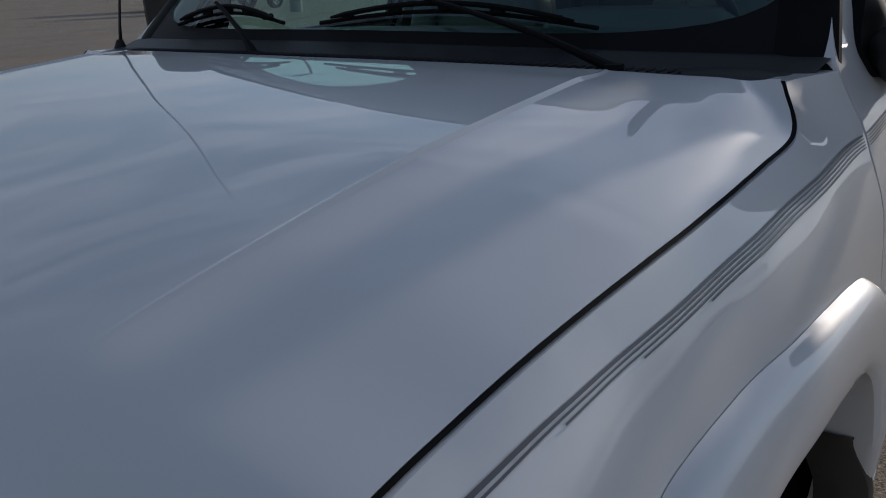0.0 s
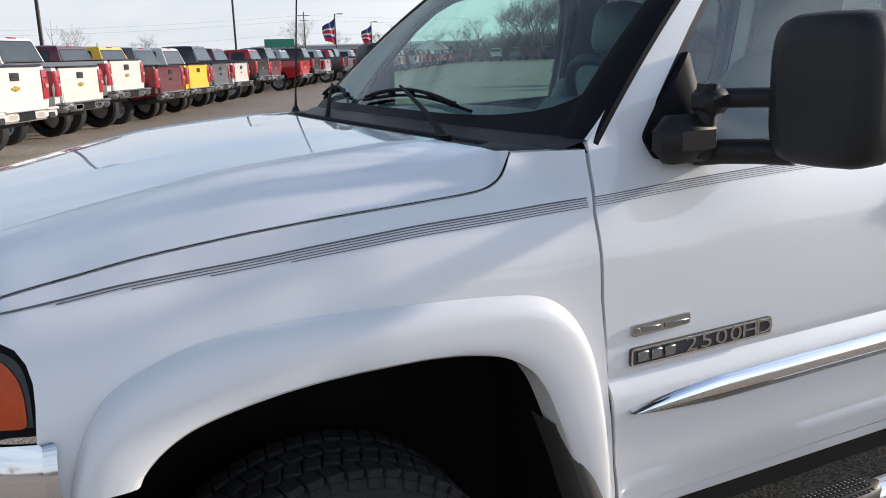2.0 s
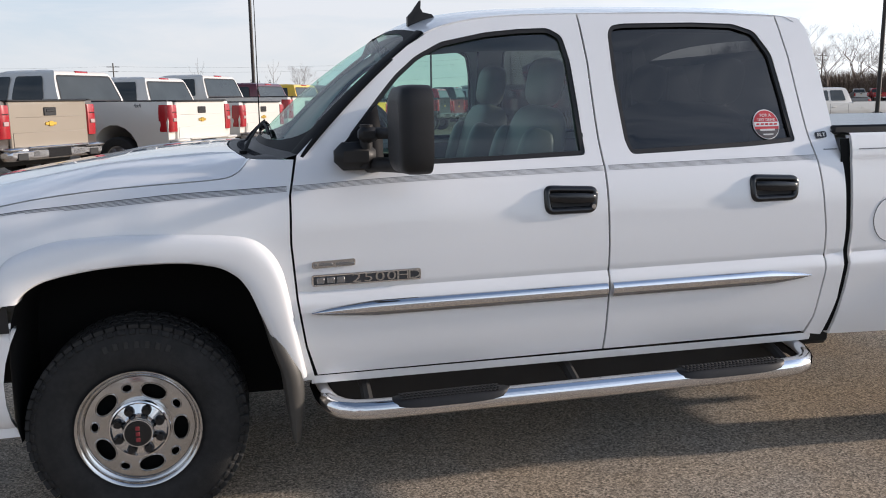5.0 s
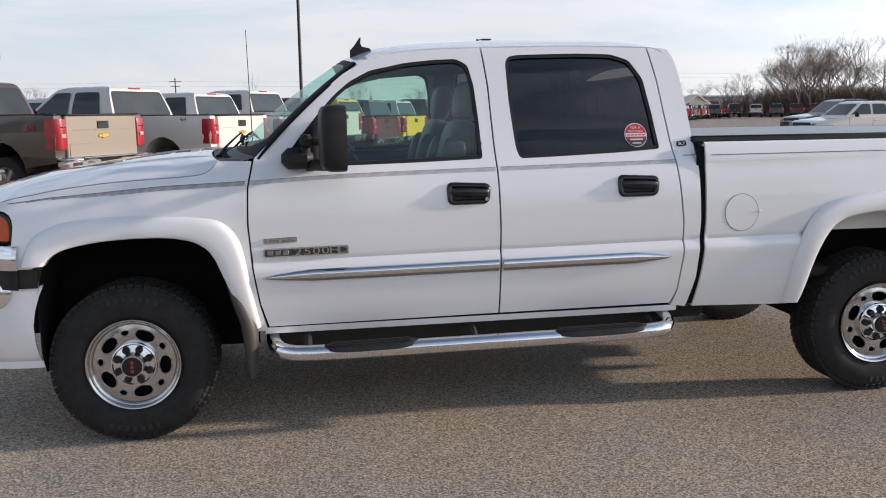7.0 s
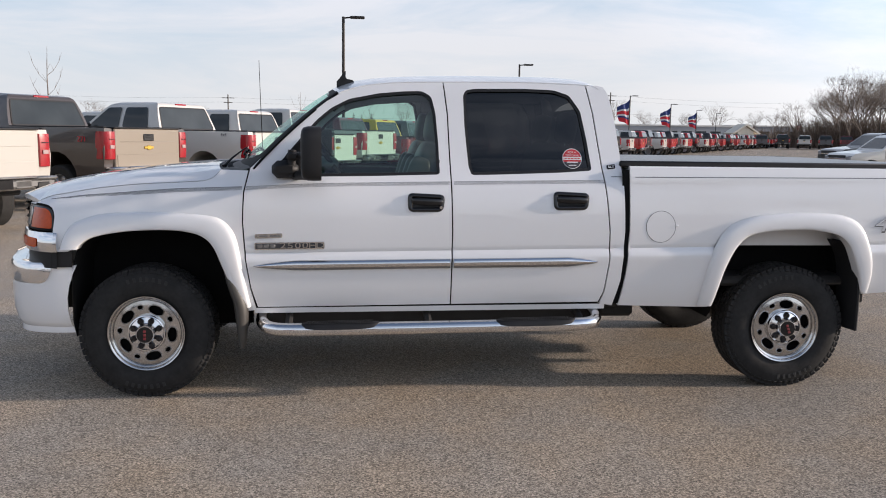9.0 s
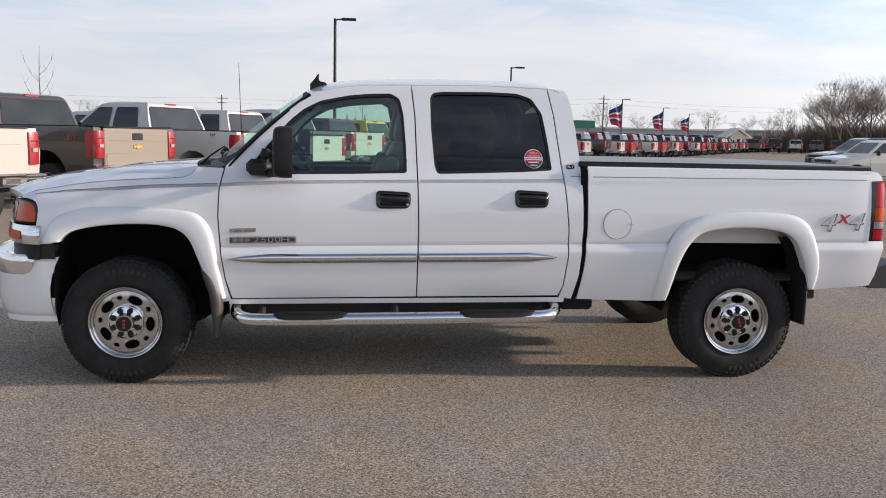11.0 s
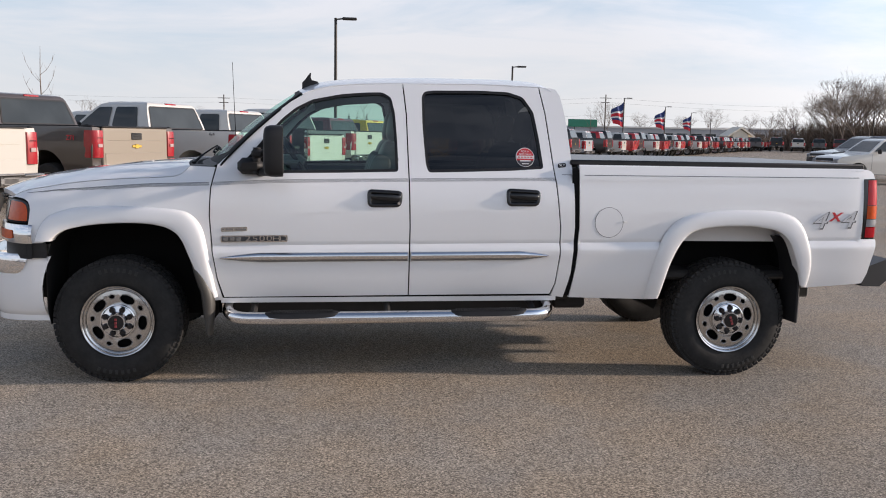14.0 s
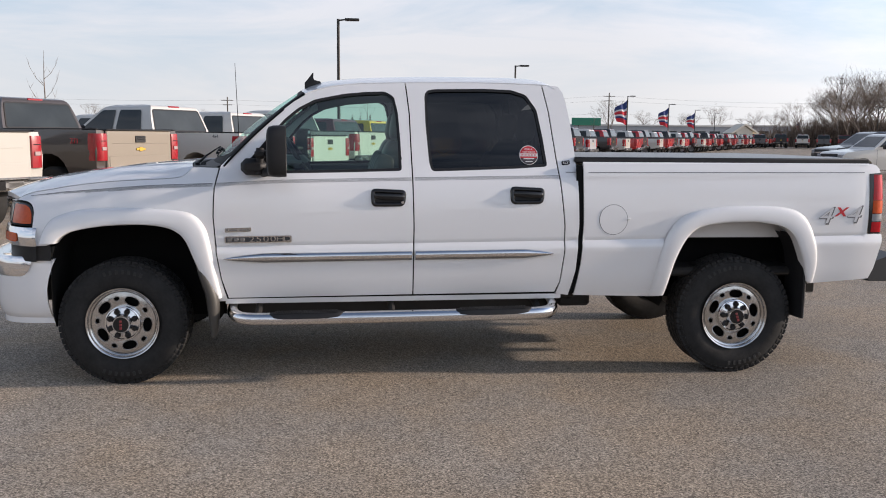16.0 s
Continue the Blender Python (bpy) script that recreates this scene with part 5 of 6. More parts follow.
# tow mirror
for s in (-1, 1):
    mr = new("door_mirror")
    mr.parent = truck
    tagged(mr, "large black towing mirror")
    def mpt(u, v, w):
        """Mirror head: u along its width (outwards), v its depth (towards the tail), w up."""
        o = Vector((0.952, s * 1.070, 1.441))
        ax = Vector((0.07, s * 1.0, 0)).normalized()
        dp = Vector((1.0, -s * 0.07, 0)).normalized()
        return o + ax * u + dp * v + Vector((0, 0, 1)) * w
    hd = Shape()
    rows = []
    for k in range(28):
        a = 2 * math.pi * k / 28
        def sup(c, n=5.0):
            return math.copysign(abs(c) ** (2 / n), c)
        row = []
        for v, sc in ((-0.050, 0.42), (-0.046, 0.72), (-0.036, 0.90), (-0.012, 0.985), (0.020, 1.0), (0.052, 0.99), (0.060, 0.97), (0.057, 0.92)):
            row.append(mpt(0.115 + 0.118 * sup(math.cos(a)) * (0.5 + 0.5 * sc), v, 0.149 * sup(math.sin(a), 4.0) * (0.4 + 0.6 * sc)))
        rows.append(row)
    rows.append(rows[0])
    hd.grid(rows)
    hd.add([r[0] for r in rows[:-1]], [tuple(range(28))])
    head = part("mirror_head", hd, BLACKP, mr, "grained black plastic shell", sharp=50)
    part("mirror_glass", Shape().add([mpt(0.115 + 0.112 * math.copysign(abs(math.cos(2 * math.pi * k / 28)) ** 0.4, math.cos(2 * math.pi * k / 28)), 0.058, 0.132 * math.copysign(abs(math.sin(2 * math.pi * k / 28)) ** 0.4, math.sin(2 * math.pi * k / 28))) for k in range(28)], [tuple(range(28))]),
         material_once("mirror_silver", (0.85, 0.86, 0.87), 0.02, metal=1.0), head, "mirror glass")
    arm = Shape()
    for z, r in ((1.424, 0.021), (1.312, 0.027)):
        arm.tube([(0.862, s * 0.93, z - 0.008), (0.885, s * 0.985, z), (0.935, s * 1.03, z), (0.97, s * 1.10, z)], [r, r, r, r], 10)
    arm.tube([(0.842, s * 0.972, 1.30), (0.848, s * 0.976, 1.455)], 0.024, 10)
    part("mirror_arm", arm, BLACKP, mr, "black twin mirror arms")
    sail = [(0.738, 1.345), (0.752, 1.300), (0.915, 1.300), (0.918, 1.40), (0.905, 1.525), (0.85, 1.468), (0.80, 1.414)]

    def swell(x, z, s=s):
        k = ease((x - 0.745) / 0.12) * (1 - ease((x - 0.885) / 0.032))
        return flank(s, 0.010 + 0.026 * k * (1 - 0.6 * ease((z - 1.36) / 0.16)))(x, z)
    part("mirror_sail", sheet(rounded(sail, 0.012, 3), swell, 0.014, depth=(0, -s * 0.03, 0)), RIMBLACK, mr, "black triangular mirror mount")
    foot = Shape().box((0.806, s * 0.957, 1.343), (0.150, 0.090, 0.100), 0.030)
    foot.box((0.852, s * 0.978, 1.420), (0.070, 0.066, 0.052), 0.014)
    part("mirror_foot", foot, BLACKP, mr, "bulky black hinge foot of the mirror")

# chrome side steps
for s in (-1, 1):
    step = new("side_step")
    step.parent = truck
    tagged(step, "chrome tubular side step with black treads")
    path = smooth_path([(0.655, s * 0.84, 0.455), (0.670, s * 0.97, 0.447), (0.715, s * 1.05, 0.434), (0.82, s * 1.075, 0.428), (1.2, s * 1.078, 0.431), (2.1, s * 1.078, 0.441), (2.52, s * 1.075, 0.447), (2.62, s * 1.05, 0.454), (2.658, s * 0.97, 0.468), (2.67, s * 0.84, 0.476)], 60)
    part("step_tube", Shape().tube(path, 0.0385, 20), CHROME, step)
    for x0, x1, z in ((0.885, 1.352, 0.462), (2.015, 2.515, 0.474)):
        rows = []
        for k in range(25):
            u = k / 12 - 1
            e = math.sqrt(max(0.0, 1 - abs(u) ** 4)) * 0.93 + 0.07
            zt = z + 0.004 * (u + 1)
            rows.append([(x0 + (x1 - x0) * k / 24, s * (1.080 + dy * e), zt + dz * e) for dy, dz in ((0.047, -0.030), (0.042, -0.010), (0.030, 0.003), (0.0, 0.009), (-0.036, 0.002), (-0.044, -0.014))])
        pad = part("step_pad", Shape().grid(rows), BLACKP, step, "black rubber step tread")
        ribs = Shape()
        for i in range(26):
            for j in range(5):
                xx = x0 + 0.05 + (x1 - x0 - 0.10) * (i + 0.5 * (j % 2)) / 25.5
                ribs.box((xx, s * (1.078 + 0.015 * (j - 2)), z + 0.0105 - 0.0022 * abs(j - 2) ** 1.6 + 0.008 * (xx - x0) / (x1 - x0)), (0.011, 0.008, 0.004), 0.001)
        part("tread_grip", ribs, BLACKP, pad)
    for x in (0.80, 1.62, 2.55):
        br = Shape().tube([(x, s * 0.70, 0.52), (x + 0.02, s * 0.92, 0.47), (x + 0.02, s * 1.05, 0.425)], 0.022, 8)
        part("step_bracket", br, UNDER, step, "black step bracket")

# mud flaps
FLAP = material("flap_plastic", (0.050, 0.046, 0.040), 0.48, vary=0.15, vscale=9, bump=0.1, bscale=300)
for s in (-1, 1):
    f = Shape()
    lead = smooth_path([(0.440, 0, 0.800), (0.452, 0, 0.765), (0.471, 0, 0.690), (0.492, 0, 0.620), (0.508, 0, 0.570), (0.521, 0, 0.460), (0.534, 0, 0.36), (0.541, 0, 0.310)], 24)
    trail = smooth_path([(0.450, 0, 0.803), (0.480, 0, 0.778), (0.520, 0, 0.725), (0.552, 0, 0.660), (0.582, 0, 0.570), (0.590, 0, 0.500), (0.584, 0, 0.40), (0.570, 0, 0.308)], 24)
    f.grid([[(p.x + (q.x - p.x) * u, s * (y - 0.030 * ease((p.z - 0.68) / 0.12)), p.z + (q.z - p.z) * u) for y, u in ((0.955, -0.03), (0.985, -0.02), (1.022, 0.02), (1.036, 0.15), (1.040, 0.40), (1.032, 0.70), (1.010, 0.96), (0.985, 1.0), (0.955, 0.9))] for p, q in zip(lead, trail)])
    part("mud_flap", f, FLAP, truck, "black moulded mud flap")
    f = Shape()
    a = smooth_path([(4.225, 0, 0.93), (4.290, 0, 0.81), (4.312, 0, 0.62), (4.312, 0, 0.372)], 16)
    f.grid([[(p.x + dx, s * y, p.z) for y, dx in ((0.80, -0.02), (0.96, -0.004), (1.000, 0.002), (1.006, 0.012), (0.995, 0.024), (0.96, 0.026), (0.80, 0.012))] for p in a])
    part("mud_flap", f, BLACKP, truck, "black moulded mud flap")

# round sticker on the rear door glass
sc = (2.508, 1.421)
def disc(r, out, half=None):
    o = [(sc[0] + r * math.cos(2 * math.pi * k / 36), sc[1] + r * math.sin(2 * math.pi * k / 36)) for k in range(36)]
    if half == "low":
        o = [p for p in o if p[1] < sc[1] - 0.012]
    if half == "mid":
        o = [(sc[0] - 0.055, sc[1] - 0.008), (sc[0] + 0.055, sc[1] - 0.008), (sc[0] + 0.055, sc[1] + 0.010), (sc[0] - 0.055, sc[1] + 0.010)]
    return sheet(o, flank(-1, out), 0.03)


stk = part("window_sticker", disc(0.060, -0.010), DECALWHITE, truck, "round red and white test drive sticker")
part("sticker_face", disc(0.056, -0.0085), DECALRED, stk)
part("sticker_low", disc(0.056, -0.007, "low"), material_once("dark_print", (0.05, 0.045, 0.05), 0.5), stk)
part("sticker_band", disc(0.056, -0.0065, "mid"), DECALWHITE, stk)
tilt = math.atan2(half_width(2.5, 1.40) - half_width(2.5, 1.45), 0.05)
for body, dz, sz in (("FOR A", 0.036, 0.018), ("TEST DRIVE", 0.018, 0.0158)):
    part("sticker_lettering", text_shape(body, sz, Matrix.Translation((sc[0], -(half_width(2.5, sc[1] + dz) - 0.0055), sc[1] + dz)) @ Matrix.Rotation(radians(90) - tilt, 4, "X"), 0.0004), DECALWHITE, stk)
sb = Shape()
for k in range(5):
    sb.box((sc[0] - 0.040 + 0.020 * k, -(half_width(2.5, sc[1]) - 0.0055), sc[1] + 0.001), (0.014, 0.001, 0.007), 0.0003)
part("sticker_print", sb, DECALRED, stk)
sb = Shape()
sb.box((sc[0], -(half_width(2.5, sc[1] - 0.023) - 0.006), sc[1] - 0.023), (0.068, 0.001, 0.010), 0.0003)
sb.box((sc[0], -(half_width(2.5, sc[1] - 0.040) - 0.006), sc[1] - 0.040), (0.046, 0.001, 0.006), 0.0003)
part("sticker_print", sb, DECALWHITE, stk)

# ---- cabin ----
cab = Shape()
cab.box((1.75, 0, 0.62), (2.1, 1.82, 0.06), 0.02)
part("cab_floor", cab, DASH, truck, "dark cabin floor")
dsh = Shape()
rows = []
for i in range(25):
    v = -1 + 2 * i / 24
    b = Vector(screen(v * 0.94, 0.06, -0.02))
    rows.append([(b.x, v * 0.80, b.z - 0.02), (b.x + 0.22, v * 0.83, 1.345 + 0.02 * (1 - v * v)), (0.97, v * 0.83, 1.34 + 0.02 * (1 - v * v)), (1.02, v * 0.83, 1.30), (0.99, v * 0.83, 1.15), (0.92, v * 0.83, 0.9), (0.86, v * 0.83, 0.65)])
dash = part("dashboard", dsh.grid(rows), DASH, truck, "grey vinyl dashboard")
part("instrument_hood", Shape().box((1.0, -0.40, 1.36), (0.20, 0.42, 0.08), 0.035), DASH, dash)
hlr = []
for i in range(21):
    v = -1 + 2 * i / 20
    hlr.append([(x, v * (half_width(x, ROOF_EDGE(x)) - 0.05), ROOF_EDGE(x) + 0.062 * (1 - abs(v) ** 3.2) - 0.045 - 0.03 * abs(v) ** 6) for x in (1.12, 1.3, 1.6, 2.0, 2.4, 2.62)])
part("headliner", Shape().grid(hlr), HEADLINER, truck, "grey cloth headliner")
wheel_s = Shape()
c = Vector((1.07, -0.40, 1.35))
ax = Vector((-0.82, 0, -0.57))
u, v_ = Vector((0, 1, 0)), Vector((-0.57, 0, 0.82))
wheel_s.tube([c + (u * math.cos(2 * math.pi * k / 40) + v_ * math.sin(2 * math.pi * k / 40)) * 0.19 for k in range(41)], 0.016, 10, caps=False)
for a in (0, 180, 250, 290):
    wheel_s.tube([c, c + (u * math.cos(radians(a)) + v_ * math.sin(radians(a))) * 0.185], [0.035, 0.016], 8)
wheel_s.tube([c, c + ax * 0.25], [0.06, 0.04], 12)
part("steering_wheel", wheel_s, BLACKP, truck, "black steering wheel")


def pillow(half, m, shape=None, n=4.0):
    """A stuffed form: a rounded box whose faces swell."""
    shape = shape or Shape()
    def sg(c, e):
        return math.copysign(abs(c) ** e, c)
    rows = []
    for i in range(25):
        a = 2 * math.pi * i / 24
        row = []
        for j in range(13):
            b = -math.pi / 2 + math.pi * j / 12
            c = max(0.0, math.cos(b)) ** (2 / n)
            row.append(tuple(m @ Vector((half[0] * c * sg(math.cos(a), 2 / n), half[1] * c * sg(math.sin(a), 2 / n), half[2] * sg(math.sin(b), 2 / n)))))
        rows.append(row)
    return shape.grid(rows)


def seat(name, x, y, wide, mat):
    st = new(name)
    st.parent = truck
    tagged(st, "grey leather seat with a headrest" if name == "front_seat" else "grey leather rear bench")
    part("seat_cushion", pillow((0.27, wide / 2, 0.10), Matrix.Translation((x, y, 0.93)) @ Matrix.Rotation(radians(-6), 4, "Y")), mat, st)
    m = Matrix.Translation((x + 0.30, y, 1.20)) @ Matrix.Rotation(radians(14), 4, "Y")
    bk = pillow((0.085, wide * 0.46, 0.315), m)
    for sgn in (-1, 1):
        pillow((0.075, wide * 0.10, 0.25), m @ Matrix.Translation((-0.05, sgn * wide * 0.38, -0.04)), bk)
    part("backrest", bk, mat, st)
    for hy in ((0,) if name == "front_seat" else (-0.38, 0.38)):
        m2 = Matrix.Translation((x + 0.385, y + hy, 1.605)) @ Matrix.Rotation(radians(10), 4, "Y")
        part("headrest", pillow((0.058, 0.140, 0.105), m2, n=3.2), mat, st)
        pr = Shape()
        for sgn in (-1, 1):
            pr.tube([(x + 0.36, y + hy + sgn * 0.07, 1.46), (x + 0.375, y + hy + sgn * 0.07, 1.55)], 0.007, 8)
        part("headrest_post", pr, CHROME, st)


seat("front_seat", 1.32, -0.43, 0.52, LEATHER)
seat("front_seat", 1.32, 0.43, 0.52, LEATHER)
seat("rear_seat", 2.20, 0.0, 1.45, LEATHER)
part("centre_console", Shape().box((1.35, 0, 0.98), (0.70, 0.26, 0.30), 0.05), DASH, truck, "grey centre console")
rm_ = Shape()
rm_.tube([(1.02, 0, 1.82), (1.05, 0, 1.76)], 0.012, 8)
rm_.box((1.06, 0, 1.735), (0.05, 0.26, 0.075), 0.025)
part("rear_view_mirror", rm_, BLACKP, truck, "black rear-view mirror")
for s in (-1, 1):
    bp_ = Shape().grid([[(x, s * (half_width(x, z) - 0.09), z) for z in (0.65, 1.0, 1.3, 1.55, 1.80)] for x in (1.70, 1.84)])
    part("pillar_trim", bp_, HEADLINER, truck, "grey pillar trim")


# ---- parked pickups of the lot ----
PAINTS = {"white": (0.61, 0.585, 0.535), "cream": (0.48, 0.455, 0.405), "tan": (0.27, 0.229, 0.178), "brown": (0.058, 0.044, 0.037), "silver": (0.42, 0.43, 0.45), "maroon": (0.11, 0.012, 0.018), "yellow": (0.80, 0.50, 0.02),
          "grey": (0.10, 0.105, 0.11), "black": (0.012, 0.012, 0.014), "red": (0.42, 0.012, 0.015), "blue": (0.02, 0.035, 0.09)}


def paint(c):
    return material_once("paint_" + c, PAINTS[c], 0.30, coat=0.8, vary=0.02, vscale=1.5)


BGLASS = material("far_window_glass", (0.030, 0.036, 0.037), 0.05, vary=0.4, vscale=1.2, spec=0.42)
BRED = material("far_red_lens", (0.33, 0.008, 0.014), 0.25, coat=0.6, vary=0.15, vscale=12)
BUMPCHROME = material("far_chrome", (0.62, 0.62, 0.63), 0.2, metal=1.0, vary=0.08)
GOLD = material("gold_emblem", (0.65, 0.42, 0.08), 0.3, metal=0.8, vary=0.05)
BRIM = material("far_alloy", (0.45, 0.45, 0.46), 0.3, metal=0.9, vary=0.1)


def prism(poly, half):
    """A side outline in x, z swept across the width; half(x, z) gives the half width."""
    n = len(poly)
    a = [(x, -half(x, z), z) for x, z in poly]
    b = [(x, half(x, z), z) for x, z in poly]
    return Shape().add(a + b, [tuple(range(n)), tuple(range(2 * n - 1, n - 1, -1))] + [(i, (i + 1) % n, n + (i + 1) % n, n + i) for i in range(n)])


def panel_body(poly, half, res=0.22, levels=()):
    """A side outline in x, z: skinned across its edge and closed by two curved side panels."""
    sh = Shape()
    P = densify(poly, res)
    cols = (-1.0, -0.94, -0.7, 0.0, 0.7, 0.94, 1.0)
    sh.grid([[(p.x, v * half(p.x, p.y), p.y) for v in cols] for p in P + P[:1]])
    x0, x1 = min(p.x for p in P), max(p.x for p in P)
    pts = [(x0 + (x1 - x0) * (i + 0.5) / 24, z) for z in levels for i in range(24)]
    for s in (-1, 1):
        sheet(poly, lambda x, z, s=s: (x, s * half(x, z), z), res, shape=sh, lines=pts)
    return sh


def arch(cx, r, z0, k=9):
    return [(cx + r * math.cos(math.pi * i / k), z0 + r * math.sin(math.pi * i / k)) for i in range(k + 1)]


def truck_wheel(parent, x, y, r, side):
    w = new("wheel")
    w.parent = parent
    w.matrix_basis = pose(x, y, r, 0, 0, 180 if side > 0 else 0)
    part("tyre", Shape().revolve([(r * 0.58, 0.03), (r * 0.64, 0.0), (r * 0.9, -0.004), (r * 0.98, 0.02), (r, 0.05), (r, 0.22), (r * 0.9, 0.26), (r * 0.58, 0.24)], n=28), RUBBER, w)
    rim = Shape().revolve([(r * 0.60, 0.01), (r * 0.56, 0.02), (r * 0.53, 0.09), (0.0, 0.09)], n=24)
    for k in range(6):
        a = 2 * math.pi * k / 6
        m = Matrix.Rotation(a, 4, "Y") @ Matrix.Translation((r * 0.31, 0.035, 0))
        rim.box((0, 0, 0), (r * 0.50, 0.04, r * 0.17), 0.012, m)
    rim.tube([(0, 0.015, 0), (0, 0.08, 0)], r * 0.15, 12)
    part("rim", rim, BRIM, w)


def parked_pickup(colour, label, lift=0.0, tyre=0.40, tail=None, chrome_bumper=True, emblem=True, topper=False, group="row of parked pickups"):
    """A full-size pickup that heads along +x, its rear bumper at x = 0."""
    t = root("parked_pickup", label, "pickup truck", group)
    P_, T_ = paint(colour), paint(tail or colour)
    L = lift
    ax_r, ax_f = 1.22, 5.2
    ra = tyre + 0.07
    side = [(0.13, 0.68 + L), (0.10, 1.05 + L), (0.13, 1.40 + L), (2.37, 1.41 + L), (2.41, 1.36 + L), (4.7, 1.36 + L), (4.95, 1.33 + L), (5.9, 1.22 + L), (6.13, 1.05 + L), (6.15, 0.62 + L)]
    side += [(ax_f + ra, 0.55 + L)] + arch(ax_f, ra, 0.52 + L * 0.6) + [(ax_f - ra, 0.50 + L), (ax_r + ra, 0.50 + L)] + arch(ax_r, ra, 0.54 + L * 0.6) + [(ax_r - ra, 0.60 + L)]
    wid = curve1([(0.4, 0.95), (0.7 + L, 0.985), (1.05 + L, 1.0), (1.3 + L, 0.975), (1.45 + L, 0.955)])
    body = part("body", panel_body(side, lambda x, z: wid(z) - (0.12 * max(0, x - 5.55) ** 1.5) - 0.02 * max(0.0, 1 - x / 0.3) ** 2, 0.22, (0.62 + L, 1.0 + L, 1.06 + L, 1.2 + L, 1.33 + L)), P_, t, sharp=42)
    cabp = [(2.41, 1.36 + L), (2.45, 1.44 + L), (2.61, 1.82 + L), (2.635, 1.866 + L), (2.68, 1.896 + L), (2.77, 1.913 + L), (2.95, 1.922 + L), (3.55, 1.922 + L), (3.77, 1.910 + L), (3.95, 1.872 + L), (4.07, 1.80 + L), (4.65, 1.40 + L), (4.73, 1.35 + L)]
    cw = curve1([(1.3 + L, 0.945), (1.44 + L, 0.915), (1.78 + L, 0.79), (1.84 + L, 0.755), (1.88 + L, 0.715), (1.905 + L, 0.66), (1.925 + L, 0.56)])
    cab_ = part("cab", panel_body(cabp, lambda x, z: cw(z) - 0.05 * max(0.0, 1 - abs(x - 2.35) / 0.35) ** 2, 0.16, (1.84 + L, 1.88 + L, 1.905 + L)), P_, t, sharp=50)
    # rear and side windows stand just proud of the cab
    def back(y, z):
        k = (z - 1.44 - L) / 0.42
        return (2.45 + 0.18 * k - 0.008, y, z)
    part("rear_window", sheet(rounded([(-0.82, 1.43 + L), (0.82, 1.43 + L), (0.715, 1.822 + L), (-0.715, 1.822 + L)], 0.06), back, 0.3), BGLASS, cab_, "dark rear window")
    rw_ = rounded([(-0.835, 1.42 + L), (0.835, 1.42 + L), (0.728, 1.834 + L), (-0.728, 1.834 + L)], 0.06)
    part("window_gasket", ring(rw_, 0.022, lambda y, z: (back(y, z)[0] - 0.004, y, z)), BLACKP, cab_, "black window gasket")
    part("brake_light", Shape().box((2.665, 0, 1.882 + L), (0.05, 0.34, 0.040), 0.012), BRED, cab_, "red high brake light")
    for s in (-1, 1):
        for poly in ([(2.75, 1.45 + L), (3.47, 1.45 + L), (3.45, 1.82 + L), (2.85, 1.82 + L)], [(3.57, 1.45 + L), (4.47, 1.45 + L), (3.95, 1.815 + L), (3.57, 1.82 + L)]):
            part("side_window", sheet(rounded(poly, 0.05), lambda x, z, s=s: (x, s * (cw(z) + 0.012), z), 0.15), BGLASS, cab_)
    part("windscreen", sheet([(-0.78, 1.44 + L), (0.78, 1.44 + L), (0.64, 1.82 + L), (-0.64, 1.82 + L)], lambda y, z: (4.65 - (z - 1.40 - L) * 0.68 / 0.46 + 0.012, y, z), 0.3), BGLASS, cab_)
    cab_.matrix_basis = Matrix.Translation((0, 0, (1.36 + L) * (1 - 1.16))) @ Matrix.Diagonal((1, 1, 1.16, 1))
    # tailgate, lamps, bumper
    tgate = part("tailgate", Shape().box((0.105, 0, 1.07 + L), (0.05, 1.56, 0.66), 0.02), T_, t)
    part("tailgate_handle", Shape().box((0.075, 0, 1.25 + L), (0.022, 0.25, 0.12), 0.012).box((0.066, 0, 1.262 + L), (0.020, 0.17, 0.045), 0.008), BLACKP, tgate)
    for zz_, yy_ in ((1.175, 1.30), (0.775, 1.46)):
        part("pressed_line", Shape().box((0.0775, 0, zz_ + L), (0.008, yy_, 0.010), 0.003), T_, tgate)
    part("tailgate_cap", Shape().box((0.105, 0, 1.408 + L), (0.075, 1.58, 0.028), 0.01), BLACKP, tgate, "black top strip")
    part("lower_panel", Shape().box((0.076, 0, 0.86 + L), (0.012, 1.46, 0.20), 0.004), T_, tgate)
    if emblem:
        e = Shape().box((0.072, 0, 1.075 + L), (0.015, 0.22, 0.045), 0.006)
        e.box((0.068, 0, 1.075 + L), (0.016, 0.09, 0.075), 0.006)
        part("emblem", e, GOLD if emblem is True else BLACKP, tgate, "plain emblem shape")
    for s in (-1, 1):
        # the lens wraps round the corner and bows outwards at its middle
        rows = []
        for k in range(13):
            z = 0.885 + 0.46 * k / 12
            e = math.sin(math.pi * (0.06 + 0.88 * k / 12)) ** 0.35
            rows.append([(x, s * y, z + L) for x, y in ((0.105, 0.775), (0.082 - 0.016 * e, 0.785), (0.070 - 0.020 * e, 0.86), (0.078 - 0.018 * e, 0.935), (0.110, 0.976 + 0.010 * e), (0.17, 0.990 + 0.012 * e), (0.255 + 0.035 * e, 0.992 + 0.006 * e), (0.262 + 0.035 * e, 0.97))])
        sh = Shape().grid(rows)
        for r in (rows[0], rows[-1]):
            sh.add(r, [tuple(range(8))])
        tl_ = part("tail_light", sh, BRED, t, "red tail light", sharp=50)
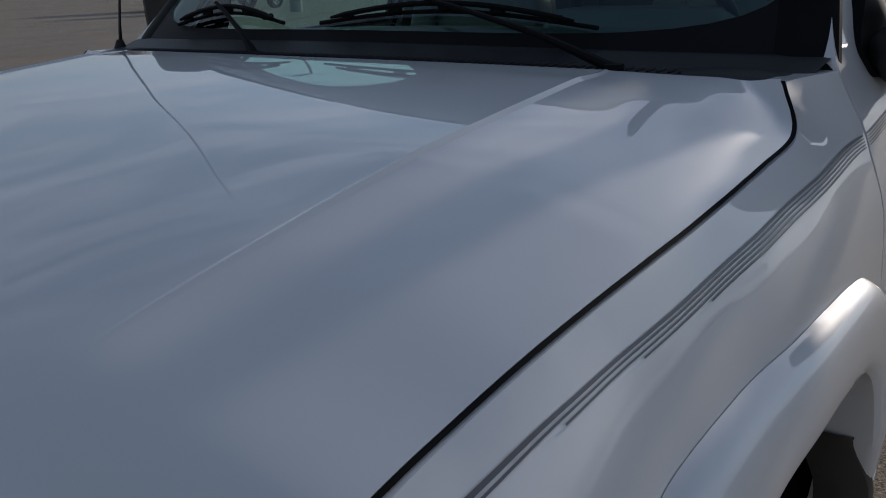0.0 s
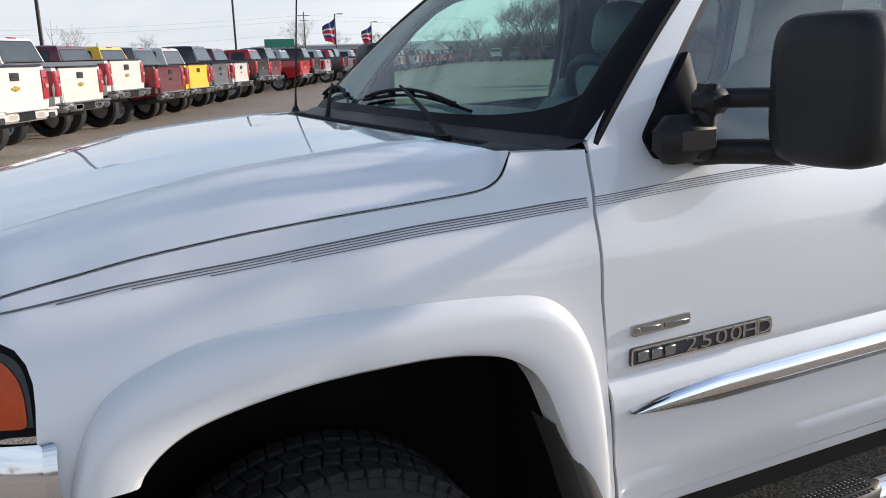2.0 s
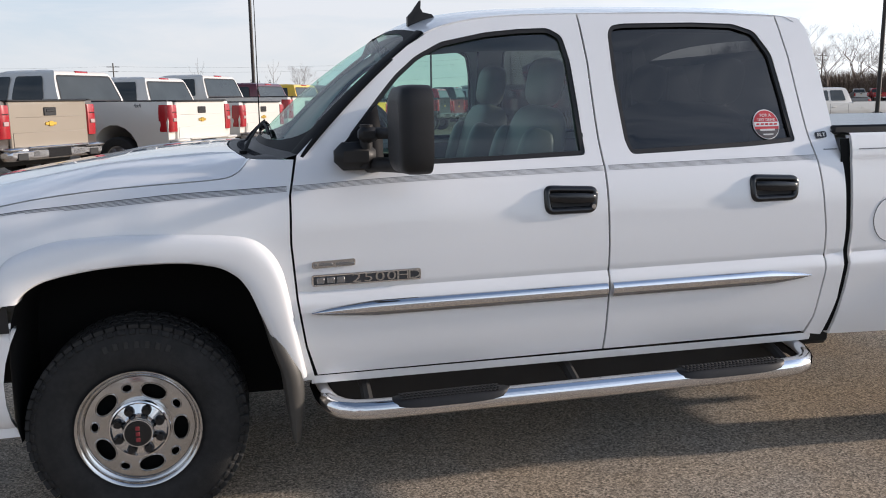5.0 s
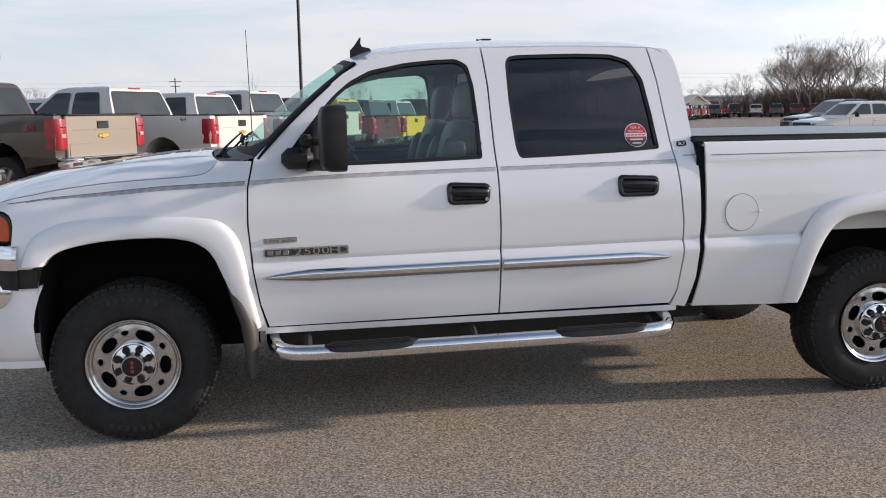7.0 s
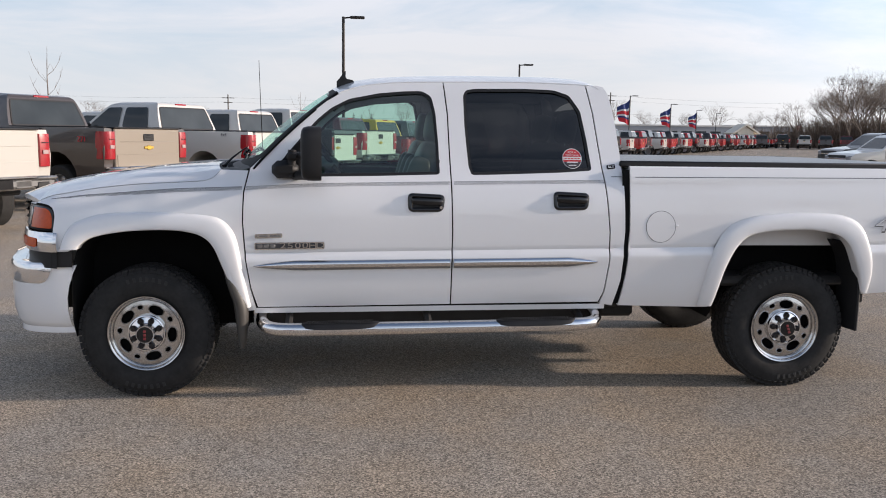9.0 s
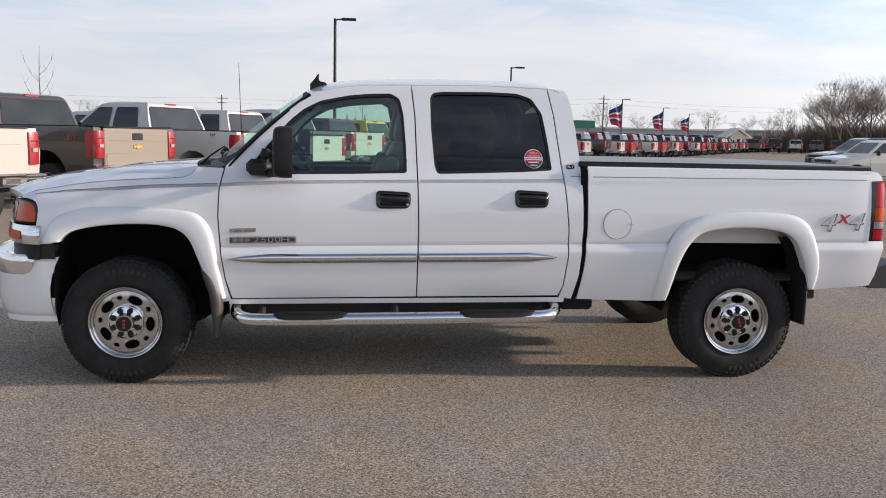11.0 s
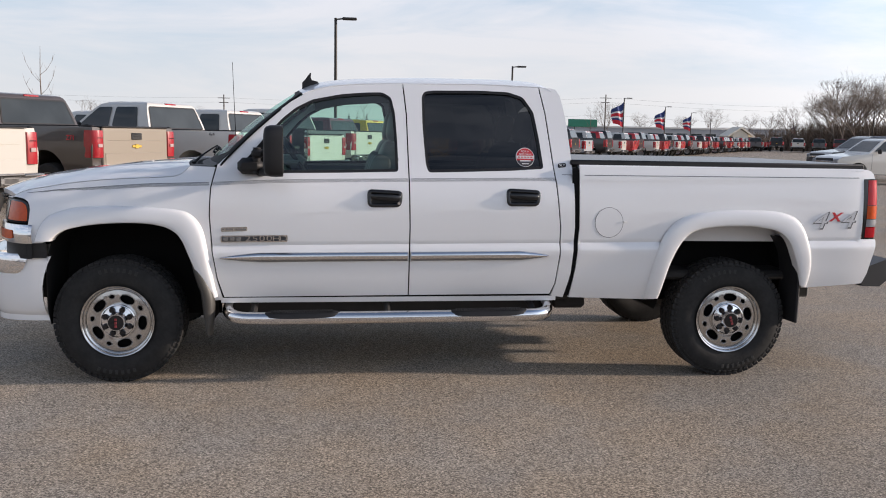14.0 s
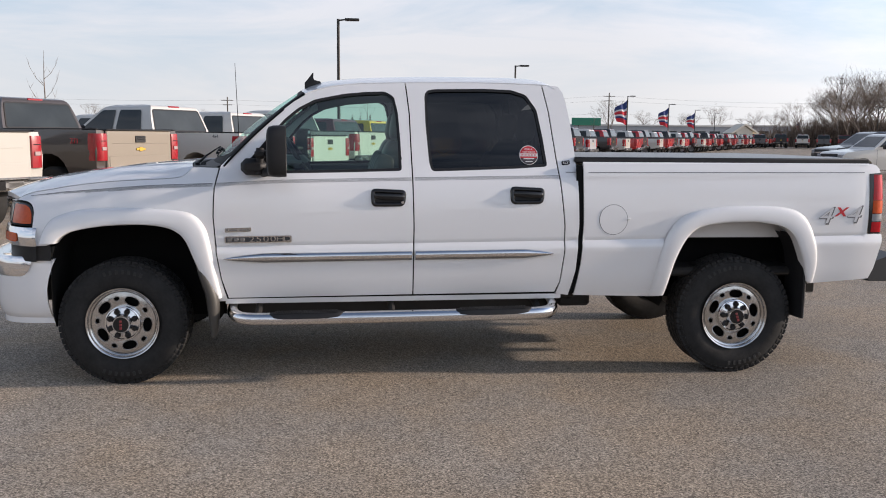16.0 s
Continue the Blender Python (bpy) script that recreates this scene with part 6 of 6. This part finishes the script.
        part("reverse_lamp", Shape().box((0.048, s * 0.865, 1.09 + L), (0.014, 0.095, 0.060), 0.006), material_once("smoked_lens", (0.42, 0.30, 0.29), 0.2), tl_)
        part("lens_band", Shape().box((0.049, s * 0.865, 1.22 + L), (0.012, 0.11, 0.012), 0.004), GLOSSBLACK, tl_)
        part("bed_rail_cap", Shape().box((1.25, s * 0.925, 1.418 + L), (2.22, 0.075, 0.022), 0.008), BLACKP, t, "black bed rail cap")
        for xs__ in (2.66, 3.52, 4.60):
            part("door_gap", Shape().grid([[(xs__ + dx, s * (wid(z + L) + 0.0025), z + L) for dx in (-0.006, 0.006)] for z in (0.56, 0.75, 0.95, 1.05, 1.2, 1.33)]), GAP, t)
        part("fuel_flap" if s > 0 else "side_marker", Shape().box((1.95, s * 0.992, 1.12 + L), (0.17, 0.012, 0.17), 0.005) if s > 0 else Shape().box((5.85, s * 0.96, 0.98 + L), (0.12, 0.02, 0.05), 0.008), P_ if s > 0 else LENS_AMBER, t)
    bump = Shape().box((0.06, 0, 0.66 + L), (0.22, 1.90, 0.17), 0.05)
    bump.box((0.0, 0, 0.75 + L), (0.16, 1.2, 0.03), 0.01)
    for s in (-1, 1):
        bump.box((0.03, s * 0.78, 0.735 + L), (0.20, 0.36, 0.05), 0.02)
        bump.box((-0.035, s * 0.40, 0.66 + L), (0.03, 0.26, 0.12), 0.012)
    bb = part("rear_bumper", bump, (GREYTRIM if chrome_bumper == "dark" else BUMPCHROME) if chrome_bumper else P_, t)
    part("plate_recess", Shape().box((-0.045, 0, 0.66 + L), (0.02, 0.46, 0.13), 0.006), GLOSSBLACK, bb)
    part("bumper_step", Shape().box((-0.03, 0.72, 0.63 + L), (0.06, 0.20, 0.10), 0.01), BLACKP, bb)
    part("bumper_step", Shape().box((-0.03, -0.72, 0.63 + L), (0.06, 0.20, 0.10), 0.01), BLACKP, bb)
    part("underside", Shape().box((3.25, 0, 0.56 + L), (5.65, 1.5, 0.18), 0.03), UNDER, t)
    grl = part("grille", Shape().box((6.145, 0, 0.98 + L), (0.05, 1.25, 0.34), 0.02), BLACKP, t)
    part("grille_bar", Shape().box((6.165, 0, 1.00 + L), (0.04, 1.25, 0.07), 0.015), BUMPCHROME, grl)
    fb = Shape().box((6.18, 0, 0.66 + L), (0.18, 1.92, 0.20), 0.05)
    part("front_bumper", fb, BUMPCHROME if chrome_bumper else P_, t)
    for s in (-1, 1):
        part("headlight", Shape().box((6.08, s * 0.80, 1.03 + L), (0.14, 0.30, 0.20), 0.03), LENS_CLEAR, t)
        part("door_mirror", Shape().box((4.33, s * 1.08, 1.46 + L), (0.10, 0.20, 0.20), 0.03), BLACKP, t)
        part("door_handle", Shape().box((3.35, s * 0.99, 1.20 + L), (0.20, 0.03, 0.05), 0.01), P_, t)
        for xa in (ax_r, ax_f):
            truck_wheel(t, xa, s * 0.96, tyre, s)
    if topper:
        part("bed_cap", prism([(0.13, 1.41 + L), (0.25, 1.86 + L), (0.4, 1.90 + L), (2.35, 1.90 + L), (2.41, 1.41 + L)], lambda x, z: 0.93 - 0.35 * (z - 1.4 - L)), P_, t)
    return t


HEAD = 150.0


def park(t, lx, ly, head=HEAD):
    """Places a pickup so that its left tail light stands over (lx, ly)."""
    h = Vector((math.cos(radians(head)), math.sin(radians(head))))
    l = Vector((-h.y, h.x))
    o = Vector((lx, ly)) - h * 0.10 - l * 0.885
    t.matrix_basis = pose(o.x, o.y, ground_z(o.x, o.y), 0, 0, head)
    return t


park(parked_pickup("cream", "cream-white parked pickup with a dark bumper and dark emblem", chrome_bumper="dark", emblem="dark", lift=0.05), -4.1, 5.2)
park(parked_pickup("brown", "dark brown parked pickup with a tan tailgate", tail="tan", lift=0.03), -2.9, 8.8)
tan_ = bpy.data.objects["parked_pickup.001"]
part("bed_lettering", text_shape("Z71", 0.12, Matrix.Translation((0.58, 1.012, 1.24)) @ Matrix.Rotation(radians(180), 4, "Z") @ Matrix.Rotation(radians(90), 4, "X"), 0.003), DECALRED, tan_)
w1 = park(parked_pickup("white", "white parked pickup with a white bumper", chrome_bumper=False), -0.90, 11.5)
part("bed_lettering", text_shape("4x4", 0.10, Matrix.Translation((0.72, 0.975, 1.335)) @ Matrix.Rotation(radians(180), 4, "Z") @ Matrix.Rotation(radians(90), 4, "X"), 0.003), DECALGREY, w1)
w2_ = park(parked_pickup("white", "white parked pickup with a dark grey bumper", chrome_bumper="dark"), 0.25, 15.2)
park(parked_pickup("white", "raised white parked pickup on large tyres", lift=0.14, tyre=0.46, chrome_bumper="dark"), 1.39, 17.6)
mar = park(parked_pickup("maroon", "maroon parked pickup with a dark grey bumper", chrome_bumper="dark", emblem="dark"), 2.74, 20.2)
park(parked_pickup("yellow", "bright yellow parked pickup with a dark grey bumper", chrome_bumper="dark", emblem=False), 3.94, 22.8)
gry = park(parked_pickup("grey", "dark grey parked pickup with a dark bumper", chrome_bumper="dark", emblem="dark"), 5.18, 25.6)
wht = park(parked_pickup("white", "white parked pickup with a grey bumper", chrome_bumper="dark"), 6.45, 28.1)
blk = park(parked_pickup("black", "raised black parked pickup on large tyres", lift=0.1, tyre=0.45, chrome_bumper="dark"), 8.06, 31.2)
park(parked_pickup("maroon", "dark red parked pickup with a chrome bumper", lift=0.04), 9.51, 34.6)
red_ = park(parked_pickup("red", "red parked pickup with a chrome bumper"), 11.9, 37.9)
slv = park(parked_pickup("silver", "silver-grey parked pickup with a dark grey bumper", chrome_bumper="dark"), 15.2, 44.2)
park(copy_thing(blk, pose(0, 0, 0)), 13.5, 41.0)
far_kinds = [blk, wht, red_, w1, mar, wht, blk, red_]
rnd = random.Random(5)
x, y = 17.4, 47.4
k = 0
while y < 150:
    src = far_kinds[(k * 5 + k // 3) % 8]
    c = copy_thing(src, pose(0, 0, 0))
    park(c, x + rnd.uniform(-0.3, 0.3), y, HEAD + rnd.uniform(-2, 2))
    step = 3.4
    x, y = x + 0.53 * step, y + 0.85 * step
    k += 1
# the row behind them, whose cabs show over the first row
x, y = -8.0, 22.0
for k in range(9):
    c = copy_thing(far_kinds[(k * 3 + 1) % 8], pose(0, 0, 0))
    park(c, x, y, HEAD + 180)
    x, y = x + 1.5 * (1 if k < 5 else 1.5), y + 4.0

# pickups at the edge of the lot on the tail side, noses towards the lane
for k, (px_, py_, src, hd_) in enumerate(((27.65, 28.8, w2_, 181), (29.85, 33.3, blk, 181))):
    c = copy_thing(src, pose(px_, py_, ground_z(px_, py_), 0, 0, hd_))
    tagged(c, group="pickups along the edge of the lot")
# far row across the end of the lane
for k in range(13):
    src = (gry, blk, w2_, gry, mar, mar, red_, slv, mar, blk, w2_, red_, slv)[k]
    c = copy_thing(src, pose(1.43 + (0.486 + 0.0245 * k) * 122, 116 - 0.6 * k, 0.15, 0, 0, 62 + rnd.uniform(-3, 3)))
    tagged(c, group="far row of parked cars")
# vehicles behind the camera, which show in the glass
for k in range(9):
    c = copy_thing((slv, w2_, gry, red_, w1, blk, w2_, mar, slv)[k], pose(-16 + 4.0 * k, -24 - 0.4 * k, 0, 0, 0, 78 + rnd.uniform(-2, 2)))
    tagged(c, group="parked pickups across the lane")

# ---- lamp posts, flags, poles and wires ----
POSTM = material("dark_bronze_post", (0.030, 0.027, 0.024), 0.5, metal=0.3, vary=0.15)
FLAGS = {"navy": material("navy_flag_cloth", (0.03, 0.05, 0.17), 0.8, vary=0.1), "red": material("red_flag_cloth", (0.62, 0.035, 0.05), 0.8, vary=0.1), "white": material("white_flag_cloth", (0.70, 0.70, 0.70), 0.8, vary=0.05)}


def lamp_post(x, y, h, flag=0, arm=0.95, turn=0):
    p = root("lamp_post", "dark bronze lamp post with a flat head" + (" and striped flag" if flag else ""), "lamp post", "lot lamp posts")
    p.matrix_basis = pose(x, y, ground_z(x, y), 0, 0, turn)
    part("pole", Shape().tube([(0, 0, 0), (0, 0, h)], [0.075, 0.06], 10), POSTM, p)
    part("pole_foot", Shape().tube([(0, 0, 0), (0, 0, 0.5)], 0.22, 16), material_once("concrete", (0.35, 0.34, 0.32), 0.85, vary=0.15), p)
    part("lamp_head", Shape().box((arm * 0.62, 0, h - 0.02), (0.62, 0.30, 0.10), 0.03), POSTM, p)
    part("lamp_arm", Shape().tube([(0, 0, h - 0.06), (arm * 0.4, 0, h - 0.01)], 0.035, 8), POSTM, p)
    if flag:
        fz = h - 0.45
        bands = (("navy", 0.0, 0.30), ("white", 0.30, 0.40), ("red", 0.40, 0.58), ("white", 0.58, 0.68), ("navy", 0.68, 0.78), ("red", 0.78, 1.0))
        for c, a0, a1 in bands:
            rows = []
            for i in range(15):
                u = i / 14
                row = []
                for j in range(4):
                    v = a0 + (a1 - a0) * j / 3
                    hoist = 1.30 * flag * (1 - 0.52 * u ** 1.3)
                    fold = math.sin(u * 7.0 + v * 3.0)
                    row.append((-0.06 - (0.62 * u + 0.05 * fold * u) * flag, 0.16 * fold * (0.3 + u), fz - (0.42 * u ** 0.9 + 0.05 * math.sin(u * 6 + 2 * v)) * flag - v * hoist))
                rows.append(row)
            part("flag_band", Shape().grid(rows), FLAGS[c], p, c + " flag band")
    return p


lamp_post(0.59, 31.3, 6.38)
lamp_post(11.7, 50.0, 6.1)
lamp_post(20.9, 21.0, 7.6, turn=180)
for bear, slope, fl in ((0.3185, 0.0496, 2.1), (0.3695, 0.0404, 2.1), (0.4021, 0.0338, 2.0), (0.4269, 0.0304, 0), (0.535, 0.0225, 1.5), (0.635, 0.040, 0)):
    D = 4.75 / slope
    lamp_post(1.43 + bear * D, -6.25 + D, 6.15, fl)
WOODP = material("weathered_pole_wood", (0.10, 0.085, 0.07), 0.85, vary=0.2, vscale=6)
WIRE = material("wire", (0.02, 0.02, 0.02), 0.6, vary=0.1)


def utility_pole(x, y, h):
    p = root("utility_pole", "weathered wooden utility pole with crossarms", "utility pole", "utility poles")
    p.matrix_basis = pose(x, y, 0.15)
    part("pole", Shape().tube([(0, 0, 0), (0, 0, h)], [0.16, 0.11], 8), WOODP, p)
    part("crossarm", Shape().box((0, 0, h - 0.7), (2.4, 0.12, 0.12), 0.02), WOODP, p)
    part("crossarm", Shape().box((0, 0, h - 1.6), (1.8, 0.12, 0.12), 0.02), WOODP, p)
    return p


poles = [(-95, 165, 10.2), (-25, 172, 8.8), (51.5, 163.0, 10.2), (120, 160, 10.0), (190, 150, 10.0)]
for q in poles:
    utility_pole(*q)
wires = root("power_lines", "thin black power lines between wooden poles", "power line")
for (xa, ya, ha), (xb, yb, hb) in zip(poles[:-1], poles[1:]):
    for dz in (-0.6, -1.5, -4.0):
        pts = [(xa + (xb - xa) * i / 20, ya + (yb - ya) * i / 20, 0.15 + ha + (hb - ha) * i / 20 + dz - 1.0 * 4 * (i / 20) * (1 - i / 20)) for i in range(21)]
        part("wire", Shape().tube(pts, 0.010, 4), WIRE, wires)

# ---- far buildings ----
CLAD = material("grey_cladding", (0.30, 0.31, 0.33), 0.7, vary=0.06, vscale=0.3)
CLAD2 = material("pale_cladding", (0.55, 0.54, 0.52), 0.7, vary=0.05, vscale=0.3)
ROOFW = material("white_canopy", (0.72, 0.66, 0.56), 0.7, vary=0.05)


def far_building(x, y, w, d, h, label, mat, windows=8):
    b = root("dealership_building", label, "building")
    b.matrix_basis = pose(x, y, 0.15)
    part("wall", Shape().box((0, 0, h / 2), (w, d, h), 0.05), mat, b)
    part("roof_edge", Shape().box((0, 0, h + 0.1), (w + 0.6, d + 0.6, 0.5), 0.05), CLAD2 if mat is CLAD else CLAD, b)
    for k in range(windows):
        part("window", Shape().box((-w / 2 + (k + 0.5) * w / windows, -d / 2 - 0.02, h * 0.42), (w / windows * 0.72, 0.1, h * 0.55), 0.03), BGLASS, b)
    return b


far_building(96, 262, 56, 18, 5.0, "long low grey dealership building with dark windows", CLAD, 12)
far_building(58, 262, 24, 14, 3.6, "low pale commercial building", CLAD2, 6)
far_building(140, 285, 26, 16, 5.6, "low grey commercial building", CLAD, 5)
tent = root("entrance_canopy", "pale gabled entrance canopy", "canopy")
tent.matrix_basis = pose(1.43 + 0.461 * 190, 184, 0.15)
part("gable_roof", prism([(-3.3, 2.6), (0, 4.7), (3.3, 2.6), (3.0, 2.4), (0, 4.3), (-3.0, 2.4)], lambda x, z: 2.5), ROOFW, tent)
part("gable_wall", prism([(-1.9, 0), (-1.9, 2.9), (0, 4.1), (1.9, 2.9), (1.9, 0)], lambda x, z: 2.0), ROOFW, tent)
sg = root("green_sign", "green highway direction sign on posts", "sign")
sg.matrix_basis = pose(-2.65 + 0.29 * 210, 205, 0.15)
part("sign_panel", Shape().box((0, 0, 5.2), (7.5, 0.15, 1.9), 0.05), material("sign_green", (0.01, 0.16, 0.10), 0.5, vary=0.05), sg)
part("sign_post", Shape().tube([(-2, 0.2, 0), (-2, 0.2, 5)], 0.12, 6), POSTM, sg)
part("sign_post", Shape().tube([(2, 0.2, 0), (2, 0.2, 5)], 0.12, 6), POSTM, sg)

# ---- bare trees ----
BARK = material("bare_bark", (0.185, 0.146, 0.117), 0.9, vary=0.25, vscale=4)
BRUSH = material("winter_brush", (0.17, 0.125, 0.093), 0.95, vary=0.35, vscale=0.8)
EVERG = material("evergreen_needles", (0.022, 0.035, 0.020), 0.9, vary=0.3, vscale=2)


def bare_tree(seed, h, spread=1.0, depth=7):
    r = random.Random(seed)
    trunk, twigs = Shape(), Shape()

    def grow(p, d, length, rad, level):
        n = 3
        pts = [p]
        for i in range(n):
            d = (d + Vector((r.uniform(-1, 1), r.uniform(-1, 1), r.uniform(-0.3, 0.6))) * 0.14).normalized()
            pts.append(pts[-1] + d * length / n)
        (trunk if level < 2 else twigs).tube(pts, [rad, rad * 0.9, rad * 0.8, rad * 0.68], 6 if level < 2 else 3, caps=False)
        if level >= depth:
            return
        for k in range(r.choice((2, 3, 3)) if level else 4):
            a = r.uniform(0, 2 * math.pi)
            side = Vector((math.cos(a), math.sin(a), 0))
            nd = (d * r.uniform(0.7, 1.1) + side * r.uniform(0.45, 0.95) * spread + Vector((0, 0, 0.12))).normalized()
            grow(pts[-1] if r.random() < 0.6 else pts[-2], nd, length * r.uniform(0.62, 0.82), rad * 0.60, level + 1)

    grow(Vector((0, 0, 0)), Vector((0, 0, 1)), h * 0.26, h * 0.0105, 0)
    t = root("bare_tree", "leafless winter tree with fine branching twigs", "tree", "bare trees")
    part("trunk", trunk, BARK, t)
    part("crown", twigs, BARK, t)
    return t


trees = [bare_tree(3, 15.0), bare_tree(8, 17.0, 0.85), bare_tree(21, 13.5, 1.1)]
for t, b, D in ((trees[0], 0.586, 138), (trees[1], 0.608, 142), (trees[2], 0.632, 134)):
    t.matrix_basis = pose(1.43 + b * D, -6.25 + D, 0.15)
spots = [(0.602, 118, 1), (0.612, 108, 0), (0.622, 118, 2), (0.638, 122, 1), (0.655, 116, 2), (0.592, 130, 2), (0.582, 125, 0), (0.597, 104, 2), (0.618, 128, 1), (0.648, 112, 0), (0.668, 108, 1), (0.69, 118, 2), (0.72, 106, 0), (0.76, 120, 1), (0.80, 110, 2), (0.86, 118, 0), (0.93, 125, 1),
         (0.30, 260, 1), (0.345, 290, 2), (0.40, 290, 0), (0.425, 300, 1), (0.47, 280, 2), (0.50, 270, 0), (0.53, 260, 1), (-0.17, 330, 2), (-0.22, 345, 0), (-0.295, 350, 1), (0.05, 300, 1), (0.12, 300, 2)]
for k, (b, D, i) in enumerate(spots):
    D *= 1.22 if b > 0.55 else 1.0
    copy_thing(trees[i], pose(1.43 + b * D, -6.25 + D, 0.15, 0, 0, 57 * k))


def young_tree(seed, h):
    """A slender young tree: one straight stem with a few long upswept shoots."""
    r = random.Random(seed)
    t = root("young_tree", "slender leafless young tree with upswept shoots", "tree", "young trees")
    part("trunk", Shape().tube([(0, 0, 0), (0.03, 0, h * 0.4), (0.0, 0.02, h * 0.75), (0.05, 0, h)], [0.040, 0.030, 0.016, 0.005], 6), BARK, t)
    sh = Shape()
    for k in range(9):
        z = h * (0.32 + 0.055 * k)
        a = 2.4 * k + r.uniform(-0.3, 0.3)
        L = h * r.uniform(0.19, 0.31)
        d = Vector((math.cos(a), math.sin(a), 0))
        pts = [Vector((0, 0, z)), Vector((0, 0, z + 0.25 * L)) + d * 0.28 * L, Vector((0, 0, z + 0.62 * L)) + d * 0.50 * L, Vector((0, 0, z + L)) + d * 0.62 * L]
        sh.tube(pts, [0.010, 0.007, 0.005, 0.002], 4, caps=False)
        for q in (1, 2):
            b = pts[q] + Vector((r.uniform(-0.3, 0.3), r.uniform(-0.3, 0.3), 0.45)) * (0.5 * L)
            sh.tube([pts[q], b], [0.008, 0.003], 4, caps=False)
    part("crown", sh, BARK, t)
    return t


sap = young_tree(14, 4.35)
sap.matrix_basis = pose(1.43 - 0.347 * 33, -6.25 + 33, 0.15)
for k, (x_, y_) in enumerate(((2.1, 60), (-3.0, 58), (26, 82))):
    copy_thing(sap, pose(x_, y_, 0.15, 0, 0, 80 * k))
# trees beyond the lane behind the camera, which show in the glass
for k in range(16):
    copy_thing(trees[k % 3], pose(-70 + 9.5 * k + rnd.uniform(-2, 2), -62 + rnd.uniform(-8, 8), 0, 0, 0, 40 * k))


def brush_band(path, h, width, count, seed, name, label):
    """A thicket: many thin upright stems and crossing twigs."""
    r = random.Random(seed)
    sh = Shape()
    for k in range(count):
        i = r.random() * (len(path) - 1)
        a, b = Vector(path[int(i)]), Vector(path[min(len(path) - 1, int(i) + 1)])
        p = a.lerp(b, i % 1) + Vector((r.uniform(-1, 1) * width, r.uniform(-1, 1) * width))
        hh = h * r.uniform(0.35, 1.0) ** 1.3
        lean = Vector((r.uniform(-0.5, 0.5), r.uniform(-0.5, 0.5), 1)).normalized()
        base = Vector((p.x, p.y, 0))
        w = r.uniform(0.03, 0.07) * h / 5.0
        top = base + lean * hh
        sd = Vector((r.uniform(-1, 1), r.uniform(-1, 1), 0)).normalized() * w
        sh.add([base - sd, base + sd, top], [(0, 1, 2)])
        for u in (0.35, 0.55, 0.75):
            m = base.lerp(top, u)
            e = m + Vector((r.uniform(-1, 1), r.uniform(-1, 1), r.uniform(0.2, 1.0))) * hh * 0.28
            sh.add([m - sd * 0.5, m + sd * 0.5, e], [(0, 1, 2)])
    return thing(name, sh, BRUSH, label, "thicket", kind="stuff")


brush_band([(82, 140), (98, 132), (114, 124), (150, 112), (220, 92)], 6.3, 6.0, 30000, 4, "winter_thicket", "brown leafless thicket along the lot's edge")
brush_band([(-240, 200), (-120, 250), (0, 300), (90, 300), (150, 260), (230, 190)], 6.5, 8.0, 16000, 6, "far_thicket", "brown leafless trees along the horizon")
brush_band([(-160, -70), (0, -75), (140, -80)], 6.0, 7.0, 6000, 9, "lane_thicket", "brown leafless thicket beyond the lane")

# lattice mast far behind the trees
mast = root("radio_mast", "thin grey lattice radio mast", "mast")
mast.matrix_basis = pose(1.43 + 0.585 * 330, 324, 0.15)
for k in range(3):
    a = 2 * math.pi * k / 3
    part("mast_leg", Shape().tube([(0.7 * math.cos(a), 0.7 * math.sin(a), 0), (0.30 * math.cos(a), 0.30 * math.sin(a), 26)], 0.05, 5), POSTM, mast)
for z in (21, 23.5, 25.5):
    part("mast_antenna", Shape().box((0, 0, z), (1.6, 0.3, 0.25), 0.05), POSTM, mast)


def conifer(seed, h):
    """A small spruce: a stem with tiers of drooping needle sprays."""
    r = random.Random(seed)
    t = root("spruce_tree", "small dark green spruce tree", "tree", "spruce trees")
    part("trunk", Shape().tube([(0, 0, 0), (0, 0, h)], [0.09, 0.01], 6), BARK, t)
    sh = Shape()
    for k in range(420):
        u = r.random() ** 0.7
        z = h * (0.08 + 0.92 * (1 - u))
        rad = 0.30 * h * u * r.uniform(0.6, 1.1)
        a = r.uniform(0, 2 * math.pi)
        d, n = Vector((math.cos(a), math.sin(a), 0)), Vector((-math.sin(a), math.cos(a), 0))
        w = 0.05 * h * r.uniform(0.5, 1.0)
        b, e = Vector((0, 0, z)) + d * rad * 0.2, Vector((0, 0, z - rad * 0.25)) + d * rad
        sh.add([b, b.lerp(e, 0.6) + n * w, e, b.lerp(e, 0.6) - n * w + Vector((0, 0, 0.03))], [(0, 1, 2, 3)])
    part("crown", sh, EVERG, t)
    return t


spruce = conifer(31, 4.2)
spruce.matrix_basis = pose(0.6, 110, 0.15)
for k, (x_, y_, sc_) in enumerate(((3.0, 111, 0), (1.7, 118, 40), (9.5, 116, 80))):
    copy_thing(spruce, pose(x_, y_, 0.15, 0, 0, sc_))
